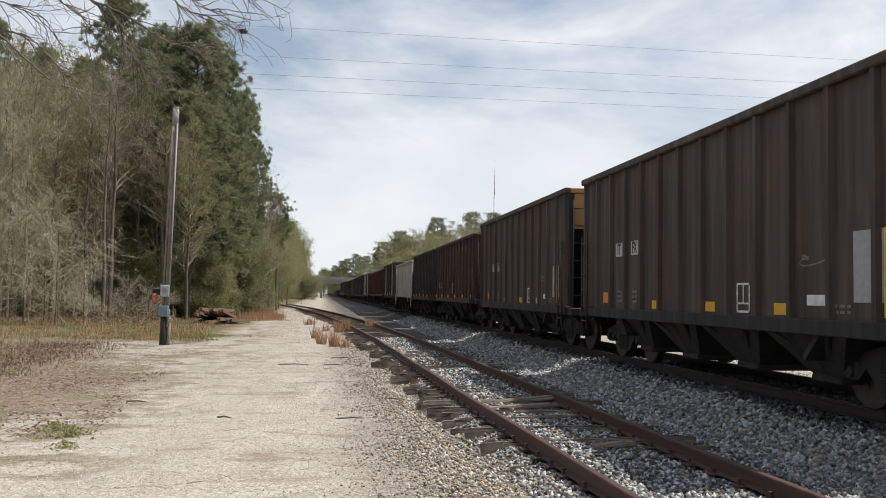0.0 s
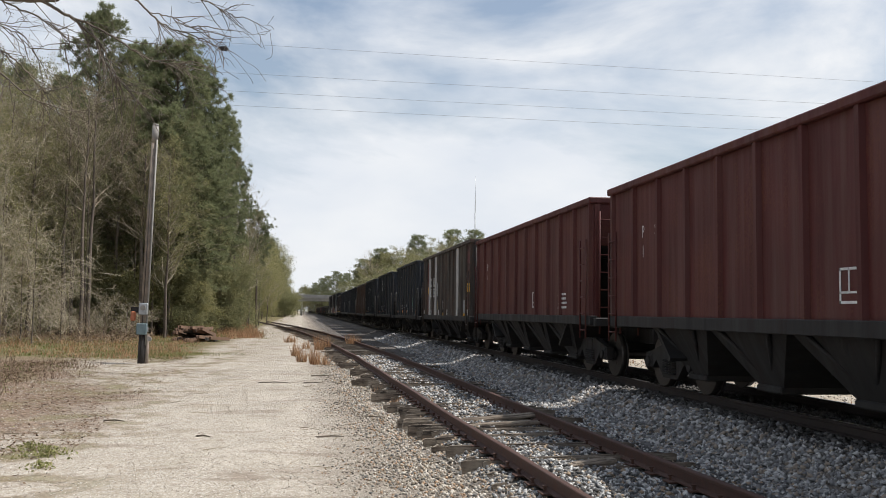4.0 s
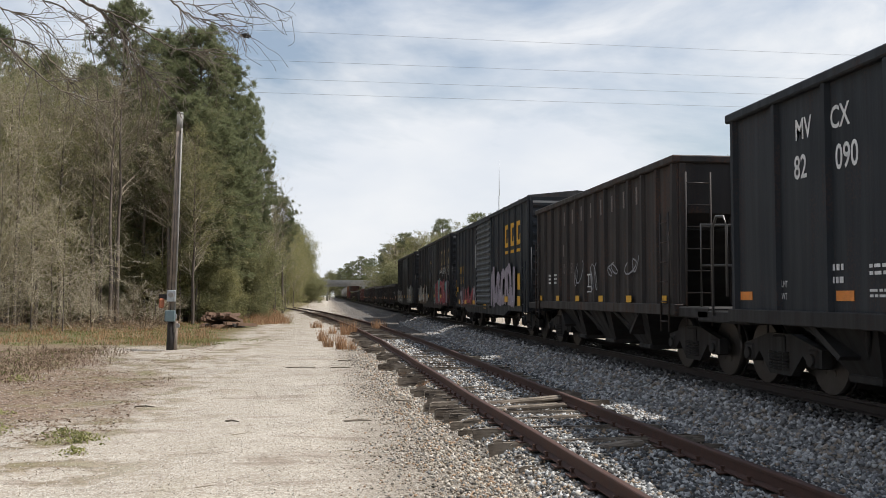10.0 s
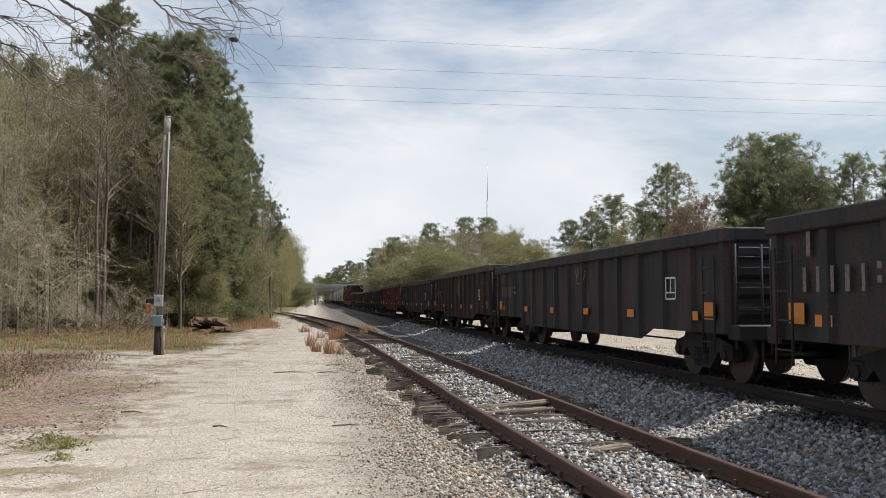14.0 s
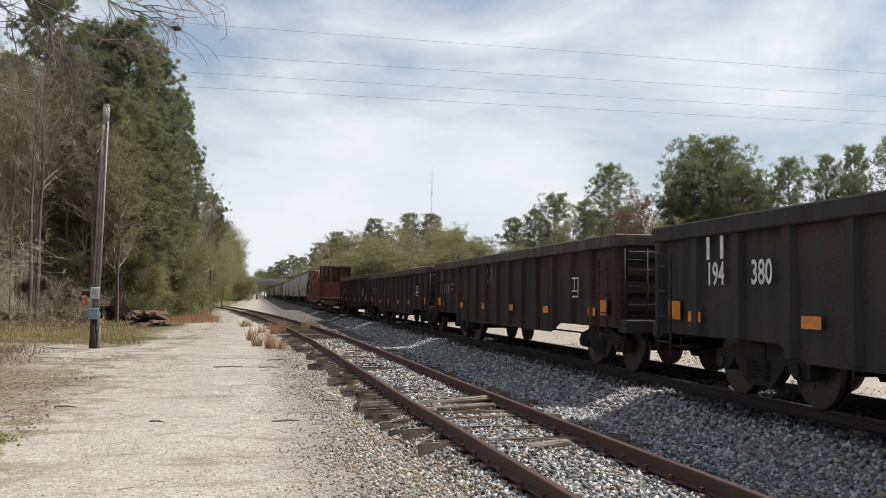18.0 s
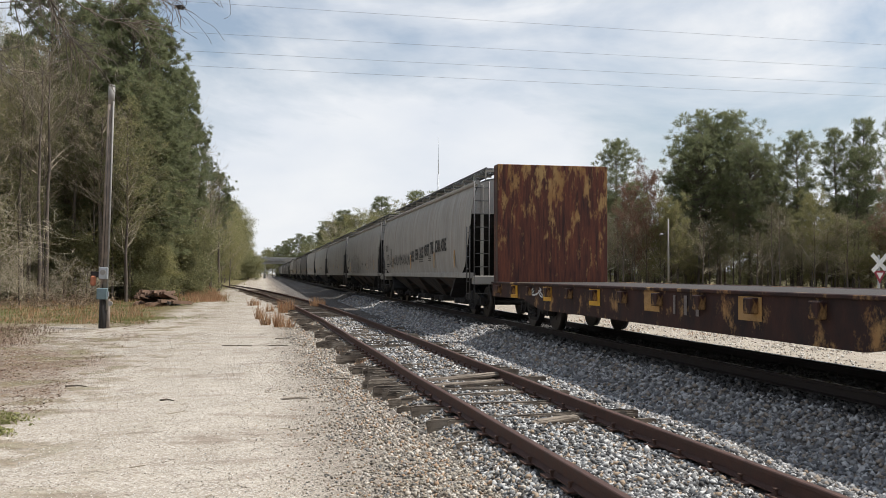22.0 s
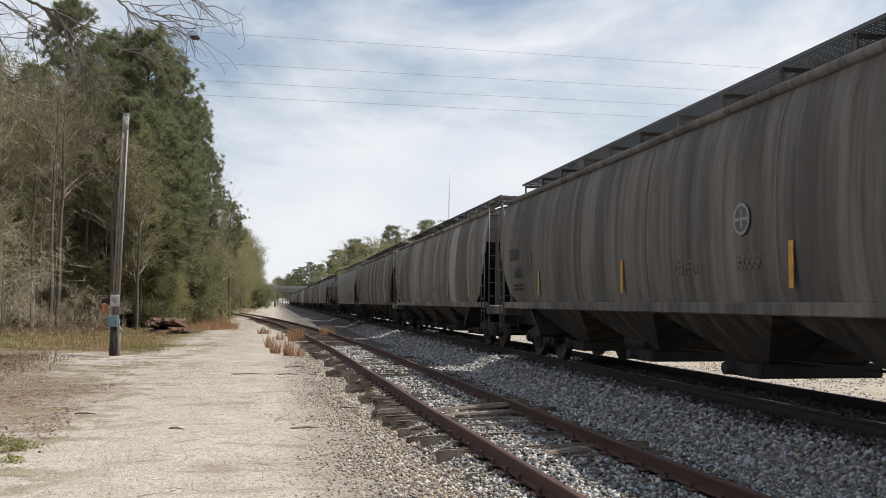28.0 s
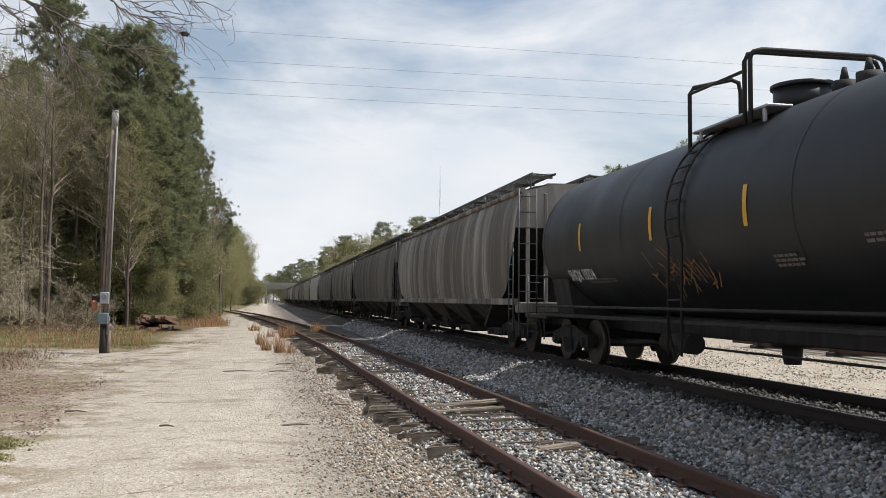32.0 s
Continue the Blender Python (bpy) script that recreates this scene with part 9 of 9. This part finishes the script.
def old_tie_pile():
    x, y = -5.95, 53.0
    z = float(ground_z(np.array(x), np.array(y)))
    r = random.Random(8)
    spots = [(-1.0 + 0.27 * i, r.uniform(-0.2, 0.2), 0.14 + 0.02 * (i % 3), 84 + r.uniform(-8, 8), r.uniform(-2, 3)) for i in range(8)]
    spots += [(-0.75 + 0.28 * i, 0.2 + r.uniform(-0.2, 0.3), 0.42 + 0.03 * i, 76 + r.uniform(-14, 14), r.uniform(4, 12)) for i in range(6)]
    spots += [(-0.4 + 0.3 * i, 0.3 + r.uniform(-0.2, 0.3), 0.74, 68 + r.uniform(-18, 18), r.uniform(-10, 10)) for i in range(4)]
    spots += [(0.3, -1.2, 0.14, 66, 0), (0.7, -1.0, 0.3, 74, 2), (1.3, 0.3, 0.2, 70, 3)]
    for dx, dy, dz, a, tilt in spots:
        ob = part("old_tie", tie_mesh(r.randrange(5), 0.5), M_TIE_RED if r.random() < 0.75 else M_TIE_DARK, at=pose(x + dx, y + dy, z + dz + 0.03, r.uniform(-6, 6), tilt, a))
        tagged(ob, "discarded split wooden railway tie in a heap", "railway tie", "heap of old ties")


old_tie_pile()


# ---------------------------------------------------------------- beyond the main line
def crossing_sign(x, y):
    s = thing("crossing_sign", "white railway crossing cross on a post", "road sign", "crossing signs", at=(x, y, -0.3))
    part("post", Shape().cbox(-0.05, 0.05, -0.05, 0.05, 0, 2.9, 0.01), M_GALV, s)
    for a in (45, -45):
        part("cross_arm", Shape().cbox(-0.62, 0.62, -0.07, -0.05, -0.11, 0.11, 0.005), M_WHITE, s, at=pose(0, -0.02 if a > 0 else -0.05, 2.5, 0, a, 0))
    part("yield_plate", Shape().prism([(-0.38, 2.1), (0.38, 2.1), (0, 1.45)], -0.09, -0.07, "y"), SP["crimson"], s, "red and white triangle")
    part("yield_face", Shape().prism([(-0.2, 2.0), (0.2, 2.0), (0, 1.66)], -0.1, -0.092, "y"), M_WHITE, s)


x_, y_ = polar(20.7, 66)
crossing_sign(x_, y_)
x_, y_ = polar(36.8, 52)
crossing_sign(x_, y_)


def light_pole():
    x, y = polar(25.1, 100)
    p = thing("light_pole", "pale slender pole with a lamp arm", "street lamp", at=(x, y, -0.35))
    part("shaft", Shape().rod((0, 0, 0), (0, 0, 7.9), 0.12, 0.07, 10), M_CONDUIT, p)
    part("lamp_arm", Shape().pipe([(0, 0, 6.2), (-0.4, 0, 6.3), (-0.7, 0, 6.25)], 0.03, 6), M_CONDUIT, p)
    part("lamp_head", Shape().cbox(-0.95, -0.6, -0.12, 0.12, 6.15, 6.3, 0.03), M_GALV, p)


light_pole()


def parked_car(x, y, turn):
    c = thing("parked_car", "white car parked beyond the railway", "car", at=pose(x, y, -0.33, 0, 0, turn))
    prof = [(-2.2, 0.35), (2.2, 0.35), (2.25, 0.75), (1.3, 0.95), (0.7, 1.42), (-1.2, 1.45), (-1.9, 1.0), (-2.25, 0.9)]
    part("body", Shape().prism(prof, -0.88, 0.88, "y"), M_CARWHITE, c)
    part("windows", Shape().prism([(1.1, 0.97), (0.62, 1.36), (-1.1, 1.38), (-1.65, 1.0)], -0.89, 0.89, "y"), M_CARGLASS, c)
    for wx in (-1.4, 1.4):
        for wy in (-0.8, 0.8):
            w = part("wheel", Shape().disc((wx, wy, 0.33), 0.33, 0.22, "y", 20), M_BLACKINK, c)
            part("rim", Shape().disc((wx, wy * 1.02, 0.33), 0.2, 0.225, "y", 14), M_GALV, w)


M_CARWHITE = simple("white_car_paint", (0.7, 0.7, 0.7), 0.3, 0, 0.05, 4, 0.0)
M_CARGLASS = simple("dark_car_glass", (0.02, 0.025, 0.03), 0.1, 0, 0.1, 4, 0.0)
x_, y_ = polar(19.4, 92)
parked_car(x_, y_, 10)


def shed():
    x, y = polar(13.6, 135)
    b = thing("low_white_building", "low white flat-roofed building beyond the line", "building", at=(x, y, -0.35))
    part("wall", Shape().cbox(-5, 5, -4, 4, 0, 2.9, 0.03), M_CARWHITE, b)
    part("roof", Shape().cbox(-5.3, 5.3, -4.3, 4.3, 2.9, 3.1, 0.03), M_GALV, b)
    for i in range(4):
        part("window", Shape().cbox(-4 + i * 2.4, -3 + i * 2.4, -4.03, -3.99, 1.1, 2.1, 0.01), M_CARGLASS, b)


shed()


def rail_stack():
    """Spare rails laid up on trestles beside the line."""
    x, y = 19.5, 20.0
    st = thing("rail_rack", "low rack of spare steel rails beyond the line", "rack", at=(x, y, -0.3))
    for i in range(6):
        part("trestle", Shape().cbox(-1.2, 1.2, -0.1, 0.1, 0.0, 0.22, 0.02).cbox(-1.1, -0.95, -0.08, 0.08, 0.2, 0.75, 0.01).cbox(0.95, 1.1, -0.08, 0.08, 0.2, 0.75, 0.01), M_TIE_DARK, st, at=(0, -12 + i * 4.8, 0))
    for i in range(6):
        part("spare_rail", Shape().box(-0.03, 0.03, -14, 14, 0.0, 0.14).box(-0.07, 0.07, -14, 14, 0.0, 0.02).box(-0.04, 0.04, -14, 14, 0.13, 0.17), M_RAIL, st, at=(-0.85 + i * 0.34, 0, 0.22 + 0.24 * (i % 2)))


rail_stack()


# ---------------------------------------------------------------- what moves
def motions():
    times = [0, 2, 4, 6, 8, 10, 12, 14, 16, 18, 20, 22, 24, 26, 28, 30, 32]
    for car, mid in TRAIN:
        walk(car, [(t, pose(MAIN_X, mid - run(t), MAIN_Z)) for t in times])
    # all wheels turn alike: a turn of less than ninety degrees from row to row
    rows = [(f / FPS, pose(0, 0, 0, math.degrees(run(f / FPS) / 0.475))) for f in range(int(32 * FPS) + 1)]
    walk(WHEELSETS[0], rows)
    act = WHEELSETS[0].animation_data.action
    for w in WHEELSETS[1:]:
        w.rotation_mode = "QUATERNION"
        w.animation_data_create().action = act
        w.animation_data.action_slot = act.slots[0]


motions()
